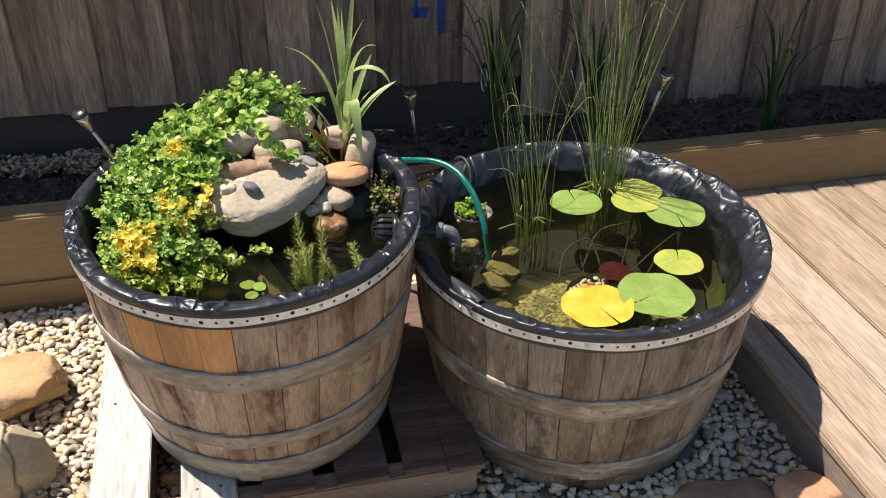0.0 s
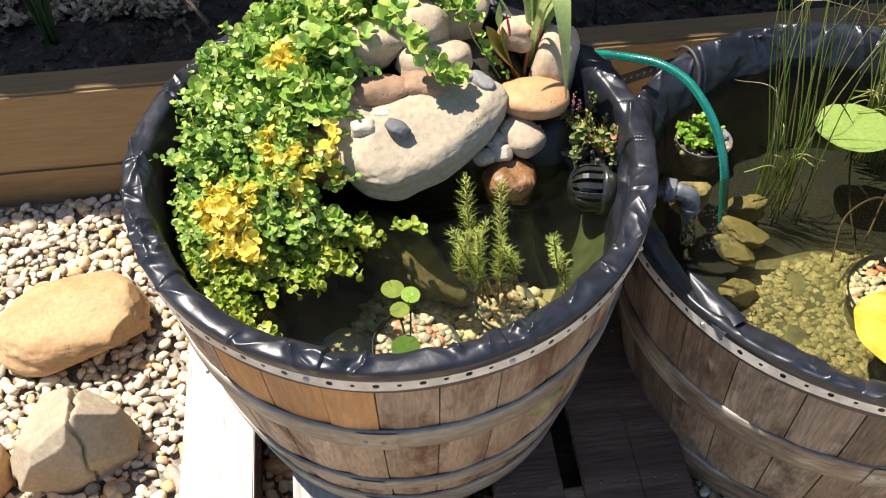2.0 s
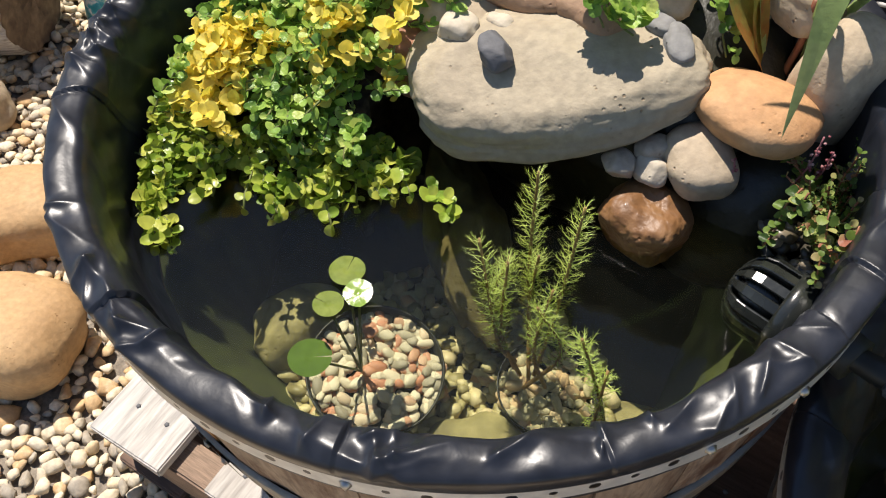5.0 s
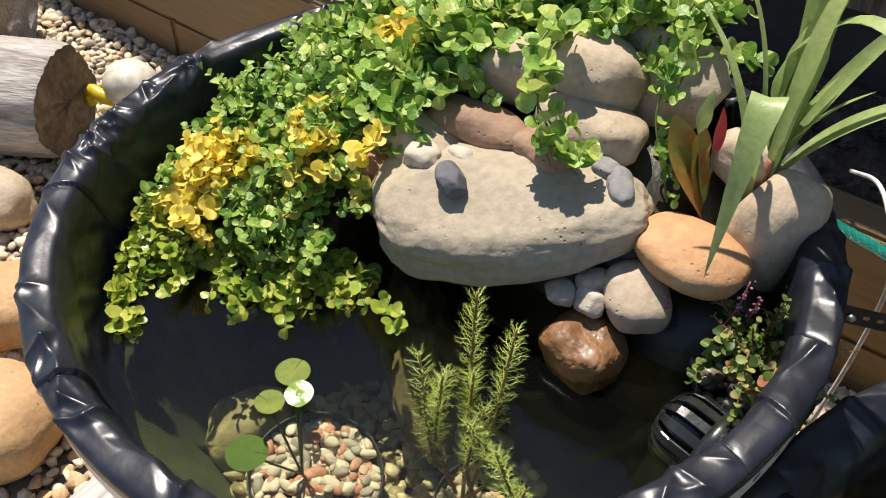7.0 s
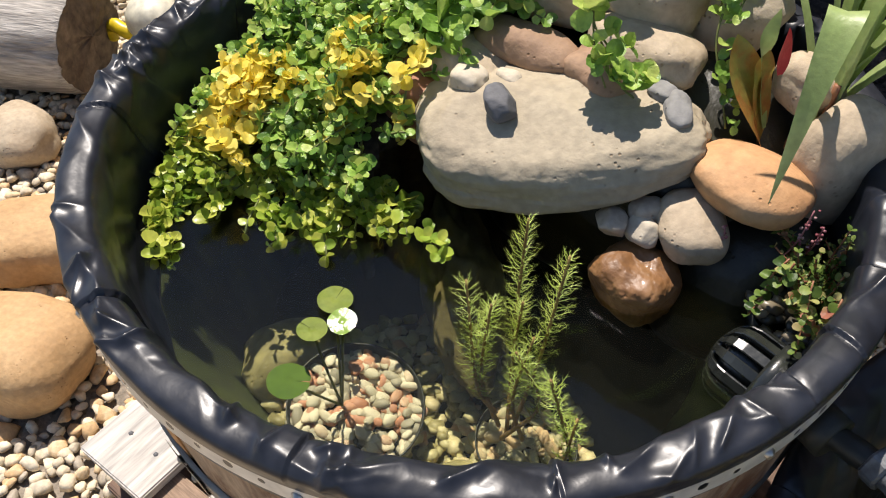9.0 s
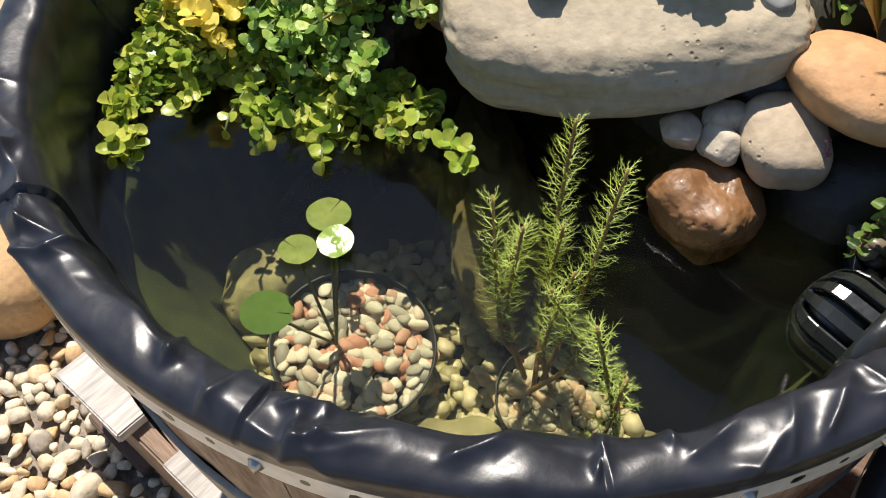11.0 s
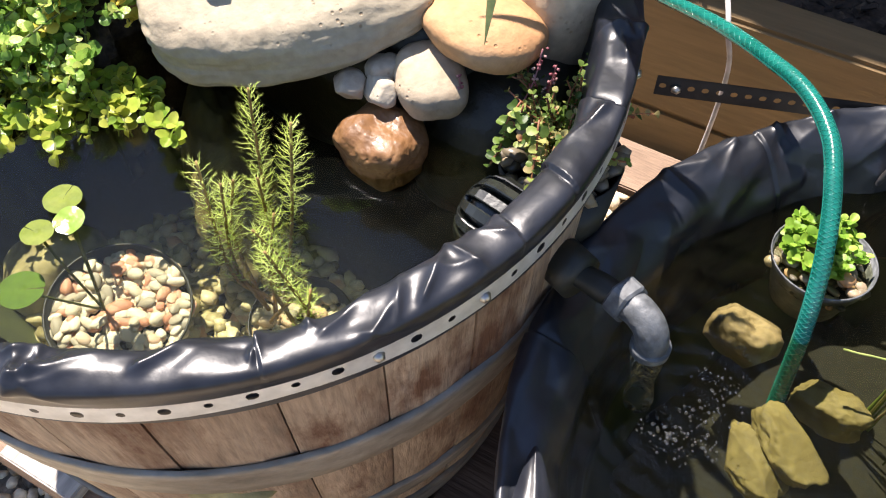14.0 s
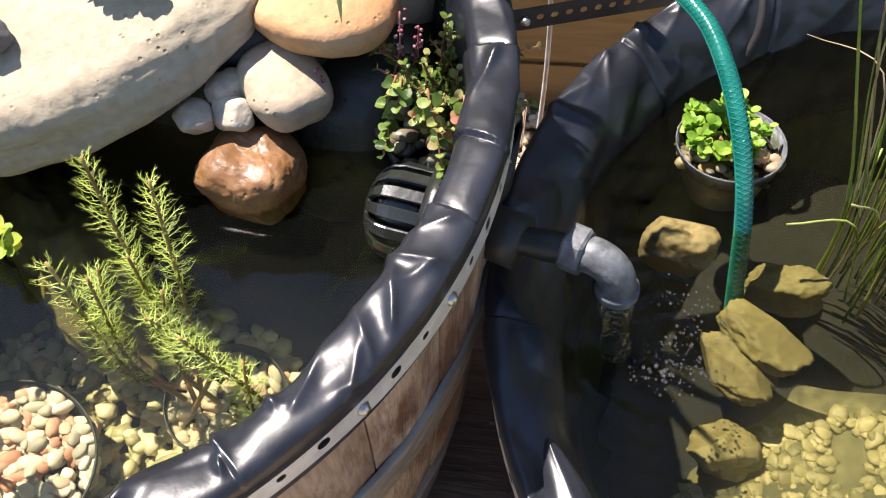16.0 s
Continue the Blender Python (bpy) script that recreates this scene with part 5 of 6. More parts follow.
def sprig(rnd, p, out, up, length, r0, leaves, pairs=5):
    """A trailing shoot with opposite round leaves; adds leaf meshes to leaves and returns its stem line."""
    d = (out + up).normalized()
    pts = [p]
    side = d.cross(Vector((0, 0, 1))).normalized()
    for i in range(pairs):
        d = (d + Vector((rnd.uniform(-0.25, 0.25), rnd.uniform(-0.25, 0.25), rnd.uniform(-0.25, 0.12)))).normalized()
        p = p + d * length / pairs
        pts.append(p)
        ang = math.pi / 2 * (i % 2) + rnd.uniform(-0.4, 0.4)
        side = d.cross(Vector((0.1, 0.2, 1))).normalized()
        top = side.cross(d)
        w = side * math.cos(ang) + top * math.sin(ang)
        r = r0 * rnd.uniform(0.8, 1.2) * (1.15 - 0.5 * i / pairs)
        for sgn in (-1, 1):
            y = (w * sgn + d * 0.45 + Vector((0, 0, 0.25))).normalized()
            z = (Vector((0, 0, 1)) * 1.0 + d * 0.35 + Vector((rnd.uniform(-0.4, 0.4), rnd.uniform(-0.4, 0.4), 0)))
            x = y.cross(z).normalized()
            z = x.cross(y)
            m = Matrix(((x.x, y.x, z.x, p.x), (x.y, y.y, z.y, p.y), (x.z, y.z, z.z, p.z), (0, 0, 0, 1)))
            leaves.append(leaf_disc(m, r, rnd.uniform(0.1, 0.5)))
    return pts


def creeping_jenny():
    rnd = random.Random(77)
    th = thing("creeping_jenny", pose(-0.42, 1.72, 0.56), "dense mound of bright green creeping jenny with yellow shoots", "plant")
    inv = th.matrix_basis.inverted()
    green, wet, gold, stems = [], [], [], []
    golds = [(-.448, 1.566, .015), (-.432, 1.553, .015), (-.420, 1.568, .009), (-.415, 1.528, .007), (-.400, 1.512, .005), (-.412, 1.654, .011), (-.402, 1.640, .009), (-.388, 1.628, .006), (-.370, 1.615, .006), (-.430, 1.762, .011)]

    def keep(L, start):
        """Leaves stay within the rim unless they stand above it."""
        for vs, fs in L[start:]:
            c = vs[-1]
            d = math.hypot(c.x - RIM[0], c.y - RIM[1])
            if d > 0.292 and d > 0.292 + (c.z - 0.645) * 0.6 or (c.z < 0.62 and d > 0.288):
                vs[:] = []
        L[start:] = [q for q in L[start:] if q[0]]

    n = 0
    while n < 1200:
        x, y = rnd.uniform(-0.57, -0.13), rnd.uniform(1.40, 2.01)
        if not inside(x, y):
            continue
        n += 1
        z = hill(x, y) - rnd.uniform(0.004, 0.024) + 0.016 * noise.noise(Vector((x * 22, y * 22, 4)))
        z = max(z, WATER1 + 0.002)
        e = 0.02
        slope = Vector((hill(x - e, y) - hill(x + e, y), hill(x, y - e) - hill(x, y + e), 0)) / (2 * e)
        a = rnd.uniform(0, 6.283)
        out = slope * 0.9 + Vector((math.cos(a), math.sin(a), 0)) * 0.6
        low = z < WATER1 + 0.028
        bin_ = wet if low else green
        size_up = 1.0
        for gx, gy, gr in golds:
            if (gx - x) ** 2 + (gy - y) ** 2 < gr ** 2 and rnd.random() < 0.97:
                bin_ = gold
                size_up = 1.2
        if noise.noise(Vector((x * 30, y * 30, 9))) > 0.32 and bin_ is green and rnd.random() < 0.8:
            continue
        up = Vector((0, 0, rnd.uniform(0.1, 0.7) if not low else 0.02))
        size = rnd.uniform(0.0032, 0.0052) if low else rnd.uniform(0.0036, 0.0062) if y < 1.60 else rnd.uniform(0.0042, 0.0067) if y < 1.72 else rnd.uniform(0.0058, 0.0096) * (1.35 if rnd.random() < 0.2 else 1.0)
        gold_up = bin_ is gold
        first = len(bin_)
        stems.append(sprig(rnd, Vector((x, y, z + 0.012 * gold_up)), out * (0.5 if gold_up else 1), up, rnd.uniform(0.022, 0.035) if gold_up else (rnd.uniform(0.020, 0.040) if low else rnd.uniform(0.042, 0.068)), size * size_up, bin_, rnd.choice((5, 6, 7)) - gold_up))
        keep(bin_, first)
        if math.hypot(stems[-1][-1].x - RIM[0], stems[-1][-1].y - RIM[1]) > 0.285:
            stems.pop()
    # the yellow shoots stand a little proud, in dense tufts
    for gx, gy, gr in golds:
        for _ in range(int(3 + gr * 420)):
            a, q = rnd.uniform(0, 6.283), math.sqrt(rnd.random()) * gr
            x, y = gx + q * math.cos(a), gy + q * math.sin(a)
            stems.append(sprig(rnd, Vector((x, y, hill(x, y) + rnd.uniform(0.002, 0.018))), Vector((math.cos(a), math.sin(a), 0)) * 0.5, Vector((0, 0, rnd.uniform(0.2, 0.8))), rnd.uniform(0.018, 0.030), rnd.uniform(0.0048, 0.0075), gold, 4))
    # shoots straggling out over the water
    for k in range(60):
        x, y = [(-.350, 1.408), (-.372, 1.430), (-.365, 1.525), (-.325, 1.535), (-.305, 1.575), (-.290, 1.615), (-.335, 1.570), (-.385, 1.435), (-.31, 1.61)][k % 9]
        x, y = x - 0.03 * rnd.random(), y + rnd.uniform(-0.01, 0.03)
        first = len(wet)
        stems.append(sprig(rnd, Vector((x, y, WATER1 + 0.004)), Vector((rnd.uniform(0.2, 1), rnd.uniform(-0.9, 0.1), 0)), Vector((0, 0, 0.04)), rnd.uniform(0.02, 0.055), rnd.uniform(0.0040, 0.0066), wet, rnd.choice((4, 5, 6))))
        keep(wet, first)
        if math.hypot(stems[-1][-1].x - RIM[0], stems[-1][-1].y - RIM[1]) > 0.275:
            stems.pop()
    # trailing shoots over the stones, and one hanging down
    def trail(pts, r, bin_, k):
        line = spline(pts, 6)
        for i in range(k):
            p = line[int((i + 0.5) / k * (len(line) - 1))]
            d = (line[min(len(line) - 1, int((i + 0.5) / k * (len(line) - 1)) + 1)] - p)
            p = p + Vector((rnd.uniform(-1, 1), rnd.uniform(-1, 1), 0)) * 0.007
            sprig(rnd, p, d * 20, Vector((0, 0, 0.1)), 0.014, r * rnd.uniform(0.7, 1.25) * (1.15 - 0.4 * i / k), bin_, 2)
        stems.append(line)

    trail([(-.315, 1.86, .758), (-.280, 1.80, .755), (-.250, 1.778, .730), (-.228, 1.780, .703), (-.207, 1.783, .684), (-.194, 1.787, .679)], 0.0074, green, 9)
    trail([(-.300, 1.85, .755), (-.262, 1.79, .742), (-.232, 1.772, .706), (-.212, 1.772, .682)], 0.0072, green, 6)
    trail([(-.240, 1.785, .708), (-.215, 1.795, .686), (-.200, 1.80, .680)], 0.0055, green, 4)
    trail([(-.225, 1.93, .755), (-.212, 1.905, .735), (-.205, 1.89, .715)], 0.0055, green, 5)
    trail([(-.235, 1.925, .768), (-.222, 1.900, .745), (-.206, 1.875, .703), (-.179, 1.868, .668), (-.160, 1.862, .645)], 0.0046, green, 11)
    trail([(-.455, 1.55, .612), (-.445, 1.525, .592), (-.438, 1.507, .580), (-.434, 1.495, .566)], 0.0055, gold, 7)
    trail([(-.352, 1.69, .668), (-.338, 1.665, .655), (-.333, 1.652, .62), (-.333, 1.650, .585)], 0.0050, gold, 8)
    trail([(-.25, 1.625, .556), (-.225, 1.625, .562), (-.205, 1.625, .560)], 0.0048, wet, 5)
    trail([(-.366, 1.490, .552), (-.350, 1.478, .553)], 0.0050, wet, 4)
    loc = lambda L: ([inv @ v for v in L[0]], L[1])
    for nm, L, mat, lab in (("green_leaves", green, JENNY, "small round bright green leaves"), ("floating_leaves", wet, JENNY_LOW, "olive leaves trailing on the water"), ("yellow_leaves", gold, JENNY_GOLD, "golden yellow leaves")):
        ob = finish(nm, *loc(merge(L)), mat, th, lab)
        tagged(ob, kind="stuff")
    ob = finish("stem_tangle", *loc(merge([tube([Vector(p) for p in s], 0.0011, 4) for s in stems])), STEM, th)
    tagged(ob, kind="stuff")
    # a little white blossom beside the broken pot
    petals = []
    for k in range(9):
        a = 2.4 * k
        m = Matrix.Translation(Vector((-.350, 1.692, .668)) + Vector((math.cos(a), math.sin(a), 0.5)) * 0.0035 * (k % 3)) @ Matrix.Rotation(a, 4, "Z") @ Matrix.Rotation(0.5, 4, "X")
        petals.append(leaf_disc(m, 0.0030, 0.3, 7))
    finish("blossom", *loc(merge(petals)), PETAL, th, "tiny white blossom")
    # dark mat added under the leaves to close the gaps
    bm = bmesh.new()
    bmesh.ops.create_grid(bm, x_segments=44, y_segments=60, size=0.5)
    for v in bm.verts:
        v.co = Vector((-0.35 + v.co.x * 0.46, 1.70 + v.co.y * 0.64, 0))
    bmesh.ops.delete(bm, geom=[v for v in bm.verts if not inside(v.co.x, v.co.y) or hill(v.co.x, v.co.y) < 0.580], context="VERTS")
    for v in bm.verts:
        z = hill(v.co.x, v.co.y)
        v.co.z = max(z - 0.045 + 0.01 * noise.noise(v.co * 40), WATER1 - 0.02)
        v.co = inv @ v.co
    # ragged skirt added round its edge to cast the mound's shade into the water
    skirt = bmesh.ops.extrude_edge_only(bm, edges=[e for e in bm.edges if e.is_boundary])["geom"]
    for v in skirt:
        if isinstance(v, bmesh.types.BMVert):
            v.co = Vector((v.co.x * 0.93, v.co.y * 0.96, WATER1 - 0.12 + 0.03 * noise.noise(v.co * 50) - th.location.z))
    part("root_mat", bm, MULCH, th, "dark filler mat under the leaves, with a skirt that shades the water", True)


creeping_jenny()


def blade(points, width, fold=0.25, per=7, twist=0.0, shape=None):
    """A strap leaf along a line, widest in its middle and folded along its midrib."""
    line = spline(points, per)
    n = len(line)
    vs, fs = [], []
    for i, p in enumerate(line):
        u = i / (n - 1)
        d = (line[min(i + 1, n - 1)] - line[max(i - 1, 0)]).normalized()
        s = d.cross(Vector((0.05, 0.1, 1)))
        s = s.normalized() if s.length > 1e-4 else Vector((1, 0, 0))
        s = Matrix.Rotation(twist * u, 3, d) @ s
        up = s.cross(d)
        w = width * (shape(u) if shape else max(0.03, math.sin(math.pi * min(1, u * 0.93 + 0.07)) ** 0.7))
        vs += [p - s * w + up * w * fold, p, p + s * w + up * w * fold]
    for i in range(n - 1):
        a = i * 3
        fs += [(a, a + 1, a + 4, a + 3), (a + 1, a + 2, a + 5, a + 4)]
    return vs, fs


def strap_plant():
    base = Vector((-0.132, 1.930, 0.620))
    th = thing("strap_leaved_plant", Matrix.Translation(base), "tall green strap-leaved marginal plant with russet base leaves", "plant")

    def leaf(way, rise, end, late, length, foot, half, twist):
        """A leaf growing towards way, rising at one angle and bending over to another; late says how far up it bends."""
        p, a = Vector((foot[0], foot[1], 0)), radians(way)
        line = [p]
        for i in range(9):
            e = radians(rise + (end - rise) * ((i + 0.5) / 9) ** late)
            p = p + Vector((math.cos(a) * math.cos(e), math.sin(a) * math.cos(e), math.sin(e))) * length / 9
            line.append(p)
        finish("leaf", *blade(line, half * 1.12, 0.3, 3, twist), CANNA, th)

    front = [(0, 0, 0), (.008, -.02, .08), (.026, -.05, .145), (.044, -.074, .171), (.058, -.098, .135), (.073, -.124, .046)]
    finish("leaf", *blade(front, 0.0128, 0.2, 9, 0.3, lambda u: (0.35 + 0.65 * min(1, max(0, (u - 0.30) / 0.22))) * (1 - max(0, (u - 0.55) / 0.45) ** 1.8)), CANNA, th, "broad leaf bent down over the stones")
    leaf(-8, 97, -80, 2.8, 0.313, (-0.002, 0.012), 0.0084, 0.5)
    leaf(49, 89, 43, 3.4, 0.310, (0.003, 0.009), 0.0088, -0.5)
    leaf(54, 86, 52, 1.0, 0.235, (0.000, 0.011), 0.0080, 0.7)
    leaf(39, 79, 17, 1.2, 0.210, (0.000, 0.008), 0.0088, 0.4)
    leaf(20, 90, 44, 1.1, 0.170, (-0.002, 0.010), 0.0050, 0.3)
    leaf(174, 68, -12, 1.9, 0.244, (-0.001, 0.009), 0.0064, 0.6)
    leaf(76, 89, 104, 1.7, 0.360, (0.003, 0.009), 0.0058, 0.9)
    leaf(73, 92, 91, 2.3, 0.340, (0.005, 0.012), 0.0052, 0.9)
    leaf(110, 82, 95, 1.0, 0.330, (0.008, 0.012), 0.0055, 1.2)
    leaf(120, 78, 100, 1.3, 0.150, (-0.004, 0.011), 0.0064, 1.4)
    leaf(32, 97, 60, 3.2, 0.213, (0.003, 0.012), 0.0055, -0.4)
    leaf(53, 84, 62, 1.8, 0.150, (-0.002, 0.007), 0.0052, 0.2)
    leaf(60, 88, 78, 1.0, 0.40, (0.004, 0.008), 0.0060, 0.8)
    leaf(150, 86, 62, 2.0, 0.36, (0.000, 0.010), 0.0058, 0.5)
    leaf(-40, 86, 5, 3.2, 0.34, (0.006, 0.004), 0.0062, 0.3)
    leaf(225, 84, 20, 2.6, 0.32, (0.000, 0.004), 0.0060, 0.4)
    for line, half, twist, mat in (([(-.010, -.036, .0), (-.022, -.044, .034), (-.040, -.052, .066), (-.054, -.055, .096)], 0.0215, -0.5, RUSSET),
                                   ([(-.012, -.038, .0), (-.024, -.040, .035), (-.034, -.038, .062), (-.036, -.034, .086)], 0.0145, 0.4, RUSSET),
                                   ([(-.018, -.034, .02), (-.030, -.036, .05), (-.040, -.036, .085), (-.042, -.028, .118)], 0.0095, 0.4, CANNA),
                                   ([(-.026, -.026, .066), (-.031, -.024, .084), (-.034, -.022, .104)], 0.0085, 0.3, REDLEAF)):
        finish("leaf", *blade(line, half, 0.25, 7, twist), mat, th, {"russet_leaf": "mottled russet leaf", "crimson_leaf": "crimson leaf tip"}.get(mat.name, ""))
    finish("stalk", *merge([tube(spline([(dx * .02, dy * .02, -.02), (dx * .010, dy * .010, .03), (dx * .010, dy * .010, .07)], 4), 0.0032, 6) for dx, dy in ((1, 0), (-.6, .8), (-.3, -1))]), RED_STEM, th)


strap_plant()


def milfoil(base, tip, seed, length_of_needle=0.018, bare=0.3):
    """A feathery water plant: whorls of fine leaflets up a stem."""
    rnd = random.Random(seed)
    b, t = Vector(base), Vector(tip)
    th = thing("water_milfoil", Matrix.Translation(b), "feathery bright green water milfoil rising from the water", "water plant", "water milfoil stems")
    line = spline([Vector((0, 0, 0)), (t - b) * 0.5 + Vector((rnd.uniform(-.026, .026), rnd.uniform(-.026, .026), -0.01)), t - b], 14)
    finish("stem", *tube(line, 0.0016, 6, lambda u: 1.3 - 0.6 * u), MILFOIL_STEM, th)
    young, old = [], []
    n = len(line)
    d = (t - b).normalized()
    s = d.cross(Vector((1, 0.3, 0.1))).normalized()
    w = d.cross(s)
    rows = int((t - b).length / 0.0048)
    for i in range(rows):
        u = (i + 0.5) / rows
        if u < bare:
            continue
        p = line[min(n - 1, int(u * (n - 1)))].lerp(line[min(n - 1, int(u * (n - 1)) + 1)], u * (n - 1) % 1)
        ln = length_of_needle * (0.85 + 0.2 * math.sin(math.pi * u)) * (1.0 if u < 0.93 else 1.0 - (u - 0.93) * 5) * min(1.0, 0.45 + 1.6 * (u - bare))
        rise = 0.42 + 1.0 * max(0, u - 0.75)
        for k in range(6):
            a = 2 * math.pi * k / 6 + i * 0.77 + rnd.uniform(-0.35, 0.35)
            q = s * math.cos(a) + w * math.sin(a)
            way = (q + d * (rise + rnd.uniform(-0.25, 0.25))).normalized()
            far = ln * rnd.uniform(0.55, 1.15)
            side = d.cross(q).normalized()
            wide = side * 0.00036
            curl = d * rnd.uniform(-0.05, 0.40) * far + side * rnd.uniform(-0.12, 0.12) * far
            mid, end = p + way * far * 0.5 - curl * 0.25, p + way * far + curl * 0.5
            lot = young if u > 0.56 or rnd.random() < 0.3 else old
            lot.append(([p - wide, p + wide, mid + wide, end, mid - wide], [(0, 1, 2, 4), (4, 2, 3)]))
            for at, hand in ((0.35, -1), (0.5, 1), (0.68, -1)):
                root = p.lerp(end, at)
                fork = root + (way + side * hand * 0.8).normalized() * far * 0.30
                lot.append(([root - wide * 0.9, root + wide * 0.9, fork], [(0, 1, 2)]))
    for nm, lot, mat, lab in (("feathery_foliage", young, FEATHER, ""), ("old_foliage", old, FEATHER_OLD, "brownish older leaflets")):
        if lot:
            tagged(finish(nm, *merge(lot), mat, th, lab, False), kind="stuff")


for k, (b, t) in enumerate((((-.118, 1.645, .44), (-.160, 1.672, .628)), ((-.105, 1.640, .44), (-.115, 1.680, .624)), ((-.125, 1.635, .44), (-.165, 1.622, .580)),
                            ((-.112, 1.630, .44), (-.132, 1.625, .582)), ((-.012, 1.638, .46), (-.034, 1.610, .614)), ((-.09, 1.640, .44), (-.106, 1.650, .556)),
                            ((-.12, 1.63, .44), (-.148, 1.640, .562)), ((-.10, 1.63, .44), (-.128, 1.652, .574)), ((-.10, 1.625, .44), (-.098, 1.628, .560)), ((-.014, 1.634, .46), (-.024, 1.632, .566)))):
    milfoil(b, t, 60 + k, 0.0185, 0.55 if k in (4, 9) else 0.32)


def small_lily(th_name, at, pads, label):
    th = thing(th_name, Matrix.Translation(at), label, "water plant")
    for k, (x, y, z, r, rot, mat) in enumerate(pads):
        vs, fs = pad_mesh(r, rot, k + 3)
        tilt = Vector((0.13, -0.15, 0)) if k == 1 else Vector()
        finish("pad", [v + Vector((x, y, z - tilt.dot(v) + (0.003 if k == 1 else 0))) for v in vs], fs, mat, th)
        finish("stalk", *tube(spline([Vector((0, 0, -0.11)), Vector((x * 0.6, y * 0.6, (z - 0.11) * 0.45)), Vector((x, y, z - 0.001))], 6), 0.0012, 5), STEM, th)


def pad_mesh(r, rot, seed, wave=0.05, notch=0.06):
    """A lily pad with its slit and a slightly wavy edge."""
    rings, n = 6, 44
    vs, fs = [Vector((0, 0, 0))], []
    for j in range(1, rings + 1):
        for k in range(n):
            a = notch / 2 + (2 * math.pi - notch) * k / (n - 1)
            q = r * j / rings * (1 + 0.025 * noise.noise(Vector((math.cos(a) * 2, math.sin(a) * 2, seed))))
            if k in (0, n - 1):
                q *= 0.97
            z = wave * r * (j / rings) ** 2 * noise.noise(Vector((math.cos(a) * 1.6, math.sin(a) * 1.6, seed + 5.0))) * 2 + 0.0015
            vs.append(Vector((q * math.cos(a + rot), q * math.sin(a + rot), z)))
    fs += [(0, 1 + k, 2 + k) for k in range(n - 1)]
    for j in range(rings - 1):
        fs += [(1 + j * n + k, 1 + (j + 1) * n + k, 2 + (j + 1) * n + k, 2 + j * n + k) for k in range(n - 1)]
    return vs, fs


small_lily("frogbit", (-0.195, 1.520, WATER1 + 0.001), [(-.021, .011, .003, .0145, 2.2, PAD_SMALL), (.004, .006, .002, .0118, -1.5, PAD_WET), (-.003, -.017, .001, .0122, 3.6, PAD_SMALL), (.012, -.046, -.030, .0175, 1.0, PAD_DEEP)],
           "little floating frogbit with round green leaves")


def bacopa():
    rnd = random.Random(91)
    b = Vector((-0.020, 1.858, 0.568))
    th = thing("bog_plant", Matrix.Translation(b), "small variegated bog plant with red stems in gravel", "plant")
    leaves, stems = [], []
    for k in range(52):
        a = rnd.uniform(0, 6.283)
        q = rnd.uniform(0, 0.038)
        p = Vector((q * math.cos(a), q * math.sin(a), 0.005))
        out = Vector((math.cos(a), math.sin(a), 0)) * rnd.uniform(0.1, 0.8)
        stems.append(sprig(rnd, p, out, Vector((0, 0, 1)), rnd.uniform(0.025, 0.062), rnd.uniform(0.0024, 0.0038), leaves, 8))
    for p, q in (((.01, -.04, .06), (.018, -.052, .02)), ((-.012, -.035, .055), (-.022, -.052, .015)), ((-.02, -.03, .05), (-.034, -.045, .02)), ((.03, -.03, .055), (.04, -.045, .03))):
        stems.append(sprig(rnd, Vector(p), Vector(q) - Vector(p), Vector((0, 0, 0)), 0.055, 0.0040, leaves, 8))
    ob = finish("leaves", *merge(leaves), BACOPA, th, "tiny cream-edged green leaves")
    tagged(ob, kind="stuff")
    finish("stem_tangle", *merge([tube(s, 0.0009, 4) for s in stems]), RED_STEM, th)
    # little pink flower spikes beside the orange stone
    for foot, top in (((-.040, -.010, .02), (-.036, .002, .072)), ((-.070, -.049, .012), (-.071, -.047, .046)), ((-.034, .004, .02), (-.028, .010, .058))):
        line = spline([foot, (Vector(foot) + Vector(top)) / 2 + Vector((.003, 0, 0)), top], 6)
        buds = []
        for i in range(14):
            c = line[5 + i % 8] + Vector((rnd.uniform(-1, 1), rnd.uniform(-1, 1), rnd.uniform(-1, 1))) * 0.0028
            vs, fs = ball(1)
            buds.append(([v * rnd.uniform(0.0010, 0.0019) + c for v in vs], fs))
        finish("flower_spike", *merge([tube(line, 0.0008, 4)] + buds), PINK, th, "tiny dusky pink flower spike")
    spots = []
    for _ in range(150):
        a, q = rnd.uniform(0, 6.283), math.sqrt(rnd.random()) * 0.047
        spots.append(((q * math.cos(a), q * math.sin(a), rnd.uniform(-0.012, 0.002)), rnd.uniform(0.005, 0.009), 0.6))
    pebble_field("plant_gravel", spots, WET_GRAVEL, "dark wet gravel", "", 1, th)
    finish("plant_basket", *lathe([(0.0, -0.10), (0.040, -0.10), (0.050, -0.008), (0.047, -0.011)], 32), POTBLACK, th)


bacopa()


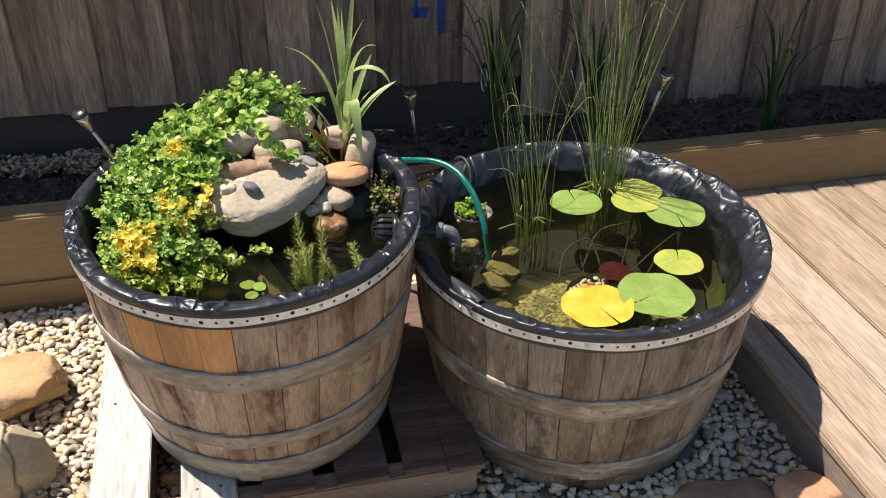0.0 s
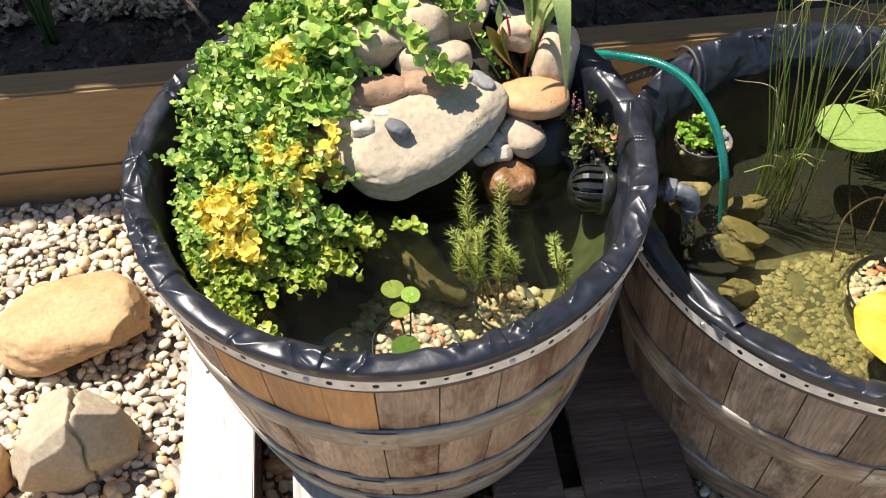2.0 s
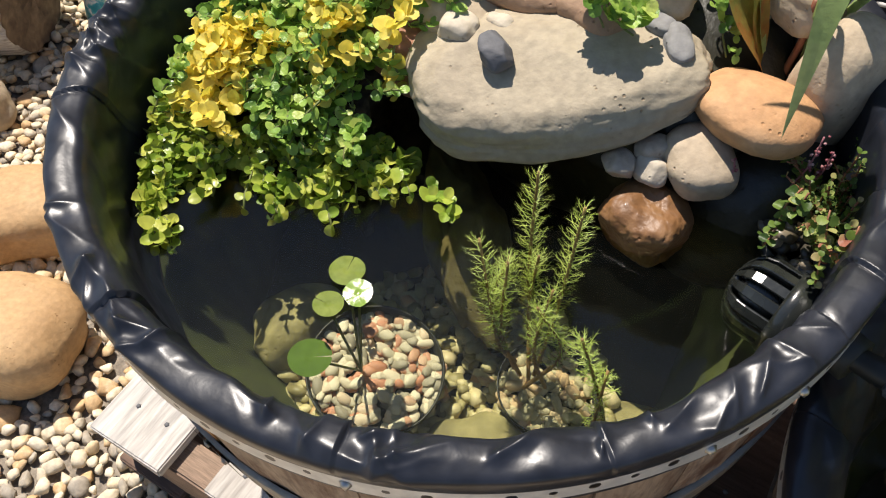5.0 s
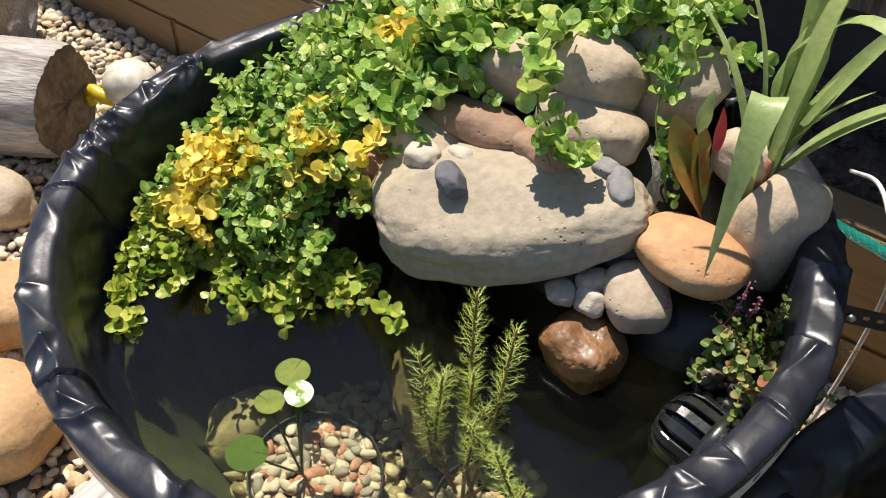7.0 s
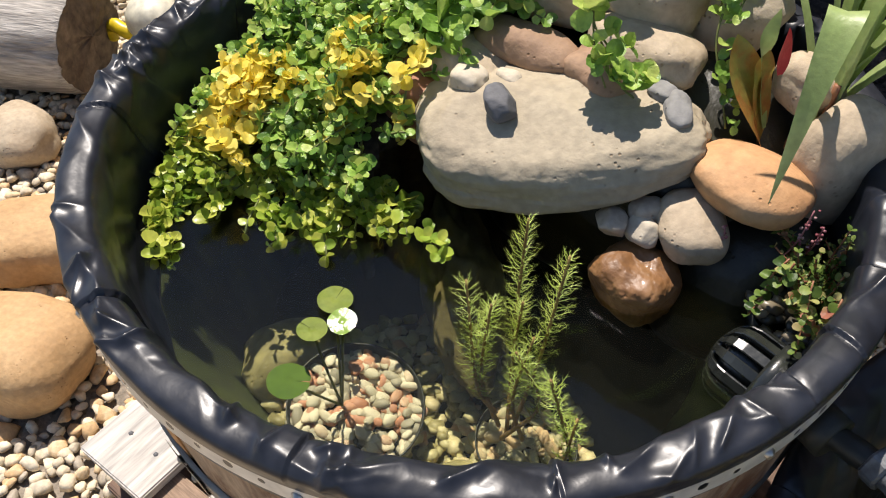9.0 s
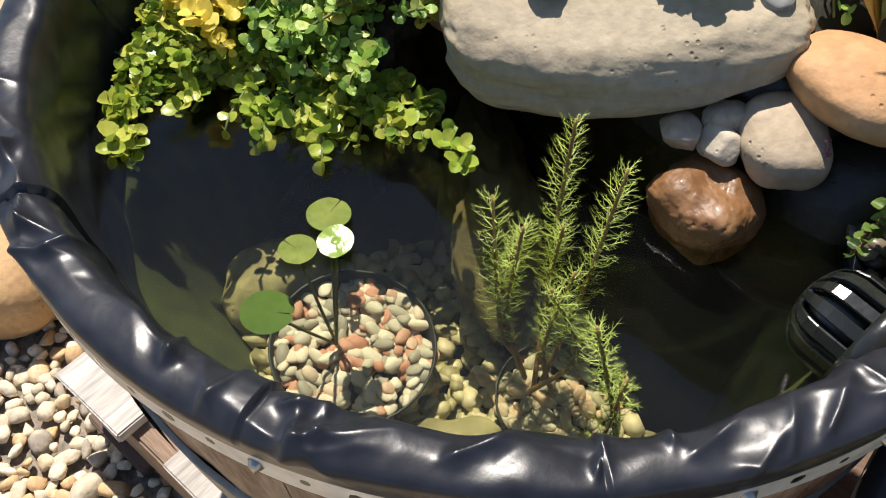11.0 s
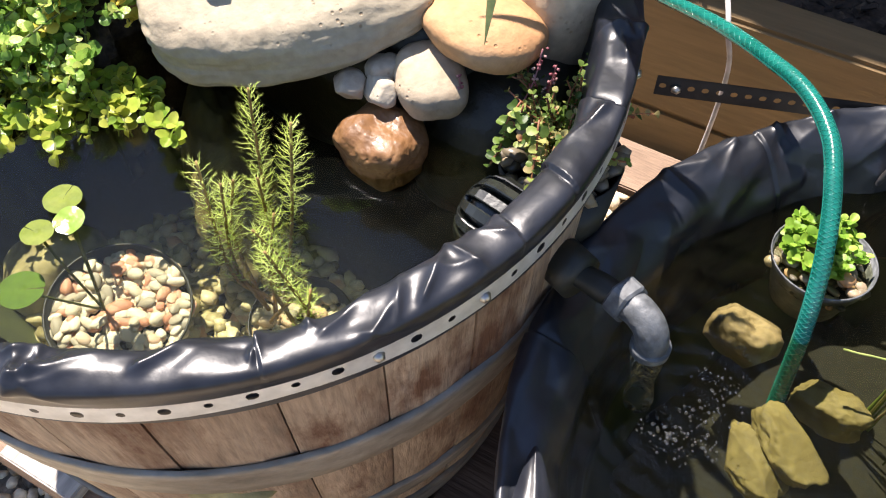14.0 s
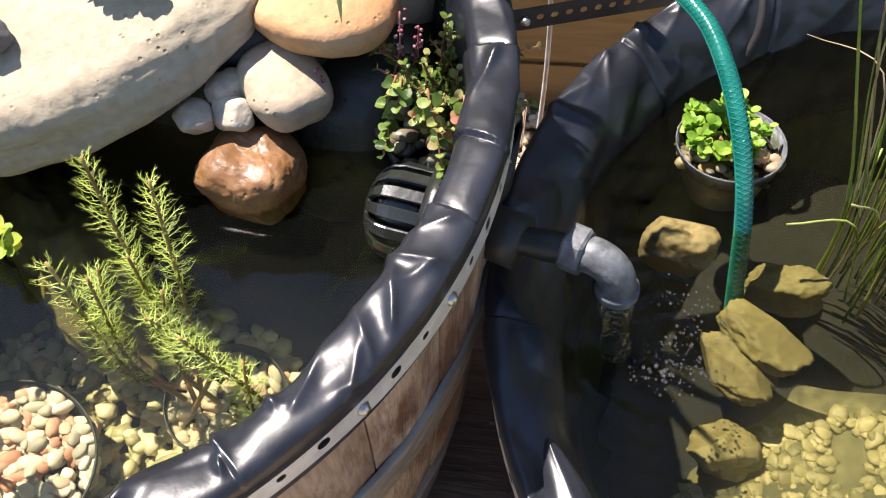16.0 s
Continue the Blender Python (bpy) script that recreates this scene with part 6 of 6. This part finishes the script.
def pump():
    """The slotted strainer of the overflow: a short drum lying against the wall, its round end towards the pond."""
    th = thing("pump_strainer", pose(0.006, 1.793, 0.537, 0, 4, 14), "black slotted plastic pump strainer at the water line", "pump")

    def turned(profile, segs=32):
        vs, fs = lathe(profile, segs)
        return [(z, x, y) for x, y, z in vs], fs
    finish("core", *turned([(0.0, -0.043), (0.014, -0.042), (0.023, -0.036), (0.0265, -0.026), (0.0265, 0.004), (0.0, 0.005)]), BLACKP, th)
    finish("collar", *turned([(0.0305, -0.006), (0.0365, -0.006), (0.0375, 0.0), (0.0375, 0.012), (0.0, 0.013)]), BLACKP, th)
    finish("end_cap", *turned([(0.0, -0.0490), (0.010, -0.0485), (0.016, -0.0455), (0.0165, -0.042), (0.0, -0.041)]), BLACKP, th)
    shape = [(-0.004, 0.0345), (-0.026, 0.0345), (-0.034, 0.0325), (-0.0405, 0.0275), (-0.0450, 0.0200), (-0.0470, 0.0150)]
    n = 15
    for k in range(n):
        mid, half = 2 * math.pi * (k + 0.5) / n, 0.62 * math.pi / n
        vs, fs = [], []
        for x, r in shape:
            for rr, spread in ((r - 0.0048, 0.80), (r - 0.0008, 1.0), (r, 0.82)):
                vs.append((x, rr * math.cos(mid - half * spread), rr * math.sin(mid - half * spread)))
            for rr, spread in ((r, 0.82), (r - 0.0008, 1.0), (r - 0.0048, 0.80)):
                vs.append((x, rr * math.cos(mid + half * spread), rr * math.sin(mid + half * spread)))
        for i in range(len(shape) - 1):
            for j in range(6):
                fs.append((i * 6 + j, i * 6 + (j + 1) % 6, (i + 1) * 6 + (j + 1) % 6, (i + 1) * 6 + j))
        fs += [tuple(range(5, -1, -1)), tuple(len(vs) - 6 + j for j in range(6))]
        finish("rib", vs, fs, BLACKP, th, "", False)


pump()


# ---- second barrel ----
def lily():
    at = Vector((0.46, 1.93, WATER2 + 0.002))
    th = thing("water_lily", Matrix.Translation(at), "water lily with round green and yellow pads on the water", "water plant")
    pads = [(.373, 2.124, .062, 1.9, PAD, "green"), (.520, 2.208, .057, 0.6, PAD_LIME, "lime green"), (.512, 2.150, .057, 2.6, PAD_LIME, "lime green"), (.602, 2.117, .070, -1.3, PAD, "green"),
            (.600, 1.900, .052, 1.6, PAD_LIME, "small lime green"), (.548, 1.768, .077, -2.4, PAD, "large pale green"), (.432, 1.712, .073, -0.9, PAD_GOLD, "bright yellow")]
    for k, (x, y, r, rot, mat, nm) in enumerate(pads):
        z = 0.0014 * (k % 3)
        vs, fs = pad_mesh(r, rot, k + 11)
        p = Vector((x, y, at.z + z)) - at
        ob = finish("pad", [v + p for v in vs], fs, mat, th, nm + " lily pad")
        c = Vector((0.46, 1.88, 0.22)) - at
        finish("stalk", *tube(spline([c, c.lerp(p, 0.75) - Vector((0, 0, 0.045)), p - Vector((0, 0, 0.002))], 8), 0.0015, 6), LILY_STEM, th)
    vs, fs = pad_mesh(0.036, 0.5, 40)
    finish("pad", [v + Vector((0.47, 1.89, WATER2 - 0.03)) - at for v in vs], fs, PAD_RED, th, "dark red young pad under the water")
    for pts in ([(.35, 1.87, .40), (.36, 1.93, .44), (.41, 1.97, .452), (.44, 1.93, .41)], [(.50, 1.90, .42), (.56, 1.97, .449), (.60, 2.03, .452)], [(.40, 1.93, .40), (.43, 2.01, .45), (.50, 2.06, .453)]):
        finish("stalk", *tube([p - at for p in spline(pts, 8)], 0.0018, 6), LILY_STEM, th)


lily()


def reeds(name, at, n, spread, lean, height, seed, label):
    rnd = random.Random(seed)
    b = Vector(at)
    th = thing(name, Matrix.Translation(b), label, "reeds", "reed clumps")
    live, dry = [], []
    for k in range(n):
        a, q = rnd.uniform(0, 6.283), math.sqrt(rnd.random()) * spread
        p = Vector((q * math.cos(a) * 1.2, q * math.sin(a) * 0.8, 0))
        h = height * rnd.uniform(0.3, 1.0)
        dirv = Vector((math.cos(a) * rnd.uniform(0, 0.26) + lean[0], math.sin(a) * rnd.uniform(0, 0.2) + lean[1], 1)).normalized()
        bend = Vector((rnd.uniform(-1, 1), rnd.uniform(-1, 1), 0)) * 0.13 * h
        pts = [p - Vector((0, 0, 0.14)), p, p + dirv * h * 0.5 + bend * 0.4, p + dirv * h + bend * 1.4]
        kind = rnd.random()
        if kind > 0.90 and h > 0.2:
            knee = p + dirv * h * rnd.uniform(0.3, 0.7)
            away = Vector((rnd.uniform(-1, 1), rnd.uniform(-1, 0.5), rnd.uniform(-0.6, 0.2))).normalized()
            pts = [p - Vector((0, 0, 0.1)), p, knee, knee + away * h * 0.22]
        (dry if kind > 0.86 else live).append(tube(spline(pts, 5), 0.0014 * rnd.uniform(0.65, 1.25), 4, lambda u: 1.1 - 0.85 * u))
    for _ in range(int(n * 0.4)):
        a, q = rnd.uniform(0, 6.283), rnd.uniform(0, spread * 1.3)
        p = Vector((q * math.cos(a), q * math.sin(a), -0.02))
        o = Vector((rnd.uniform(-1, 1), rnd.uniform(-1, 1), 0)) * 0.07
        live.append(tube(spline([p - Vector((0, 0, .08)), p + o * 0.3 + Vector((0, 0, .02)), p + o + Vector((0, 0, rnd.uniform(-0.01, 0.06)))], 5), 0.0011, 4))
    tagged(finish("foliage", *merge(live), REED, th, "thin upright green blades"), kind="stuff")
    tagged(finish("dry_foliage", *merge(dry), REED_DRY, th, "bent straw-coloured blades"), kind="stuff")


reeds("reed_clump", (0.272, 2.040, WATER2), 27, 0.044, (-0.12, 0.0), 0.60, 5, "thin green rushes growing out of the pond water")
reeds("reed_clump", (0.440, 2.222, WATER2), 66, 0.036, (-0.02, 0.0), 0.74, 6, "tall dense green rushes growing out of the pond water")

for k, (at, r, t) in enumerate((((.135, 1.958, .398), (.030, .026, .034), (0, 0, 20)), ((.224, 1.918, .382), (.036, .022, .016), (8, 6, -8)), ((.213, 1.892, .368), (.036, .023, .015), (4, 4, -12)), ((.224, 1.970, .384), (.032, .022, .020), (0, -8, 25)),
                                ((.232, 1.842, .326), (.028, .024, .016), (0, 0, 0)))):
    stone("sunken_rock", at, r, t, SANDROCK if k else GREYROCK, 70 + k, "algae-covered yellowish rock under the water" if k else "rough brown rock under the water", "sunken rocks", sub=5, chips=0.22, facets=3, fine=0.05, power=2.8, rough=0.14)
rnd = random.Random(44)
loose = []


def bank_height(x):
    """The sand lies deeper towards the first barrel."""
    return 0.352 - 0.055 * max(0.0, min(1.0, (0.36 - x) / 0.16))


bank = bmesh.new()
bmesh.ops.create_grid(bank, x_segments=60, y_segments=50, size=1)
for v in bank.verts:
    q = v.co.xy.length
    x, y = 0.435 + 0.22 * v.co.x, 1.795 + 0.155 * v.co.y
    v.co = Vector((x, y, bank_height(x) - 0.001 - 0.05 * max(0.0, q - 0.82 + 0.22 * noise.noise(Vector((x * 16, y * 16, 8)))) + 0.006 * noise.noise(Vector((x * 30, y * 30, 1)))))
bmesh.ops.delete(bank, geom=[v for v in bank.verts if (v.co.xy - Vector((0.399, 1.956))).length > 0.31], context="VERTS")
tagged(part("sand_bank", bank, SANDY, None, "pale yellow sand under the pond's loose pebbles", True), "", "sand", kind="structure")
for _ in range(3600):
    a, q = rnd.uniform(0, 6.283), math.sqrt(rnd.random())
    x, y = 0.435 + q * 0.22 * math.cos(a), 1.795 + q * 0.150 * math.sin(a)
    if noise.noise(Vector((x * 14, y * 14, 3))) < -0.5 or math.hypot(x - 0.399, y - 1.956) > 0.30 or math.hypot(x - 0.232, y - 1.842) < 0.034:
        continue
    loose.append(((x, y, bank_height(x) - 0.002 + rnd.uniform(-0.004, 0.003)), rnd.uniform(0.0036, 0.0082), 0.40))
pebble_field("pond_gravel", loose, MURK_PEBBLE, "loose pebbles on the pond floor, muted for the milky water", "pebbles", 2)


def floating_pot():
    th = pot("seedling_pot", (0.140, 2.030, WATER2 + 0.005), 0.044, 0.05, "clear plastic pot of pebbles with lime green seedlings", stones=80, material=PVC, seed=9, fill=WET_PEBBLE)
    rnd = random.Random(19)
    L = []
    for k in range(46):
        a, q = rnd.uniform(0, 6.283), math.sqrt(rnd.random()) * 0.030
        sprig(rnd, Vector((q * math.cos(a) - 0.010, q * math.sin(a) + 0.004, -0.004)), Vector((math.cos(a), math.sin(a), 0)) * 0.3, Vector((0, 0, 1)), rnd.uniform(0.010, 0.022), rnd.uniform(0.0038, 0.0055), L, 3)
    tagged(finish("seedling_foliage", *merge(L), SEEDLING, th, "lime green seedlings"), kind="stuff")
    vs, fs = stone_shape((0.007, 0.006, 0.005), 3, 2)
    finish("red_pebble", [v + Vector((0.026, -0.004, 0.002)) for v in vs], fs, ORANGE, th, "orange pebble")


floating_pot()
pot("sunken_pot", (0.450, 1.825, 0.405), 0.080, 0.12, "round pot of pale pebbles under the lily", stones=290, seed=14)


def hose():
    line = spline([(-.34, 2.20, .44), (-.20, 2.16, .48), (-.08, 2.115, .530), (.0, 2.084, .556), (.05, 2.068, .563), (.092, 2.046, .558), (.122, 2.018, .545), (.146, 1.992, .524), (.165, 1.970, .494), (.178, 1.955, .455), (.188, 1.945, .40), (.195, 1.938, .36)], 12)
    th = thing("garden_hose", Matrix.Identity(4), "glossy green garden hose arching into the pond", "hose")
    finish("hose_wall", *tube(line, 0.0066, 16), HOSE, th)
    n = len(line)
    stripe = []
    for off in (0.6, 0.6 + math.pi):
        pts = []
        for i in range(n):
            d = (line[min(i + 1, n - 1)] - line[max(i - 1, 0)]).normalized()
            u = d.cross(Vector((0.31, 0.2, 0.93))).normalized()
            w = d.cross(u)
            pts.append(line[i] + (u * math.cos(off) + w * math.sin(off)) * 0.0055)
        stripe.append(tube(pts, 0.0018, 6))
    finish("stripe", *merge(stripe), HOSE_LIGHT, th, "pale green stripe")
    fine = spline(line[::4], 14)
    braid = []
    for way in (-1, 1):
        for j in range(5):
            pts = []
            for i, p in enumerate(fine):
                d = (fine[min(i + 1, len(fine) - 1)] - fine[max(i - 1, 0)]).normalized()
                e = d.cross(Vector((0.31, 0.2, 0.93))).normalized()
                a = way * i * 0.30 + 2 * math.pi * j / 5
                pts.append(p + (e * math.cos(a) + d.cross(e) * math.sin(a)) * 0.0066)
            braid.append(tube(pts, 0.00038, 3))
    tagged(finish("braid", *merge(braid), HOSE_LIGHT, th, "pale braided threads"), kind="stuff")


hose()


def outlet():
    """The overflow: threaded pipe through the first barrel's side and an elbow over the second."""
    p0, p1 = Vector((0.052, 1.806, 0.532)), Vector((0.103, 1.819, 0.532))
    th = thing("overflow_pipe", Matrix.Translation(p0), "grey plastic overflow pipe with an elbow pouring water", "pipe")
    finish("threaded_pipe", *tube([p0 - p0 + (p1 - p0) * (i / 30) for i in range(31)], 0.0105, 20, lambda u: 1 + 0.05 * math.sin(u * 180)), POTBLACK, th, "black threaded pipe")
    q = p1 - p0
    bm = bmesh.new()
    bmesh.ops.create_cone(bm, cap_ends=True, segments=6, radius1=0.0180, radius2=0.0180, depth=0.015)
    bmesh.ops.bevel(bm, geom=bm.edges[:], offset=0.002, segments=1, affect="EDGES")
    bm.transform(Matrix.Translation(q + Vector((-0.006, 0, 0))) @ Matrix.Rotation(math.pi / 2, 4, "Y"))
    part("hex_nut", bm, PVC, th)
    arc = [q + Vector(v) for v in ((0, 0, 0), (0.008, 0, 0.001), (0.017, 0, -0.002), (0.023, 0, -0.009), (0.0255, 0, -0.018), (0.026, 0, -0.030))]
    finish("elbow", *tube(spline(arc, 5), 0.0126, 24), PVC, th)
    ring = [q + Vector((0.0258, 0, -0.020 - 0.007 * i / 3)) for i in range(4)]
    finish("collar", *tube(ring, 0.0148, 24), PVC, th)
    finish("flange", *tube([Vector((-0.012 + 0.012 * i, 0, 0)) for i in range(3)], 0.019, 24), POTBLACK, th, "black bulkhead flange")
    # falling water and its splash
    rnd = random.Random(2)
    fall = [q + Vector((0.026 + 0.008 * u, -0.005 * u, -0.030 - 0.060 * u)) for u in (0, 0.5, 1)]
    finish("falling_water", *tube(spline(fall, 6), 0.0112, 14, lambda u: 1 + 0.12 * math.sin(u * 9) - 0.1 * u), FALLING, th, "stream of falling water")
    drops = []
    for _ in range(110):
        a, r = rnd.uniform(0, 6.283), abs(rnd.gauss(0, 0.015))
        vs, fs = ball(2)
        s = rnd.uniform(0.0004, 0.0014) * (1.3 - 15 * min(r, 0.05))
        c = Vector((0.176 + r * math.cos(a), 1.815 + r * math.sin(a) - 0.010, WATER2 + rnd.uniform(0, 0.006))) - p0
        drops.append(([v * s + c for v in vs], fs))
    for cx, cy, spread, count in ((0.168, 1.868, 0.008, 50), (0.200, 1.822, 0.007, 42), (0.180, 1.842, 0.012, 50), (0.156, 1.815, 0.010, 24)):
        for _ in range(count):
            vs, fs = ball(2)
            s = rnd.uniform(0.0005, 0.0018) * rnd.uniform(0.3, 1.0)
            c = Vector((cx + rnd.gauss(0, spread), cy + rnd.gauss(0, spread), WATER2 + rnd.uniform(0, 0.004))) - p0
            drops.append(([v * s + c for v in vs], fs))
    tagged(finish("splash", *merge(drops), BUBBLE, th, "bubbles and splashing drops"), kind="stuff")


outlet()


def band_and_cord():
    a, b, c = Vector((-0.075, 2.035, 0.500)), Vector((0.047, 2.150, 0.502)), Vector((0.16, 2.245, 0.500))
    th = thing("loose_band", Matrix.Identity(4), "loose end of perforated black band stretched between the barrels", "strap")
    line = [a.lerp(c, i / 24) for i in range(25)]
    d = (c - a).normalized()
    nrm = Vector((d.y, -d.x, 0))
    vs, fs = [], []
    for p, q in zip(line[:-1], line[1:]):
        o, m = len(vs), (p + q) / 2
        w = (q - p).length / 2
        for x, z in ((-w, -.011), (0, -.011), (w, -.011), (w, 0), (w, .011), (0, .011), (-w, .011), (-w, 0)):
            vs.append(m + d * x + Vector((0, 0, z)))
        for x, z in ((-1, -1), (0, -1.35), (1, -1), (1.35, 0), (1, 1), (0, 1.35), (-1, 1), (-1.35, 0)):
            vs.append(m + d * x * .0026 + Vector((0, 0, z * .0026)))
        for i in range(8):
            fs.append((o + i, o + (i + 1) % 8, o + 8 + (i + 1) % 8, o + 8 + i))
    weld, order = {}, []
    for v in vs:
        key = tuple(round(c, 4) for c in v)
        if key not in weld:
            weld[key] = len(order)
            order.append(v)
    fs = [tuple(weld[tuple(round(c, 4) for c in vs[i])] for i in f) for f in fs]
    vs = order
    o = len(vs)
    vs2 = vs + [v + nrm * -0.0015 for v in vs]
    fs2 = fs + [tuple(i + o for i in f[::-1]) for f in fs]
    finish("band", vs2, fs2, BANDMAT, th, "", False)
    for f in (0.06, 0.62, 0.94):
        b = stone_shape((0.0052, 0.0052, 0.0040), 3, 1, 0.0)
        c0 = a.lerp(c, f) + nrm * 0.002
        finish("bolt", [v + c0 for v in b[0]], b[1], STEEL, th)
    cord = spline([(-.33, 2.42, .36), (-.24, 2.33, .435), (-.175, 2.265, .452), (-.138, 2.236, .425), (-.132, 2.252, .355), (-.135, 2.25, .20), (-.14, 2.22, .02)], 8)
    ob = finish("power_cord", *tube(cord, 0.0031, 8), CORD)
    tagged(ob, "thin white cord hanging between the barrels", "cord")
    loop = spline([(0.070, 2.192, 0.508), (0.082, 2.190, 0.519), (0.098, 2.176, 0.520), (0.112, 2.156, 0.508), (0.118, 2.142, 0.484), (0.113, 2.134, 0.462), (0.103, 2.133, 0.459)], 6)
    ob = finish("wire_tie", *tube(loop, 0.0034, 8), BANDMAT)
    tagged(ob, "dark plastic tie looped over the liner", "tie")


band_and_cord()


# ---- the garden bed ----
def solar_lamp(foot, head, label):
    a, b = Vector(foot), Vector(head)
    d = b - a
    m = Matrix.LocRotScale(a, d.to_track_quat("Z", "Y"), None)
    th = thing("solar_lamp", m, label, "lamp", "solar stake lamps")
    L = d.length
    finish("stake", *tube([Vector((0, 0, -0.06)), Vector((0, 0, L * 0.5)), Vector((0, 0, L - 0.06))], 0.0052, 12), STEEL, th)
    finish("lamp_head", *lathe([(0.0, L - 0.068), (0.0065, L - 0.066), (0.009, L - 0.058), (0.0175, L - 0.018), (0.0195, L - 0.004), (0.0, L - 0.003)], 24), STEEL, th)
    finish("solar_cap", *lathe([(0.0, L - 0.004), (0.020, L - 0.004), (0.021, L + 0.003), (0.018, L + 0.006), (0.0, L + 0.007)], 24), BLACKP, th, "black solar cap")


def plastic_tag():
    """A clear cable loop hanging on the fence."""
    th = thing("hanging_tag", F @ pose(1.200, 2.806, 0.430), "clear plastic loop hanging on the paling fence", "tag")
    loop = [Vector((0.010 * math.cos(t) * (1 + 0.25 * math.sin(t)), -0.004, -0.046 + 0.044 * math.sin(t))) for t in [2 * math.pi * i / 40 for i in range(41)]]
    finish("loop", *tube(loop, 0.0022, 6), CORD, th)
    part("film", box((-0.009, -0.0045, -0.082), (0.009, -0.0035, -0.012), 0.0004), TAGFILM, th, "cloudy clear plastic film")
    part("clip", box((-0.008, -0.012, -0.006), (0.008, 0.004, 0.006), 0.002), BLACKP, th, "black clip")


plastic_tag()
solar_lamp((-0.86, 2.335, 0.23), (-0.912, 2.195, 0.553), "leaning stainless steel solar stake lamp in the garden bed")
solar_lamp((-0.115, 2.68, 0.23), (-0.125, 2.60, 0.510), "stainless steel solar stake lamp in the garden bed")
solar_lamp((0.555, 2.93, 0.23), (0.610, 2.87, 0.515), "leaning stainless steel solar stake lamp in the garden bed")


def flax(at, n, height, seed, label):
    rnd = random.Random(seed)
    th = thing("flax_tuft", Matrix.Translation(at), label, "plant", "tufts in the garden bed")
    L = []
    for k in range(n):
        a = rnd.uniform(0, 6.283)
        o = Vector((math.cos(a), math.sin(a) * 0.7, 0))
        h = height * rnd.uniform(0.55, 1.0)
        s = rnd.uniform(0.1, 0.55)
        L.append(blade([o * 0.01, o * 0.05 * s + Vector((0, 0, h * 0.4)), o * h * s * 0.5 + Vector((0, 0, h * 0.8)), o * h * s + Vector((0, 0, h * rnd.uniform(0.75, 1.0)))], rnd.uniform(0.004, 0.009), 0.3, 6, rnd.uniform(-0.5, 0.5),
                       lambda u: 1 - 0.9 * u ** 2))
    tagged(finish("foliage", *merge(L), BEDLEAF, th, "narrow dark green blades"), kind="stuff")


for k, (at, n, hgt) in enumerate((((-1.30, 2.28, .23), 22, .28), ((0.10, 2.80, .23), 34, .62), ((0.98, 3.12, .23), 26, .50), ((1.75, 3.40, .23), 20, .45), ((-1.75, 2.1, .23), 20, .4), ((0.40, 2.95, .23), 22, .55))):
    flax(at, n, hgt, 200 + k, "dark green strappy tuft growing in the shaded garden bed")
